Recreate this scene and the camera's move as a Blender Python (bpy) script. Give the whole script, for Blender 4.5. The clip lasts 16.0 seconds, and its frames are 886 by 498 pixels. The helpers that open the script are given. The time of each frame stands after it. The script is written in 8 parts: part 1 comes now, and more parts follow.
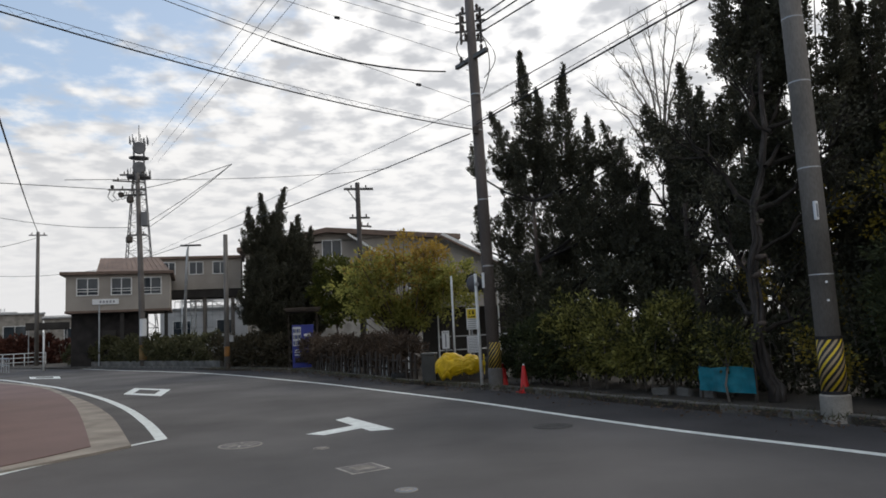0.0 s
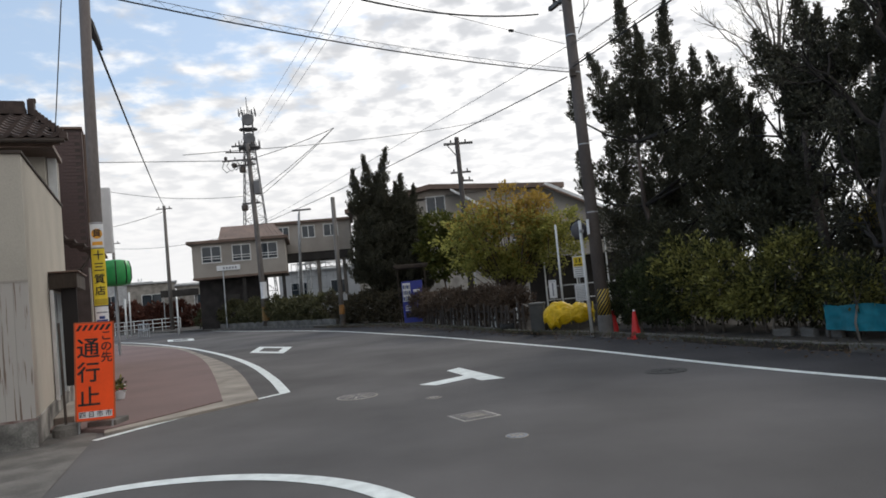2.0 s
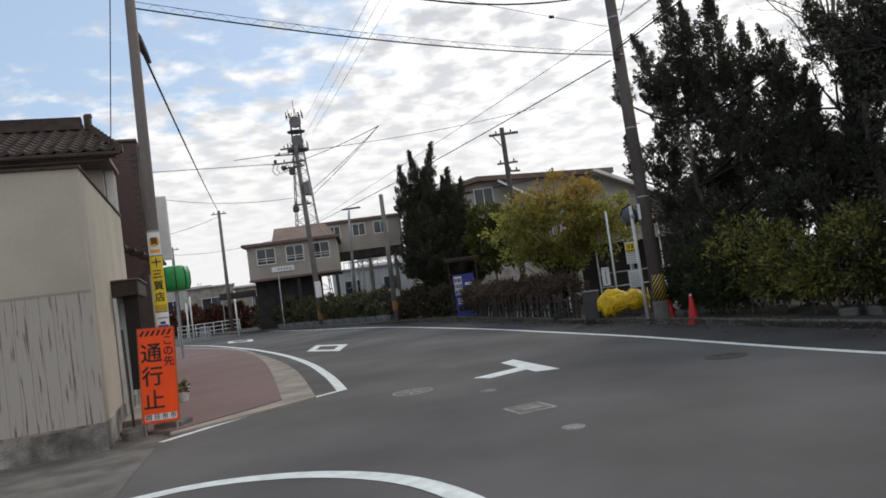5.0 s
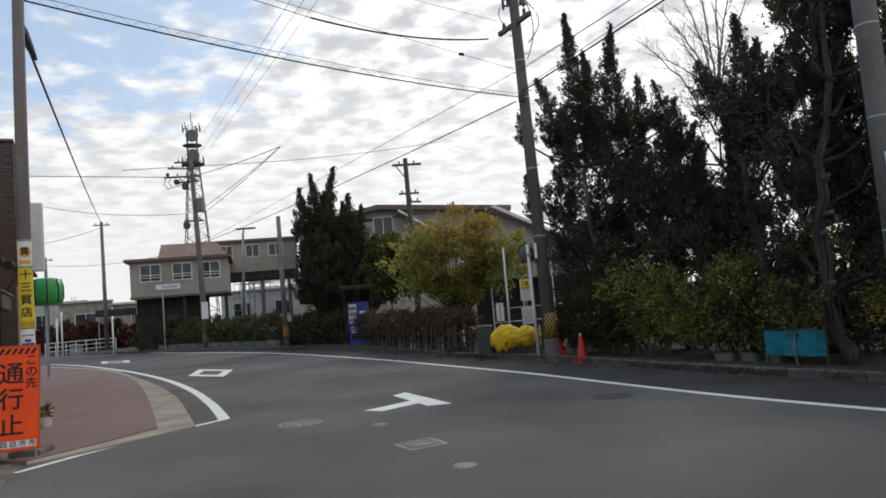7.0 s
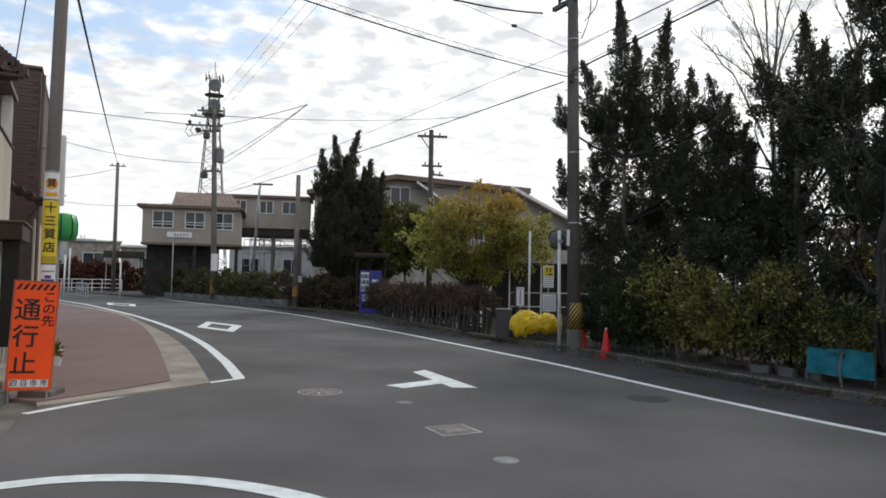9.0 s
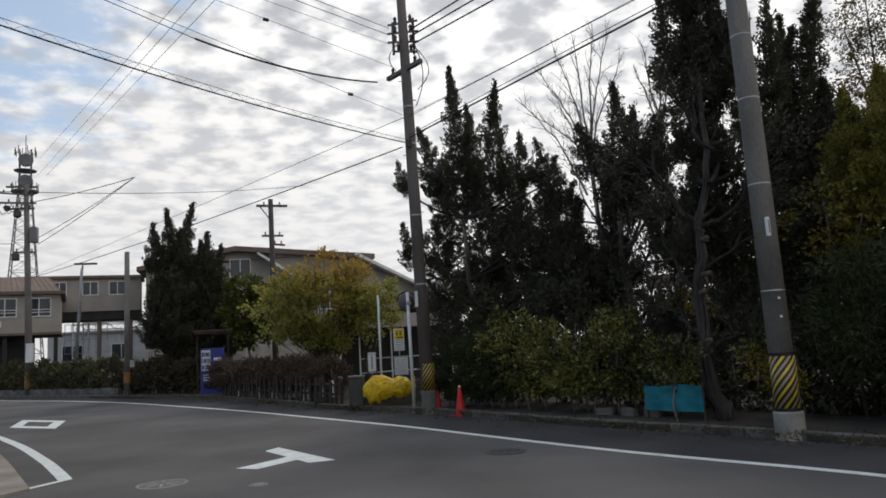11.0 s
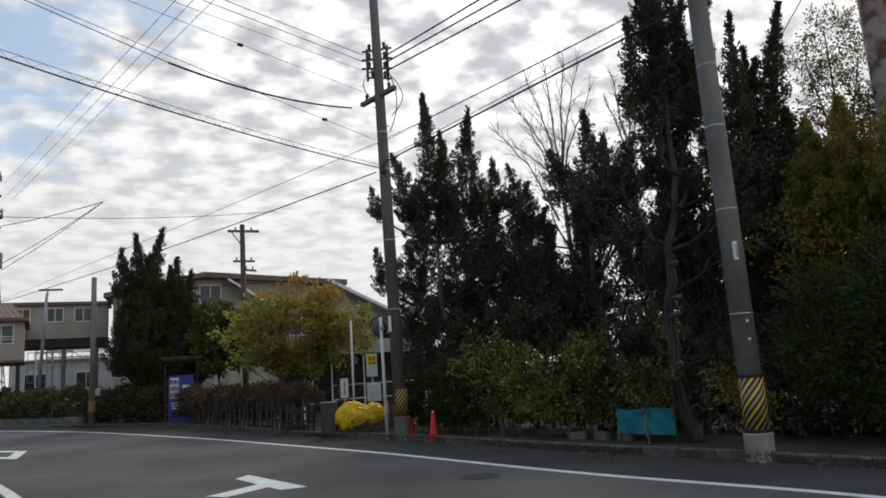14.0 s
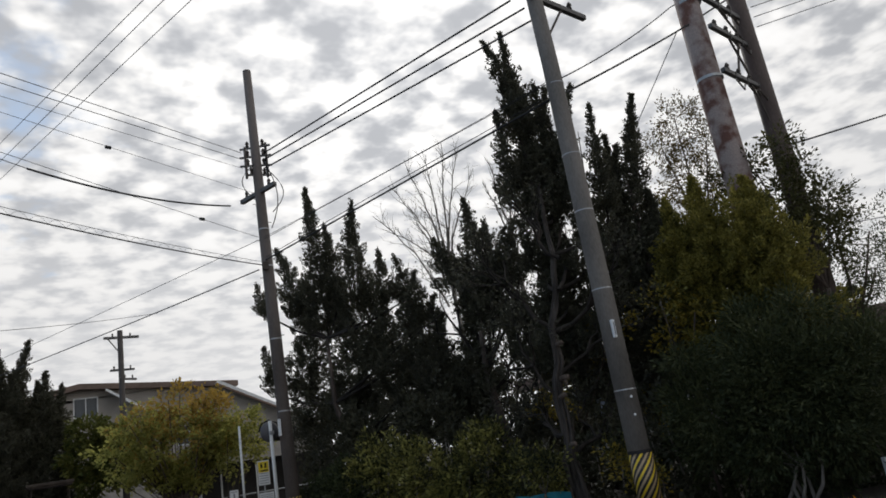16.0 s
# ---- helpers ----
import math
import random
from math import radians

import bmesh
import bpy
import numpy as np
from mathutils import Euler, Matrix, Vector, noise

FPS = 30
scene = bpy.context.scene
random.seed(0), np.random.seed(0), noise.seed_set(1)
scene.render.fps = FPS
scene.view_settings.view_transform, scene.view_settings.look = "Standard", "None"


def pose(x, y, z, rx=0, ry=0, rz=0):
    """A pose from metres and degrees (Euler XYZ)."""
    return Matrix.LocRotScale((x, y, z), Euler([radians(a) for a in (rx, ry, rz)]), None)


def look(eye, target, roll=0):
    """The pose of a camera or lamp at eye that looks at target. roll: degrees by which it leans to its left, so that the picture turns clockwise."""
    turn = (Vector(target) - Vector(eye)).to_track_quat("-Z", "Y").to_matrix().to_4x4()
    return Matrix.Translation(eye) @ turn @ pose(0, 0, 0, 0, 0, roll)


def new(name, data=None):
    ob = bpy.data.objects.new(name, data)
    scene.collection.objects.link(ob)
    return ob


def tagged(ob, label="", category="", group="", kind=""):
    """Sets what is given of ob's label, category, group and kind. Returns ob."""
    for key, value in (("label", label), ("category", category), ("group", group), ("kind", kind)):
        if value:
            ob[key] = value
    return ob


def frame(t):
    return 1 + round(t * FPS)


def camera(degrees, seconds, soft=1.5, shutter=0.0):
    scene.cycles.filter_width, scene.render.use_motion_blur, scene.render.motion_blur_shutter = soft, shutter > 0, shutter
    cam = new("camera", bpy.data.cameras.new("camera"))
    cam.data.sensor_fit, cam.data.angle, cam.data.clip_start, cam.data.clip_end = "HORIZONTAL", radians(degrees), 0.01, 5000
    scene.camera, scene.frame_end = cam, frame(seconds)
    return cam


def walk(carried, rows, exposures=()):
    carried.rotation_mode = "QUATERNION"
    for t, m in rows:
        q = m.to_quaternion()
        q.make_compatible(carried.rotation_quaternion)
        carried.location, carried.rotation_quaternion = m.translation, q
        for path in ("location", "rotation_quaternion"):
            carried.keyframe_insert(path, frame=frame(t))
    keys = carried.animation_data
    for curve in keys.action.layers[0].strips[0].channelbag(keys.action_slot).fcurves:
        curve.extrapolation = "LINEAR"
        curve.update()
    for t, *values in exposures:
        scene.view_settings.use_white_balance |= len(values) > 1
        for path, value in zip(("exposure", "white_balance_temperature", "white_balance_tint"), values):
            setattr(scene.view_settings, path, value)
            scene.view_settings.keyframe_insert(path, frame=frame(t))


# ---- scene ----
cam = camera(63.8, 16.0, soft=1.7)
PATH = [
    (0.0, (0.218, -0.342, 1.551), (1.672, 9.493, 2.626), -2.76),
    (0.5, (0.226, -0.373, 1.540), (1.860, 9.443, 2.532), -2.99),
    (1.0, (0.243, -0.366, 1.508), (0.939, 9.587, 2.183), -4.24),
    (1.5, (0.263, -0.361, 1.510), (0.566, 9.617, 2.092), -4.26),
    (2.0, (0.278, -0.322, 1.511), (0.223, 9.664, 2.037), -5.28),
    (2.5, (0.279, -0.308, 1.519), (0.022, 9.677, 1.995), -6.13),
    (3.0, (0.298, -0.294, 1.509), (-0.008, 9.691, 1.966), -6.78),
    (3.5, (0.301, -0.299, 1.520), (-0.247, 9.676, 1.961), -6.62),
    (3.7, (0.284, -0.269, 1.513), (-0.352, 9.702, 1.937), -6.51),
    (6.0, (0.333, -0.320, 1.522), (-0.359, 9.641, 2.072), -8.69),
    (6.5, (0.330, -0.290, 1.509), (0.360, 9.699, 1.985), -8.46),
    (7.0, (0.264, -0.179, 1.553), (0.975, 9.768, 2.304), -4.87),
    (7.5, (0.078, -0.131, 1.571), (1.382, 9.741, 2.490), -0.35),
    (8.0, (-0.033, 0.024, 1.550), (0.649, 9.949, 2.563), 2.06),
    (8.5, (-0.106, 0.276, 1.530), (-0.047, 10.244, 2.329), -3.87),
    (9.0, (-0.195, 0.365, 1.597), (0.411, 10.338, 2.016), 1.18),
    (9.5, (-0.215, 0.426, 1.605), (1.789, 10.215, 1.997), 2.08),
    (10.0, (-0.229, 0.437, 1.597), (1.942, 10.162, 2.434), 0.01),
    (10.2, (-0.229, 0.463, 1.588), (2.037, 10.159, 2.502), -0.66),
    (12.3, (-0.292, 0.366, 1.546), (2.948, 9.588, 3.660), -5.84),
    (12.5, (-0.249, 0.389, 1.564), (2.957, 9.605, 3.752), -5.63),
    (13.0, (-0.224, 0.452, 1.609), (2.233, 9.872, 3.895), -4.68),
    (13.5, (-0.315, 0.416, 1.541), (2.100, 10.059, 2.624), -3.90),
    (14.0, (-0.282, 0.404, 1.518), (2.836, 9.762, 3.165), -3.67),
    (14.5, (-0.287, 0.425, 1.549), (4.592, 8.845, 3.853), -6.14),
    (15.0, (-0.220, 0.422, 1.598), (5.457, 8.394, 3.655), -5.06),
    (15.5, (-0.077, 0.384, 1.629), (5.158, 8.660, 3.655), -6.60),
    (16.0, (-0.092, 0.392, 1.620), (4.400, 8.922, 4.277), -9.22),
]
walk(cam, [(t, look(eye, target, roll)) for t, eye, target, roll in PATH],
     exposures=[(0.0, -0.15), (1.0, 0.07), (3.5, 0.05), (8.0, 0.0), (9.0, 0.17), (9.6, 0.2), (10.2, 0.0), (12.5, -0.42), (13.0, -0.55), (13.5, -0.45), (14.0, -0.18), (15.5, -0.1), (16.0, -0.3)])

# ---------------------------------------------------------------- world and sun
SUN_AZ, SUN_EL = 26.0, 37.0


def build_world():
    w = bpy.data.worlds.new("sky")
    scene.world = w
    w.use_nodes = True
    nt = w.node_tree
    nt.nodes.clear()
    N, Lk = nt.nodes.new, nt.links.new

    def math_node(op, a, b=None, c=None):
        n = N("ShaderNodeMath")
        n.operation = op
        for i, v in enumerate((a, b, c)):
            if v is None:
                continue
            if isinstance(v, (int, float)):
                n.inputs[i].default_value = v
            else:
                Lk(v, n.inputs[i])
        return n.outputs[0]

    out = N("ShaderNodeOutputWorld")
    sky = N("ShaderNodeTexSky")
    sky.sky_type = "NISHITA"
    sky.sun_disc = False
    sky.sun_elevation = radians(SUN_EL)
    sky.sun_rotation = radians(SUN_AZ)
    sky.air_density, sky.dust_density, sky.ozone_density = 1.0, 1.0, 1.6
    bg_sky = N("ShaderNodeBackground")
    bg_sky.inputs[1].default_value = 0.15
    bright = N("ShaderNodeMix")
    bright.data_type = "RGBA"
    bright.blend_type = "MIX"
    bright.inputs[0].default_value = 0.6
    bright.inputs[7].default_value = (3.4, 4.3, 5.4, 1)
    Lk(sky.outputs[0], bright.inputs[6])
    Lk(bright.outputs[2], bg_sky.inputs[0])
    tc = N("ShaderNodeTexCoord")
    sep = N("ShaderNodeSeparateXYZ")
    Lk(tc.outputs["Generated"], sep.inputs[0])
    x, y, z = sep.outputs
    zz = math_node("ADD", math_node("MAXIMUM", z, 0.0), 0.16)
    comb = N("ShaderNodeCombineXYZ")
    Lk(math_node("DIVIDE", x, zz), comb.inputs[0])
    Lk(math_node("DIVIDE", y, zz), comb.inputs[1])

    def noise_node(scale, detail, rough, vec, off=0.0):
        n = N("ShaderNodeTexNoise")
        n.inputs["Scale"].default_value = scale
        n.inputs["Detail"].default_value = detail
        n.inputs["Roughness"].default_value = rough
        if off:
            m = N("ShaderNodeVectorMath")
            m.operation = "ADD"
            m.inputs[1].default_value = (off, off * 0.7, 0)
            Lk(vec, m.inputs[0])
            vec = m.outputs[0]
        Lk(vec, n.inputs["Vector"])
        return n.outputs["Fac"]

    small = noise_node(8.0, 5.0, 0.55, comb.outputs[0])
    broad = noise_node(0.8, 3.0, 0.5, comb.outputs[0], 3.3)
    shade_n = noise_node(9.5, 3.5, 0.5, comb.outputs[0], 7.1)
    # clouds open towards the west, close in front of the sun
    open_side = math_node("MULTIPLY_ADD", x, 1.0, math_node("MULTIPLY_ADD", math_node("MINIMUM", z, 0.45), -1.35, 0.725))
    cover = math_node("ADD", math_node("ADD", math_node("MULTIPLY", small, 0.75), math_node("MULTIPLY", broad, 0.75)), open_side)
    fac = N("ShaderNodeMapRange")
    fac.interpolation_type = "SMOOTHSTEP"
    fac.inputs[1].default_value, fac.inputs[2].default_value = 0.56, 0.82
    Lk(cover, fac.inputs[0])
    # thickness: grey bellies against the light
    s = Vector((math.sin(radians(SUN_AZ)) * math.cos(radians(SUN_EL)), math.cos(radians(SUN_AZ)) * math.cos(radians(SUN_EL)), math.sin(radians(SUN_EL))))
    dot = N("ShaderNodeVectorMath")
    dot.operation = "DOT_PRODUCT"
    dot.inputs[1].default_value = s
    Lk(tc.outputs["Generated"], dot.inputs[0])
    near = math_node("POWER", math_node("MAXIMUM", dot.outputs["Value"], 0.0), 9.0)
    belly = N("ShaderNodeMapRange")
    belly.interpolation_type = "SMOOTHSTEP"
    belly.inputs[1].default_value, belly.inputs[2].default_value = 0.36, 0.66
    belly.inputs[3].default_value, belly.inputs[4].default_value = 1.14, 0.56
    Lk(shade_n, belly.inputs[0])
    # thin bright veil low down, where many clouds overlap
    veil = N("ShaderNodeMapRange")
    veil.inputs[1].default_value, veil.inputs[2].default_value = 0.05, 0.42
    Lk(z, veil.inputs[0])
    soft_belly = N("ShaderNodeMix")
    soft_belly.inputs[2].default_value = 0.90
    Lk(veil.outputs[0], soft_belly.inputs[0])
    Lk(belly.outputs[0], soft_belly.inputs[3])
    power = math_node("MULTIPLY", soft_belly.outputs[0], math_node("MULTIPLY_ADD", near, 0.28, 1.0))
    bg_cloud = N("ShaderNodeBackground")
    # thick bellies are a little bluer than the lit edges
    hue = N("ShaderNodeMix")
    hue.data_type = "RGBA"
    hue.inputs[6].default_value, hue.inputs[7].default_value = (0.95, 0.975, 1.03, 1), (1.0, 0.99, 0.98, 1)
    lit = N("ShaderNodeMapRange")
    lit.inputs[1].default_value, lit.inputs[2].default_value = 0.55, 1.0
    Lk(soft_belly.outputs[0], lit.inputs[0])
    Lk(lit.outputs[0], hue.inputs[0])
    Lk(hue.outputs[2], bg_cloud.inputs[0])
    Lk(power, bg_cloud.inputs[1])
    mix = N("ShaderNodeMixShader")
    Lk(fac.outputs[0], mix.inputs[0])
    Lk(bg_sky.outputs[0], mix.inputs[1])
    Lk(bg_cloud.outputs[0], mix.inputs[2])
    Lk(mix.outputs[0], out.inputs[0])


build_world()
sun = new("sun", bpy.data.lights.new("sun", "SUN"))
sun.data.energy, sun.data.angle, sun.data.color = 0.9, radians(10), (1.0, 0.95, 0.88)
az, el = radians(SUN_AZ), radians(SUN_EL)
sun.matrix_world = look((60 * math.sin(az), 60 * math.cos(az), 50), (60 * math.sin(az) - math.sin(az) * math.cos(el), 60 * math.cos(az) - math.cos(az) * math.cos(el), 50 - math.sin(el)))

# ---------------------------------------------------------------- materials


def mat(name, base, rough=0.8, var=0.3, scale=3.0, grain=60.0, bump=0.25, metal=0.0, tint=None, stretch=(1, 1, 1), spec=0.4):
    """A surface with stains at one scale, grain at another, and fine relief."""
    m = bpy.data.materials.new(name)
    m.use_nodes = True
    nt = m.node_tree
    N, Lk = nt.nodes.new, nt.links.new
    b = nt.nodes["Principled BSDF"]
    b.inputs["Roughness"].default_value = rough
    b.inputs["Metallic"].default_value = metal
    b.inputs["Specular IOR Level"].default_value = spec
    tc, mp = N("ShaderNodeTexCoord"), N("ShaderNodeMapping")
    mp.inputs["Scale"].default_value = stretch
    Lk(tc.outputs["Object"], mp.inputs[0])
    n1, n2 = N("ShaderNodeTexNoise"), N("ShaderNodeTexNoise")
    n1.inputs["Scale"].default_value, n1.inputs["Detail"].default_value = scale, 5
    n2.inputs["Scale"].default_value, n2.inputs["Detail"].default_value = grain, 3
    Lk(mp.outputs[0], n1.inputs[0])
    Lk(mp.outputs[0], n2.inputs[0])
    dark = tint or tuple(c * (1 - var) for c in base)
    light = tuple(min(1, c * (1 + var * 0.6)) for c in base)
    r = N("ShaderNodeValToRGB")
    r.color_ramp.elements[0].position, r.color_ramp.elements[1].position = 0.36, 0.66
    r.color_ramp.elements[0].color, r.color_ramp.elements[1].color = (*dark, 1), (*light, 1)
    Lk(n1.outputs["Fac"], r.inputs[0])
    mx = N("ShaderNodeMix")
    mx.data_type, mx.blend_type = "RGBA", "MULTIPLY"
    mx.inputs[0].default_value = min(1.0, var * 1.6)
    g = N("ShaderNodeMapRange")
    g.inputs[1].default_value, g.inputs[2].default_value, g.inputs[3].default_value, g.inputs[4].default_value = 0.3, 0.7, 0.7, 1.2
    Lk(n2.outputs["Fac"], g.inputs[0])
    Lk(r.outputs[0], mx.inputs[6])
    Lk(g.outputs[0], mx.inputs[7])
    Lk(mx.outputs[2], b.inputs["Base Color"])
    if bump:
        bp = N("ShaderNodeBump")
        bp.inputs["Strength"].default_value, bp.inputs["Distance"].default_value = bump, 0.01
        Lk(n2.outputs["Fac"], bp.inputs["Height"])
        Lk(bp.outputs[0], b.inputs["Normal"])
    return m


def leaf_mat(name, dark, light, through_light=0.25, rough=0.6, rare=1.0, patch=1.2):
    """Foliage: each leaf has its own green, and lets a little light through."""
    m = bpy.data.materials.new(name)
    m.use_nodes = True
    nt = m.node_tree
    N, Lk = nt.nodes.new, nt.links.new
    nt.nodes.clear()
    out = N("ShaderNodeOutputMaterial")
    geo = N("ShaderNodeNewGeometry")
    tc, nz = N("ShaderNodeTexCoord"), N("ShaderNodeTexNoise")
    nz.inputs["Scale"].default_value = 1.3
    Lk(tc.outputs["Object"], nz.inputs[0])
    add = N("ShaderNodeMath")
    add.operation = "MULTIPLY_ADD"
    Lk(nz.outputs["Fac"], add.inputs[0])
    add.inputs[1].default_value = patch
    Lk(geo.outputs["Random Per Island"], add.inputs[2])
    r = N("ShaderNodeMapRange")
    r.inputs[1].default_value, r.inputs[2].default_value = 0.29 * patch, 0.46 * patch + 1.0
    Lk(add.outputs[0], r.inputs[0])
    mx = N("ShaderNodeMix")
    mx.data_type = "RGBA"
    mx.inputs[6].default_value, mx.inputs[7].default_value = (*dark, 1), (*light, 1)
    few = N("ShaderNodeMath")
    few.operation = "POWER"
    few.inputs[1].default_value = rare
    Lk(r.outputs[0], few.inputs[0])
    Lk(few.outputs[0], mx.inputs[0])
    p = N("ShaderNodeBsdfPrincipled")
    p.inputs["Roughness"].default_value = rough
    p.inputs["Specular IOR Level"].default_value = 0.25
    Lk(mx.outputs[2], p.inputs["Base Color"])
    t = N("ShaderNodeBsdfTranslucent")
    Lk(mx.outputs[2], t.inputs[0])
    ms = N("ShaderNodeMixShader")
    ms.inputs[0].default_value = through_light
    Lk(p.outputs[0], ms.inputs[1])
    Lk(t.outputs[0], ms.inputs[2])
    Lk(ms.outputs[0], out.inputs[0])
    return m


def stripe_mat(name, a, b, second, period, lean, share=0.5):
    """Slanting warning stripes round a pole: bright, dark, faded, dark."""
    m = mat(name, a, 0.5, 0.15, 5, 80, 0.1)
    nt = m.node_tree
    N, Lk = nt.nodes.new, nt.links.new
    bs = nt.nodes["Principled BSDF"]
    old = bs.inputs["Base Color"].links[0].from_socket
    tc, sep = N("ShaderNodeTexCoord"), N("ShaderNodeSeparateXYZ")
    Lk(tc.outputs["Object"], sep.inputs[0])
    an = N("ShaderNodeMath")
    an.operation = "ARCTAN2"
    Lk(sep.outputs[1], an.inputs[0])
    Lk(sep.outputs[0], an.inputs[1])
    across = an.outputs[0]
    ma = N("ShaderNodeMath")
    ma.operation = "MULTIPLY_ADD"
    Lk(across, ma.inputs[0])
    ma.inputs[1].default_value = lean
    Lk(sep.outputs[2], ma.inputs[2])
    fr = N("ShaderNodeMath")
    fr.operation = "FLOORED_MODULO"
    Lk(ma.outputs[0], fr.inputs[0])
    fr.inputs[1].default_value = period * 2
    tan = N("ShaderNodeMath")
    tan.operation = "GREATER_THAN"
    Lk(fr.outputs[0], tan.inputs[0])
    tan.inputs[1].default_value = period
    faded = N("ShaderNodeMix")
    faded.data_type = "RGBA"
    Lk(tan.outputs[0], faded.inputs[0])
    Lk(old, faded.inputs[6])
    faded.inputs[7].default_value = (*second, 1)
    one = N("ShaderNodeMath")
    one.operation = "FLOORED_MODULO"
    Lk(fr.outputs[0], one.inputs[0])
    one.inputs[1].default_value = period
    lt = N("ShaderNodeMath")
    lt.operation = "LESS_THAN"
    Lk(one.outputs[0], lt.inputs[0])
    lt.inputs[1].default_value = period * share
    mx = N("ShaderNodeMix")
    mx.data_type = "RGBA"
    Lk(lt.outputs[0], mx.inputs[0])
    Lk(faded.outputs[2], mx.inputs[6])
    mx.inputs[7].default_value = (*b, 1)
    Lk(mx.outputs[2], bs.inputs["Base Color"])
    return m


NEWASPHALT = mat("dark_asphalt", (0.060, 0.058, 0.061), 0.9, 0.22, 0.8, 90, 0.5, spec=0.2)
ASPHALT = mat("asphalt", (0.124, 0.117, 0.115), 0.9, 0.26, 0.35, 90, 0.5, spec=0.2)
PAINT = mat("road_paint", (0.74, 0.78, 0.76), 0.6, 0.14, 6, 60, 0.3)
SOIL = mat("soil", (0.062, 0.052, 0.042), 0.95, 0.4, 1.5, 30, 0.8)
CONCRETE = mat("concrete", (0.33, 0.305, 0.27), 0.85, 0.3, 1.8, 40, 0.4)
EDGING = mat("tan_concrete", (0.31, 0.275, 0.235), 0.9, 0.3, 1.5, 50, 0.4)
KERB = mat("kerb_concrete", (0.155, 0.145, 0.132), 0.88, 0.35, 2.2, 40, 0.5)
REDPAVE = mat("red_pavement", (0.195, 0.132, 0.122), 0.9, 0.13, 0.5, 70, 0.4)
POLECON = mat("pole_concrete", (0.185, 0.17, 0.155), 0.8, 0.34, 1.8, 45, 0.25, stretch=(1, 1, 0.35))
ARMSTEEL = mat("weathered_arm_steel", (0.13, 0.125, 0.12), 0.6, 0.3, 4, 40, 0.2, metal=0.3)
RUST = mat("rusty_steel", (0.25, 0.205, 0.19), 0.8, 0.35, 2.6, 30, 0.35, tint=(0.12, 0.055, 0.042), stretch=(1, 1, 1))
for node in RUST.node_tree.nodes:
    if node.type == "VALTORGB":
        node.color_ramp.elements[0].position, node.color_ramp.elements[1].position = 0.42, 0.56
TOWERGREY = mat("tower_grey", (0.17, 0.17, 0.175), 0.7, 0.25, 1, 20, 0.1)
DARKSTEEL = mat("dark_steel", (0.09, 0.075, 0.065), 0.6, 0.35, 2, 40, 0.2, metal=0.3)
GALV = mat("galvanised_steel", (0.42, 0.43, 0.44), 0.45, 0.2, 3, 50, 0.1, metal=0.6)
WHITEMETAL = mat("white_painted_steel", (0.72, 0.73, 0.72), 0.45, 0.12, 3, 40, 0.08)
CABLE = mat("black_cable", (0.025, 0.025, 0.027), 0.6, 0.2, 3, 20, 0.0)
WIRE = mat("grey_wire", (0.10, 0.10, 0.105), 0.5, 0.2, 3, 20, 0.0, metal=0.4)
BEIGE = mat("beige_render", (0.34, 0.31, 0.275), 0.9, 0.16, 0.6, 40, 0.3)
CREAM = mat("cream_render", (0.45, 0.415, 0.355), 0.9, 0.14, 0.7, 60, 0.25)
BROWNROOF = mat("brown_metal_roof", (0.27, 0.19, 0.15), 0.55, 0.2, 1.2, 30, 0.1)
FASCIA = mat("brown_fascia", (0.16, 0.11, 0.085), 0.6, 0.2, 1.5, 30, 0.1)
# Near-black wall colour with shade put into it.
DARKWALL = mat("dark_shaded_wall", (0.05, 0.046, 0.043), 0.9, 0.3, 1, 30, 0.2)
GLASSY = mat("window_glass", (0.035, 0.045, 0.055), 0.06, 0.25, 0.8, 5, 0.0, spec=0.45)
TILE = mat("roof_tile", (0.066, 0.045, 0.038), 0.75, 0.4, 4, 50, 0.3)
BRICKT = mat("dark_brick_tile", (0.125, 0.085, 0.08), 0.75, 0.3, 3, 60, 0.3)
TIMBER = mat("dark_timber", (0.055, 0.042, 0.033), 0.8, 0.35, 3, 40, 0.4, stretch=(1, 1, 0.2))
BARK = mat("bark", (0.105, 0.08, 0.066), 0.95, 0.45, 5, 25, 0.9, stretch=(1, 1, 0.3))
OLDBARK = mat("peeling_bark", (0.066, 0.056, 0.050), 0.95, 0.55, 5, 25, 0.9, stretch=(1, 1, 0.25))
DARKBARK = mat("dark_bark", (0.030, 0.024, 0.020), 0.95, 0.5, 5, 25, 0.9, stretch=(1, 1, 0.3))
BARKGREY = mat("pale_bark", (0.20, 0.175, 0.15), 0.95, 0.35, 5, 25, 0.6, stretch=(1, 1, 0.3))
ORANGE = mat("orange_sheet", (0.98, 0.085, 0.004), 0.45, 0.08, 2, 40, 0.05)
INK = mat("black_ink", (0.015, 0.013, 0.013), 0.6, 0.1, 5, 40, 0.0)
YELLOW = mat("yellow_sheet", (0.75, 0.56, 0.03), 0.5, 0.1, 3, 40, 0.05)
ORANGEINK = mat("amber_ink", (0.78, 0.36, 0.03), 0.5, 0.1, 3, 40, 0.0)
WHITESHEET = mat("white_sheet", (0.72, 0.73, 0.74), 0.5, 0.08, 3, 40, 0.03)
BLUEINK = mat("blue_ink", (0.03, 0.06, 0.22), 0.5, 0.1, 3, 40, 0.0)
GREYINK = mat("grey_ink", (0.25, 0.26, 0.28), 0.6, 0.1, 3, 40, 0.0)
TARPY = mat("yellow_tarpaulin", (0.72, 0.47, 0.008), 0.5, 0.2, 3, 12, 0.5)
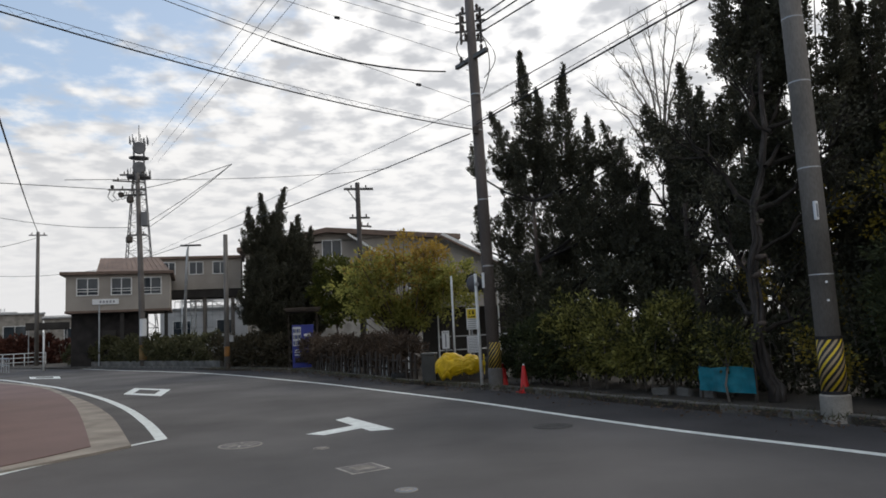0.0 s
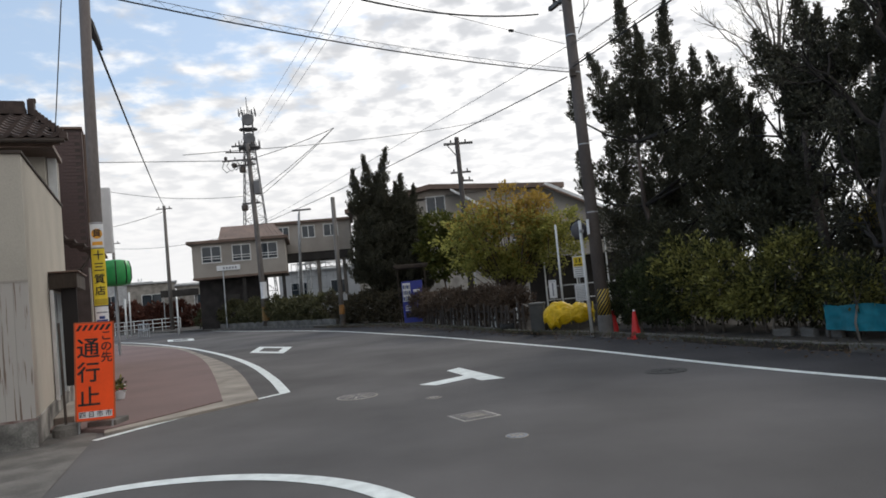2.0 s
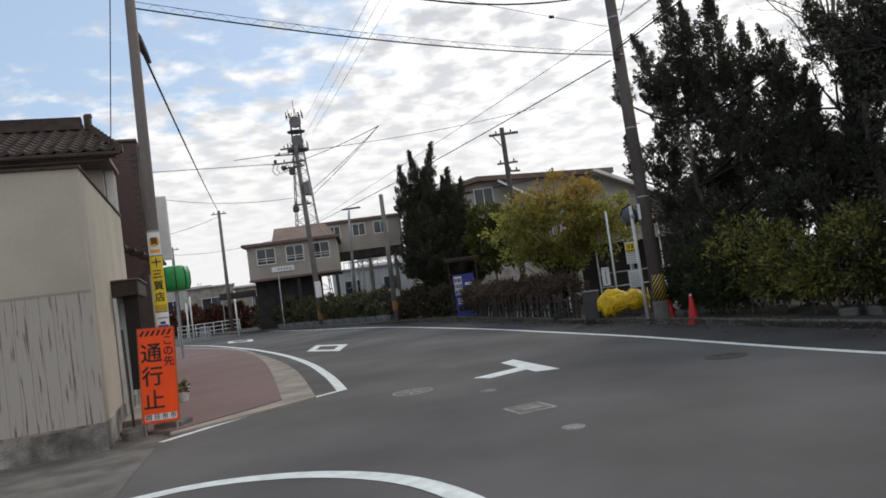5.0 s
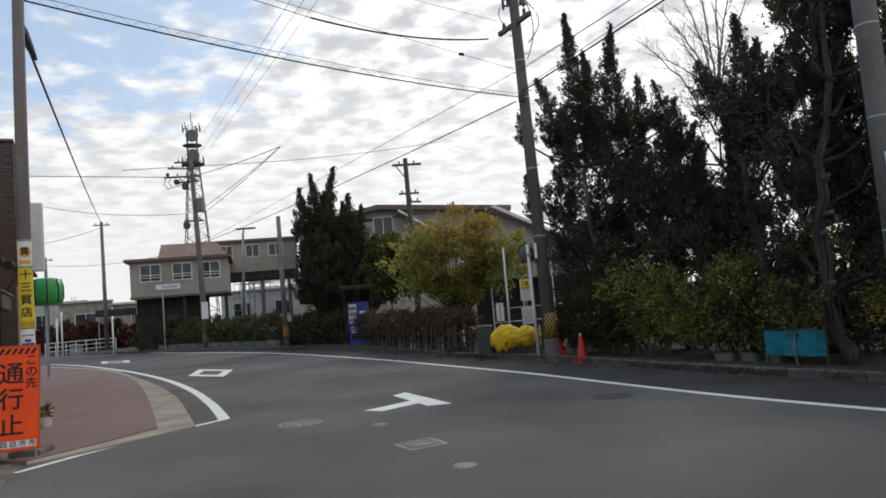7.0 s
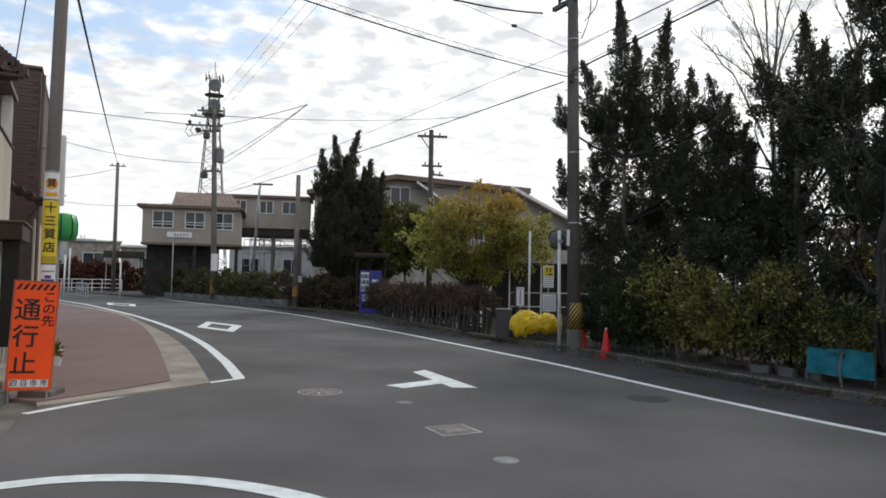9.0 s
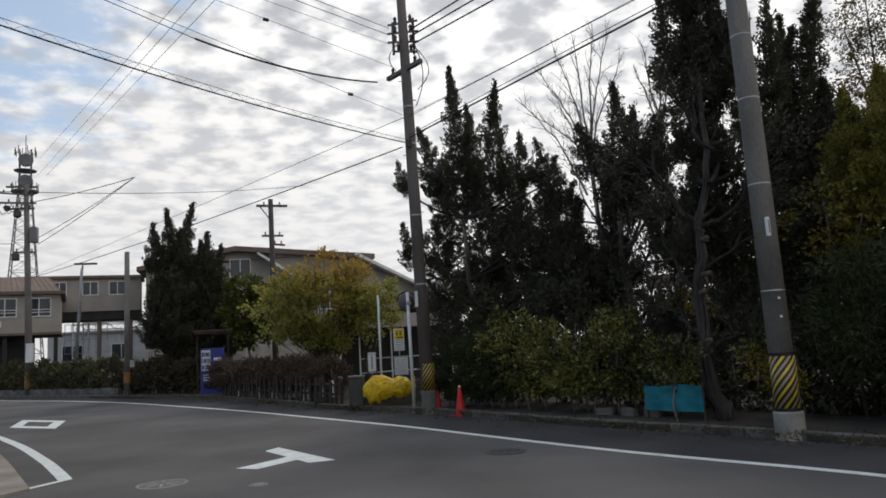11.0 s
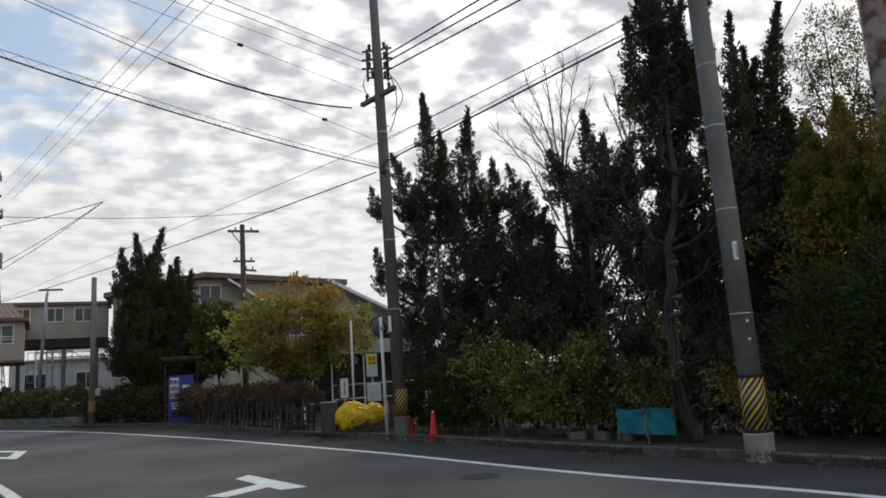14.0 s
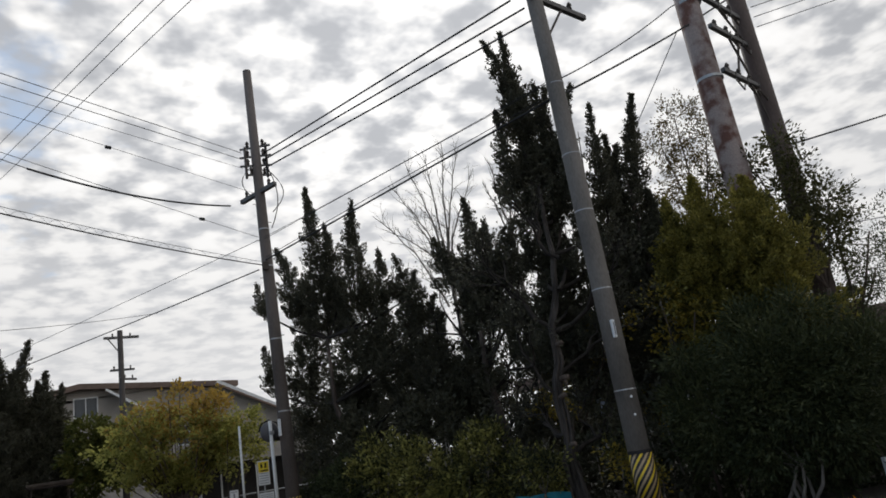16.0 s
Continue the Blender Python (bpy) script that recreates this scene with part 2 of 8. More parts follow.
TARPB = mat("turquoise_sheet", (0.010, 0.20, 0.26), 0.5, 0.22, 3, 12, 0.5)
CONERED = mat("red_plastic", (0.55, 0.02, 0.02), 0.5, 0.15, 4, 40, 0.08)
VENDBLUE = mat("blue_panel", (0.035, 0.05, 0.30), 0.4, 0.12, 3, 40, 0.03)
GREENAWNING = mat("green_plastic", (0.04, 0.34, 0.09), 0.4, 0.15, 3, 40, 0.05)
VANPAINT = mat("silver_beige_paint", (0.55, 0.51, 0.46), 0.3, 0.05, 2, 200, 0.02, metal=0.35, spec=0.6)
VANGLASS = mat("tinted_glass", (0.015, 0.017, 0.019), 0.06, 0.2, 2, 20, 0.0, spec=0.9)
RUBBER = mat("tyre_rubber", (0.02, 0.02, 0.02), 0.85, 0.2, 5, 60, 0.2)
LAMPRED = mat("red_lens", (0.36, 0.012, 0.018), 0.2, 0.15, 6, 30, 0.05, spec=0.7)
STRIPES = stripe_mat("warning_wrap", (0.66, 0.47, 0.03), (0.018, 0.016, 0.016), (0.34, 0.25, 0.15), 0.105, -0.2005, 0.52)
FINESTRIPES = stripe_mat("fine_warning_wrap", (0.42, 0.29, 0.03), (0.018, 0.016, 0.016), (0.36, 0.25, 0.04), 0.11, -0.2101, 0.6)
STREAKED = mat("streaked_cladding", (0.37, 0.345, 0.315), 0.85, 0.14, 2.2, 50, 0.2, tint=(0.17, 0.12, 0.09), stretch=(15, 15, 0.75))
for node in STREAKED.node_tree.nodes:
    if node.type == "VALTORGB":
        node.color_ramp.elements[0].position, node.color_ramp.elements[1].position = 0.36, 0.42
JUNIPER = leaf_mat("juniper_leaf", (0.052, 0.050, 0.041), (0.094, 0.093, 0.060), 0.3)
YEWGOLD = leaf_mat("golden_juniper_leaf", (0.036, 0.044, 0.014), (0.30, 0.26, 0.06), 0.42)
HEDGE = leaf_mat("hedge_leaf", (0.018, 0.024, 0.012), (0.30, 0.285, 0.08), 0.36, rare=2.9, patch=2.2)
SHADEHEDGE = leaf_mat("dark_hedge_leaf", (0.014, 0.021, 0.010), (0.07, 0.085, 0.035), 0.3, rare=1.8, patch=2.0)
FILLERLEAF = leaf_mat("dark_filler_leaf", (0.034, 0.033, 0.024), (0.070, 0.070, 0.042), 0.2)
MAPLE = leaf_mat("maple_leaf", (0.22, 0.15, 0.035), (0.45, 0.30, 0.07), 0.52)
MAPLEGREEN = leaf_mat("green_maple_leaf", (0.12, 0.135, 0.036), (0.45, 0.43, 0.12), 0.64)
BROWNBUSH = leaf_mat("dry_brown_leaf", (0.046, 0.034, 0.026), (0.125, 0.088, 0.062), 0.25)
YELLOWLEAF = leaf_mat("yellow_leaf", (0.09, 0.08, 0.016), (0.36, 0.27, 0.045), 0.45)
FLOWER = leaf_mat("orange_petal", (0.7, 0.25, 0.02), (0.9, 0.5, 0.05), 0.4)
GRASSM = leaf_mat("grass_blade", (0.045, 0.05, 0.025), (0.11, 0.105, 0.055), 0.3)

# ---------------------------------------------------------------- building helpers


def thing(name, label, category, at=(0, 0, 0), rz=0.0, group="", kind=""):
    e = new(name)
    e.empty_display_size = 0.1
    e.matrix_world = pose(*at, 0, 0, rz)
    return tagged(e, label, category, group, kind)


def part(name, bm, material, parent=None, label="", smooth=False):
    """Links a bmesh as one mesh object under a thing or a part, in the parent's own frame."""
    me = bpy.data.meshes.new(name)
    bm.to_mesh(me)
    bm.free()
    me.materials.append(material)
    if smooth:
        me.polygons.foreach_set("use_smooth", [True] * len(me.polygons))
    ob = new(name, me)
    if parent is not None:
        ob.parent = parent
    return tagged(ob, label)


def share(name, me, parent, m, label=""):
    ob = new(name, me)
    ob.parent = parent
    ob.matrix_basis = m
    return tagged(ob, label)


def box(bm, x0, x1, y0, y1, z0, z1, m=None, bevel=0.0):
    r = bmesh.ops.create_cube(bm, size=1.0)
    vs = r["verts"]
    for v in vs:
        v.co = Vector((x0 + (v.co.x + 0.5) * (x1 - x0), y0 + (v.co.y + 0.5) * (y1 - y0), z0 + (v.co.z + 0.5) * (z1 - z0)))
    if bevel:
        es = list({e for v in vs for e in v.link_edges})
        r2 = bmesh.ops.bevel(bm, geom=es, offset=bevel, segments=2, affect="EDGES", profile=0.6)
        vs = list({v for f in r2["faces"] for v in f.verts} | {v for v in vs if v.is_valid})
    if m is not None:
        for v in vs:
            v.co = m @ v.co
    return bm


def boxes(*dims, bevel=0.0):
    bm = bmesh.new()
    for d in dims:
        box(bm, *d, bevel=bevel)
    return bm


def tube(points, radii, sides=10, bm=None, cap=True):
    """A tapered tube along points."""
    bm = bm or bmesh.new()
    rings = []
    pts = [Vector(p) for p in points]
    for i, p in enumerate(pts):
        d = (pts[min(i + 1, len(pts) - 1)] - pts[max(i - 1, 0)]).normalized()
        a = d.orthogonal().normalized() if abs(d.z) < 0.9 else (Vector((1, 0, 0)) - d * d.x).normalized()
        b = d.cross(a)
        r = radii[i] if hasattr(radii, "__len__") else radii
        rings.append([bm.verts.new(p + r * (a * math.cos(2 * math.pi * k / sides) + b * math.sin(2 * math.pi * k / sides))) for k in range(sides)])
    for r0, r1 in zip(rings, rings[1:]):
        for k in range(sides):
            bm.faces.new((r0[k], r0[(k + 1) % sides], r1[(k + 1) % sides], r1[k]))
    if cap:
        bm.faces.new(rings[0][::-1])
        bm.faces.new(rings[-1])
    return bm


def lathe(profile, sides=24, bm=None, at=(0, 0, 0)):
    bm = bm or bmesh.new()
    at = Vector(at)
    rings = [[bm.verts.new(at + Vector((r * math.cos(2 * math.pi * k / sides), r * math.sin(2 * math.pi * k / sides), z))) for k in range(sides)] for r, z in profile]
    for r0, r1 in zip(rings, rings[1:]):
        for k in range(sides):
            bm.faces.new((r0[k], r0[(k + 1) % sides], r1[(k + 1) % sides], r1[k]))
    bm.faces.new(rings[0][::-1])
    bm.faces.new(rings[-1])
    return bm


def sheet(points, z, depth=0.0, bm=None):
    """A flat polygon, with a skirt of that depth below it."""
    bm = bm or bmesh.new()
    top = [bm.verts.new((x, y, z)) for x, y in points]
    f = bm.faces.new(top)
    bmesh.ops.recalc_face_normals(bm, faces=[f])
    if f.normal.z < 0:
        f.normal_flip()
    if depth:
        low = [bm.verts.new((x, y, z - depth)) for x, y in points]
        n = len(top)
        for i in range(n):
            bm.faces.new((top[i], low[i], low[(i + 1) % n], top[(i + 1) % n]))
    return bm


def smooth_line(pts, step=0.3):
    """Points along a rounded line (Catmull-Rom), evenly spaced."""
    p = [Vector((*q, 0)[:3]) for q in pts]
    p = [p[0] * 2 - p[1]] + p + [p[-1] * 2 - p[-2]]
    out = []
    for i in range(1, len(p) - 2):
        n = max(2, int((p[i + 1] - p[i]).length / step))
        for k in range(n):
            t = k / n
            out.append(0.5 * (2 * p[i] + (p[i + 1] - p[i - 1]) * t + (2 * p[i - 1] - 5 * p[i] + 4 * p[i + 1] - p[i + 2]) * t * t + (3 * p[i] - p[i - 1] - 3 * p[i + 1] + p[i + 2]) * t ** 3))
    out.append(p[-2])
    return out


def offset_line(line, d):
    out = []
    for i, p in enumerate(line):
        t = (line[min(i + 1, len(line) - 1)] - line[max(i - 1, 0)]).normalized()
        out.append(p + Vector((t.y, -t.x, 0)) * d)
    return out


def strip(line, w0, w1, z, bm=None):
    """A painted line lying between two offsets of a path."""
    bm = bm or bmesh.new()
    a, b = offset_line(line, w0), offset_line(line, w1)
    va = [bm.verts.new((p.x, p.y, z)) for p in a]
    vb = [bm.verts.new((p.x, p.y, z)) for p in b]
    for i in range(len(va) - 1):
        bm.faces.new((va[i], va[i + 1], vb[i + 1], vb[i]))
    bmesh.ops.recalc_face_normals(bm, faces=bm.faces)
    if sum(f.normal.z for f in bm.faces) < 0:
        bmesh.ops.reverse_faces(bm, faces=bm.faces)
    return bm


def text_part(name, words, size, material, parent, m, thick=0.002):
    cu = bpy.data.curves.new(name, "FONT")
    cu.body, cu.size, cu.extrude = words, size, thick
    cu.align_x, cu.align_y = "CENTER", "CENTER"
    tmp = bpy.data.objects.new(name, cu)
    scene.collection.objects.link(tmp)
    bpy.context.view_layer.update()
    me = bpy.data.meshes.new_from_object(tmp.evaluated_get(bpy.context.evaluated_depsgraph_get()))
    bpy.data.objects.remove(tmp)
    # struck four times, a hair apart, for bold strokes
    bm = bmesh.new()
    for k, (dx, dy) in enumerate(((-1, -1), (1, -1), (-1, 1), (1, 1))):
        me.transform(Matrix.Translation((dx * size * 0.011, dy * size * 0.011, 0.0004 * k)))
        bm.from_mesh(me)
        me.transform(Matrix.Translation((-dx * size * 0.011, -dy * size * 0.011, -0.0004 * k)))
    bm.to_mesh(me)
    bm.free()
    me.materials.clear()
    me.materials.append(material)
    ob = new(name, me)
    ob.parent = parent
    ob.matrix_basis = m
    return ob


def leaves_mesh(name, pts, dirs, length, width, material, parent=None, label="", rng=None):
    """Many small leaves: each a narrow four-sided blade with a fold, at pts, pointing along dirs."""
    n = len(pts)
    d = dirs / (np.linalg.norm(dirs, axis=1)[:, None] + 1e-9)
    r = rng.normal(size=(n, 3))
    s = np.cross(d, r)
    s /= np.linalg.norm(s, axis=1)[:, None] + 1e-9
    ln = (length * rng.uniform(0.6, 1.4, n))[:, None]
    wd = (width * rng.uniform(0.6, 1.4, n))[:, None]
    v = np.empty((n, 4, 3))
    v[:, 0] = pts
    v[:, 1] = pts + d * ln * 0.45 + s * wd * 0.5
    v[:, 2] = pts + d * ln
    v[:, 3] = pts + d * ln * 0.45 - s * wd * 0.5
    me = bpy.data.meshes.new(name)
    me.vertices.add(4 * n)
    me.vertices.foreach_set("co", v.reshape(-1))
    me.loops.add(4 * n)
    me.loops.foreach_set("vertex_index", np.arange(4 * n, dtype=np.int32))
    me.polygons.add(n)
    me.polygons.foreach_set("loop_start", np.arange(0, 4 * n, 4, dtype=np.int32))
    me.polygons.foreach_set("loop_total", np.full(n, 4, dtype=np.int32))
    me.update()
    me.validate()
    me.materials.append(material)
    ob = new(name, me)
    if parent is not None:
        ob.parent = parent
    return tagged(ob, label)


def tufts(centres, axes, each, spread, rng):
    """Leaves scattered round tuft centres, pointing outwards along each tuft's axis."""
    k = len(centres)
    c = np.repeat(centres, each, axis=0)
    a = np.repeat(axes, each, axis=0)
    sp = np.repeat(np.broadcast_to(spread, (k,)), each)[:, None]
    u = rng.normal(size=(k * each, 3))
    u /= np.linalg.norm(u, axis=1)[:, None]
    rad = rng.uniform(0, 1, (k * each, 1)) ** 0.5
    off = u * rad * sp
    along = rng.uniform(-0.8, 1.2, (k * each, 1)) * sp
    pts = c + off * 0.75 + a * along
    return pts, a * 0.9 + u * 0.8


def wire(name, a, b, sag, r=0.012, material=None, label="", n=14):
    a, b = Vector(a), Vector(b)
    pts = [a.lerp(b, k / n) - Vector((0, 0, sag * 4 * (k / n) * (1 - k / n))) for k in range(n + 1)]
    bm = tube(pts, r, 5)
    ob = part(name, bm, material or WIRE, smooth=True)
    return tagged(ob, label or "thin grey overhead wire strung between poles", "wire", "overhead wires")


# ---------------------------------------------------------------- ground, road, kerbs, paint
KERB_LINE = [(40, 18.5), (20, 10.7), (13.5, 8.1), (9.6, 6.55), (8.3, 6.55), (7.6, 7.1), (7.15, 8.0), (6.85, 8.9), (6.35, 10.0), (5.5, 11.9), (4.45, 14.8), (3.7, 16.7), (2.1, 19.8),
             (1.0, 22.9), (-1.8, 29.6), (-5.1, 34.0), (-10.9, 42.2), (-17.5, 48.5), (-25, 56), (-40, 70)]
kerb_pts = smooth_line(KERB_LINE, 0.3)


def add_ground():
    bm = sheet([(-1500, -1500), (1500, -1500), (1500, 1500), (-1500, 1500)], 0.0)
    tagged(part("road", bm, ASPHALT), "dark grey worn asphalt road curving past the hedge", "road", kind="structure")
    line = offset_line(kerb_pts, -0.15)
    pts = [(p.x, p.y) for p in line] + [(-300, 400), (-300, 1400), (1400, 1400), (1400, 160)]
    tagged(part("ground", sheet(pts, 0.10, 0.1), SOIL), "bare brown soil verge behind the kerb", "soil", kind="structure")


add_ground()


def marking(name, bm, label):
    return tagged(part(name, bm, PAINT), label, "road marking", kind="structure")


FAR_LINE = smooth_line([(6.4, 4.6), (5.75, 6.5), (5.25, 7.6), (4.65, 8.9), (3.95, 10.75), (2.9, 13.8), (2.1, 15.8), (1.1, 18.2), (-0.2, 21.3), (-2.0, 25.1), (-4.6, 30.3), (-7.8, 35.4), (-11.9, 41.0), (-19.3, 51.8), (-29, 63)], 0.5)
tagged(part("road_shoulder", sheet([(p.x, p.y) for p in FAR_LINE if p.y < 60] + [(p.x, p.y) for p in reversed(kerb_pts) if 6.6 < p.y < 62 and p.x < 8.4] + [(9.6, 6.4), (9.5, 4.6)], 0.003), NEWASPHALT), "darker asphalt shoulder between the white line and the kerb", "road", kind="structure")
marking("edge_line", strip(FAR_LINE, -0.075, 0.075, 0.006), "long white painted line along the far road edge")
NEAR_LINE = smooth_line([(-19.1, 41), (-15.1, 35.6), (-10.7, 28.7), (-8.4, 24.7), (-6.4, 20.9), (-4.7, 17.2), (-3.5, 14.15), (-2.95, 12.6), (-2.60, 11.55)], 0.4)
marking("island_line", strip(NEAR_LINE, -0.08, 0.10, 0.006), "white painted line curving round the red pavement")
marking("corner_line", strip(smooth_line([(-2.54, 11.55), (-2.95, 11.0), (-3.38, 10.36), (-3.84, 9.5), (-4.28, 8.58)], 0.4), -0.03, 0.09, 0.007), "thin white painted line across the pavement corner")
ARC = smooth_line([(-3.35, 5.72), (-2.8, 6.02), (-2.3, 6.1), (-1.8, 6.05), (-1.4, 5.92), (-1.05, 5.74), (-0.72, 5.5), (-0.45, 5.22), (-0.22, 4.9), (-0.05, 4.6), (0.08, 4.2), (0.12, 3.6)], 0.15)
marking("arc_line", strip(ARC, -0.10, 0.10, 0.006), "white painted arc at the mouth of the side street")


def t_mark():
    bm = sheet([(0.3, 12.85), (0.07, 12.55), (0.62, 10.86), (0.99, 10.88)], 0.006)
    sheet([(-0.36, 11.0), (-0.08, 10.75), (0.52, 11.28), (0.38, 11.66)], 0.0065, bm=bm)
    marking("t_junction_mark", bm, "white painted letter-shaped junction mark on the asphalt")


t_mark()


def diamond(cx, cy, turn):
    bm = bmesh.new()
    out = [Vector((-0.54, -0.52, 0)), Vector((0.90, -2.1, 0)), Vector((0.59, 0.48, 0)), Vector((-0.94, 2.14, 0))]
    m = pose(cx, cy, 0.006, 0, 0, turn)
    a = [bm.verts.new(m @ p) for p in out]
    b = [bm.verts.new(m @ (p * 0.56)) for p in out]
    for i in range(4):
        bm.faces.new((a[i], a[(i + 1) % 4], b[(i + 1) % 4], b[i]))
    bmesh.ops.recalc_face_normals(bm, faces=bm.faces)
    marking("diamond_mark", bm, "white painted diamond outline on the asphalt")


diamond(-5.65, 22.6, 0)
diamond(-13.9, 36.6, 14)


def cover(name, x, y, r, label, material, square=False, turn=0.0):
    t = thing(name, label, "manhole cover", (x, y, 0.0), turn, kind="", group="covers in the road")
    if square:
        part("cover_frame", boxes((-r, r, -r, r, 0.0, 0.006), bevel=0.002), mat("pale_rim", (0.36, 0.34, 0.31), 0.8, 0.25, 6, 60, 0.3), t)
        part("lid", boxes((-r * 0.84, r * 0.84, -r * 0.84, r * 0.84, 0.005, 0.010), bevel=0.002), material, t)
        bm = bmesh.new()
        for i in range(-2, 3):
            box(bm, -r * 0.5, r * 0.5, i * r * 0.2 - 0.012, i * r * 0.2 + 0.012, 0.009, 0.013)
        part("tread", bm, CONCRETE, t)
    else:
        part("cover_frame", lathe([(r, 0.0), (r, 0.006), (r * 0.9, 0.007), (r * 0.9, 0.0)], 28), material if material is DARKIRON else CONCRETE, t)
        part("lid", lathe([(r * 0.89, 0.0), (r * 0.89, 0.008), (r * 0.86, 0.009)], 28), material, t)
        bm = bmesh.new()
        for k in range(8):
            a = k * math.pi / 4
            box(bm, r * 0.2, r * 0.74, -0.014, 0.014, 0.008, 0.012, Matrix.Rotation(a, 4, "Z"))
        part("tread", bm, material if material is DARKIRON else CONCRETE, t)


COVERMETAL = mat("cast_iron", (0.13, 0.12, 0.115), 0.6, 0.3, 8, 60, 0.3, metal=0.3)
COVERBLUE = mat("blue_grey_iron", (0.16, 0.19, 0.24), 0.55, 0.3, 8, 60, 0.3, metal=0.2)
DARKIRON = mat("dark_iron", (0.05, 0.05, 0.05), 0.7, 0.3, 8, 60, 0.3)
cover("manhole_cover", -1.25, 10.35, 0.31, "round worn iron manhole cover set in the asphalt", COVERMETAL)
cover("hydrant_cover", 0.41, 7.95, 0.235, "square iron hydrant cover with a pale rim in the asphalt", COVERMETAL, True, 24)
cover("valve_cover", 0.79, 6.70, 0.115, "small blue-grey valve cover in the asphalt", COVERBLUE)
cover("valve_cover", -0.09, 9.58, 0.11, "small worn valve cover in the asphalt", COVERMETAL)
cover("manhole_cover", 3.27, 10.1, 0.30, "dark round manhole cover near the road edge", DARKIRON)

# red pavement with its concrete edging, and the apron by the wall
PAVE_EDGE = [(-3.47, 10.99), (-4.05, 12.59), (-5.09, 15.4), (-6.51, 19.04), (-8.24, 22.94), (-11.0, 28.1), (-15.3, 34.0), (-20, 40.3)]
OUT_EDGE = [(-2.88, 10.9), (-4.14, 14.44), (-5.0, 16.6), (-6.19, 19.28), (-8.51, 23.98), (-11.11, 28.9), (-15.4, 34.8), (-20.2, 41)]
pe = smooth_line(PAVE_EDGE, 0.5)
oe = smooth_line(OUT_EDGE, 0.5)
tagged(part("pavement", sheet([(p.x, p.y) for p in pe] + [(-30, 40), (-12, 18), (-8.0, 12.5), (-5.6, 9.6), (-4.45, 9.15), (-4.14, 9.64), (-3.8, 10.29)], 0.05, 0.05), REDPAVE), "worn reddish asphalt pavement on the street corner", "pavement", kind="structure")
tagged(part("pavement_edging", sheet([(p.x, p.y) for p in oe] + [(p.x, p.y) for p in reversed(pe)] + [(-3.8, 10.29), (-4.14, 9.64), (-4.45, 9.15), (-4.34, 8.92), (-3.95, 9.44), (-3.37, 10.2)], 0.035, 0.035), EDGING), "pale concrete edging round the red pavement", "kerb", kind="structure")
tagged(part("apron", sheet([(-2.9, 3.0), (-3.38, 5.78), (-4.43, 8.89), (-4.62, 9.3), (-6.0, 10.6), (-12, 14), (-12, 3.0)], 0.005, 0.0), KERB), "grey concrete strip beside the corner house", "pavement", kind="structure")

# ---------------------------------------------------------------- corner house and its neighbours
HX = 23.3


def window_part(parent, x, z, w, h, y, panes=2, frame_mat=None, sill=False):
    """A sliding window in a wall that looks towards -y."""
    fm = frame_mat or WHITEMETAL
    win = part("window", boxes((x, x + w, y - 0.02, y + 0.06, z, z + h)), DARKWALL, parent)
    t = 0.06
    bm = bmesh.new()
    box(bm, x - t, x, y - 0.05, y + 0.02, z - t, z + h + t)
    box(bm, x + w, x + w + t, y - 0.05, y + 0.02, z - t, z + h + t)
    box(bm, x, x + w, y - 0.05, y + 0.02, z - t, z)
    box(bm, x, x + w, y - 0.05, y + 0.02, z + h, z + h + t)
    for k in range(1, panes):
        box(bm, x + w * k / panes - 0.025, x + w * k / panes + 0.025, y - 0.045, y - 0.021, z, z + h)
    part("window_frame", bm, fm, win)
    for k in range(panes):
        part("pane", boxes((x + w * k / panes + 0.03, x + w * (k + 1) / panes - 0.03, y - 0.034, y - 0.024, z + 0.01, z + h - 0.01)), GLASSY, win)
    if sill:
        bm = bmesh.new()
        for zz in (z + 0.18, z + 0.34):
            box(bm, x, x + w, y - 0.10, y - 0.07, zz, zz + 0.04)
        part("guard_bar", bm, fm, win)
    return win


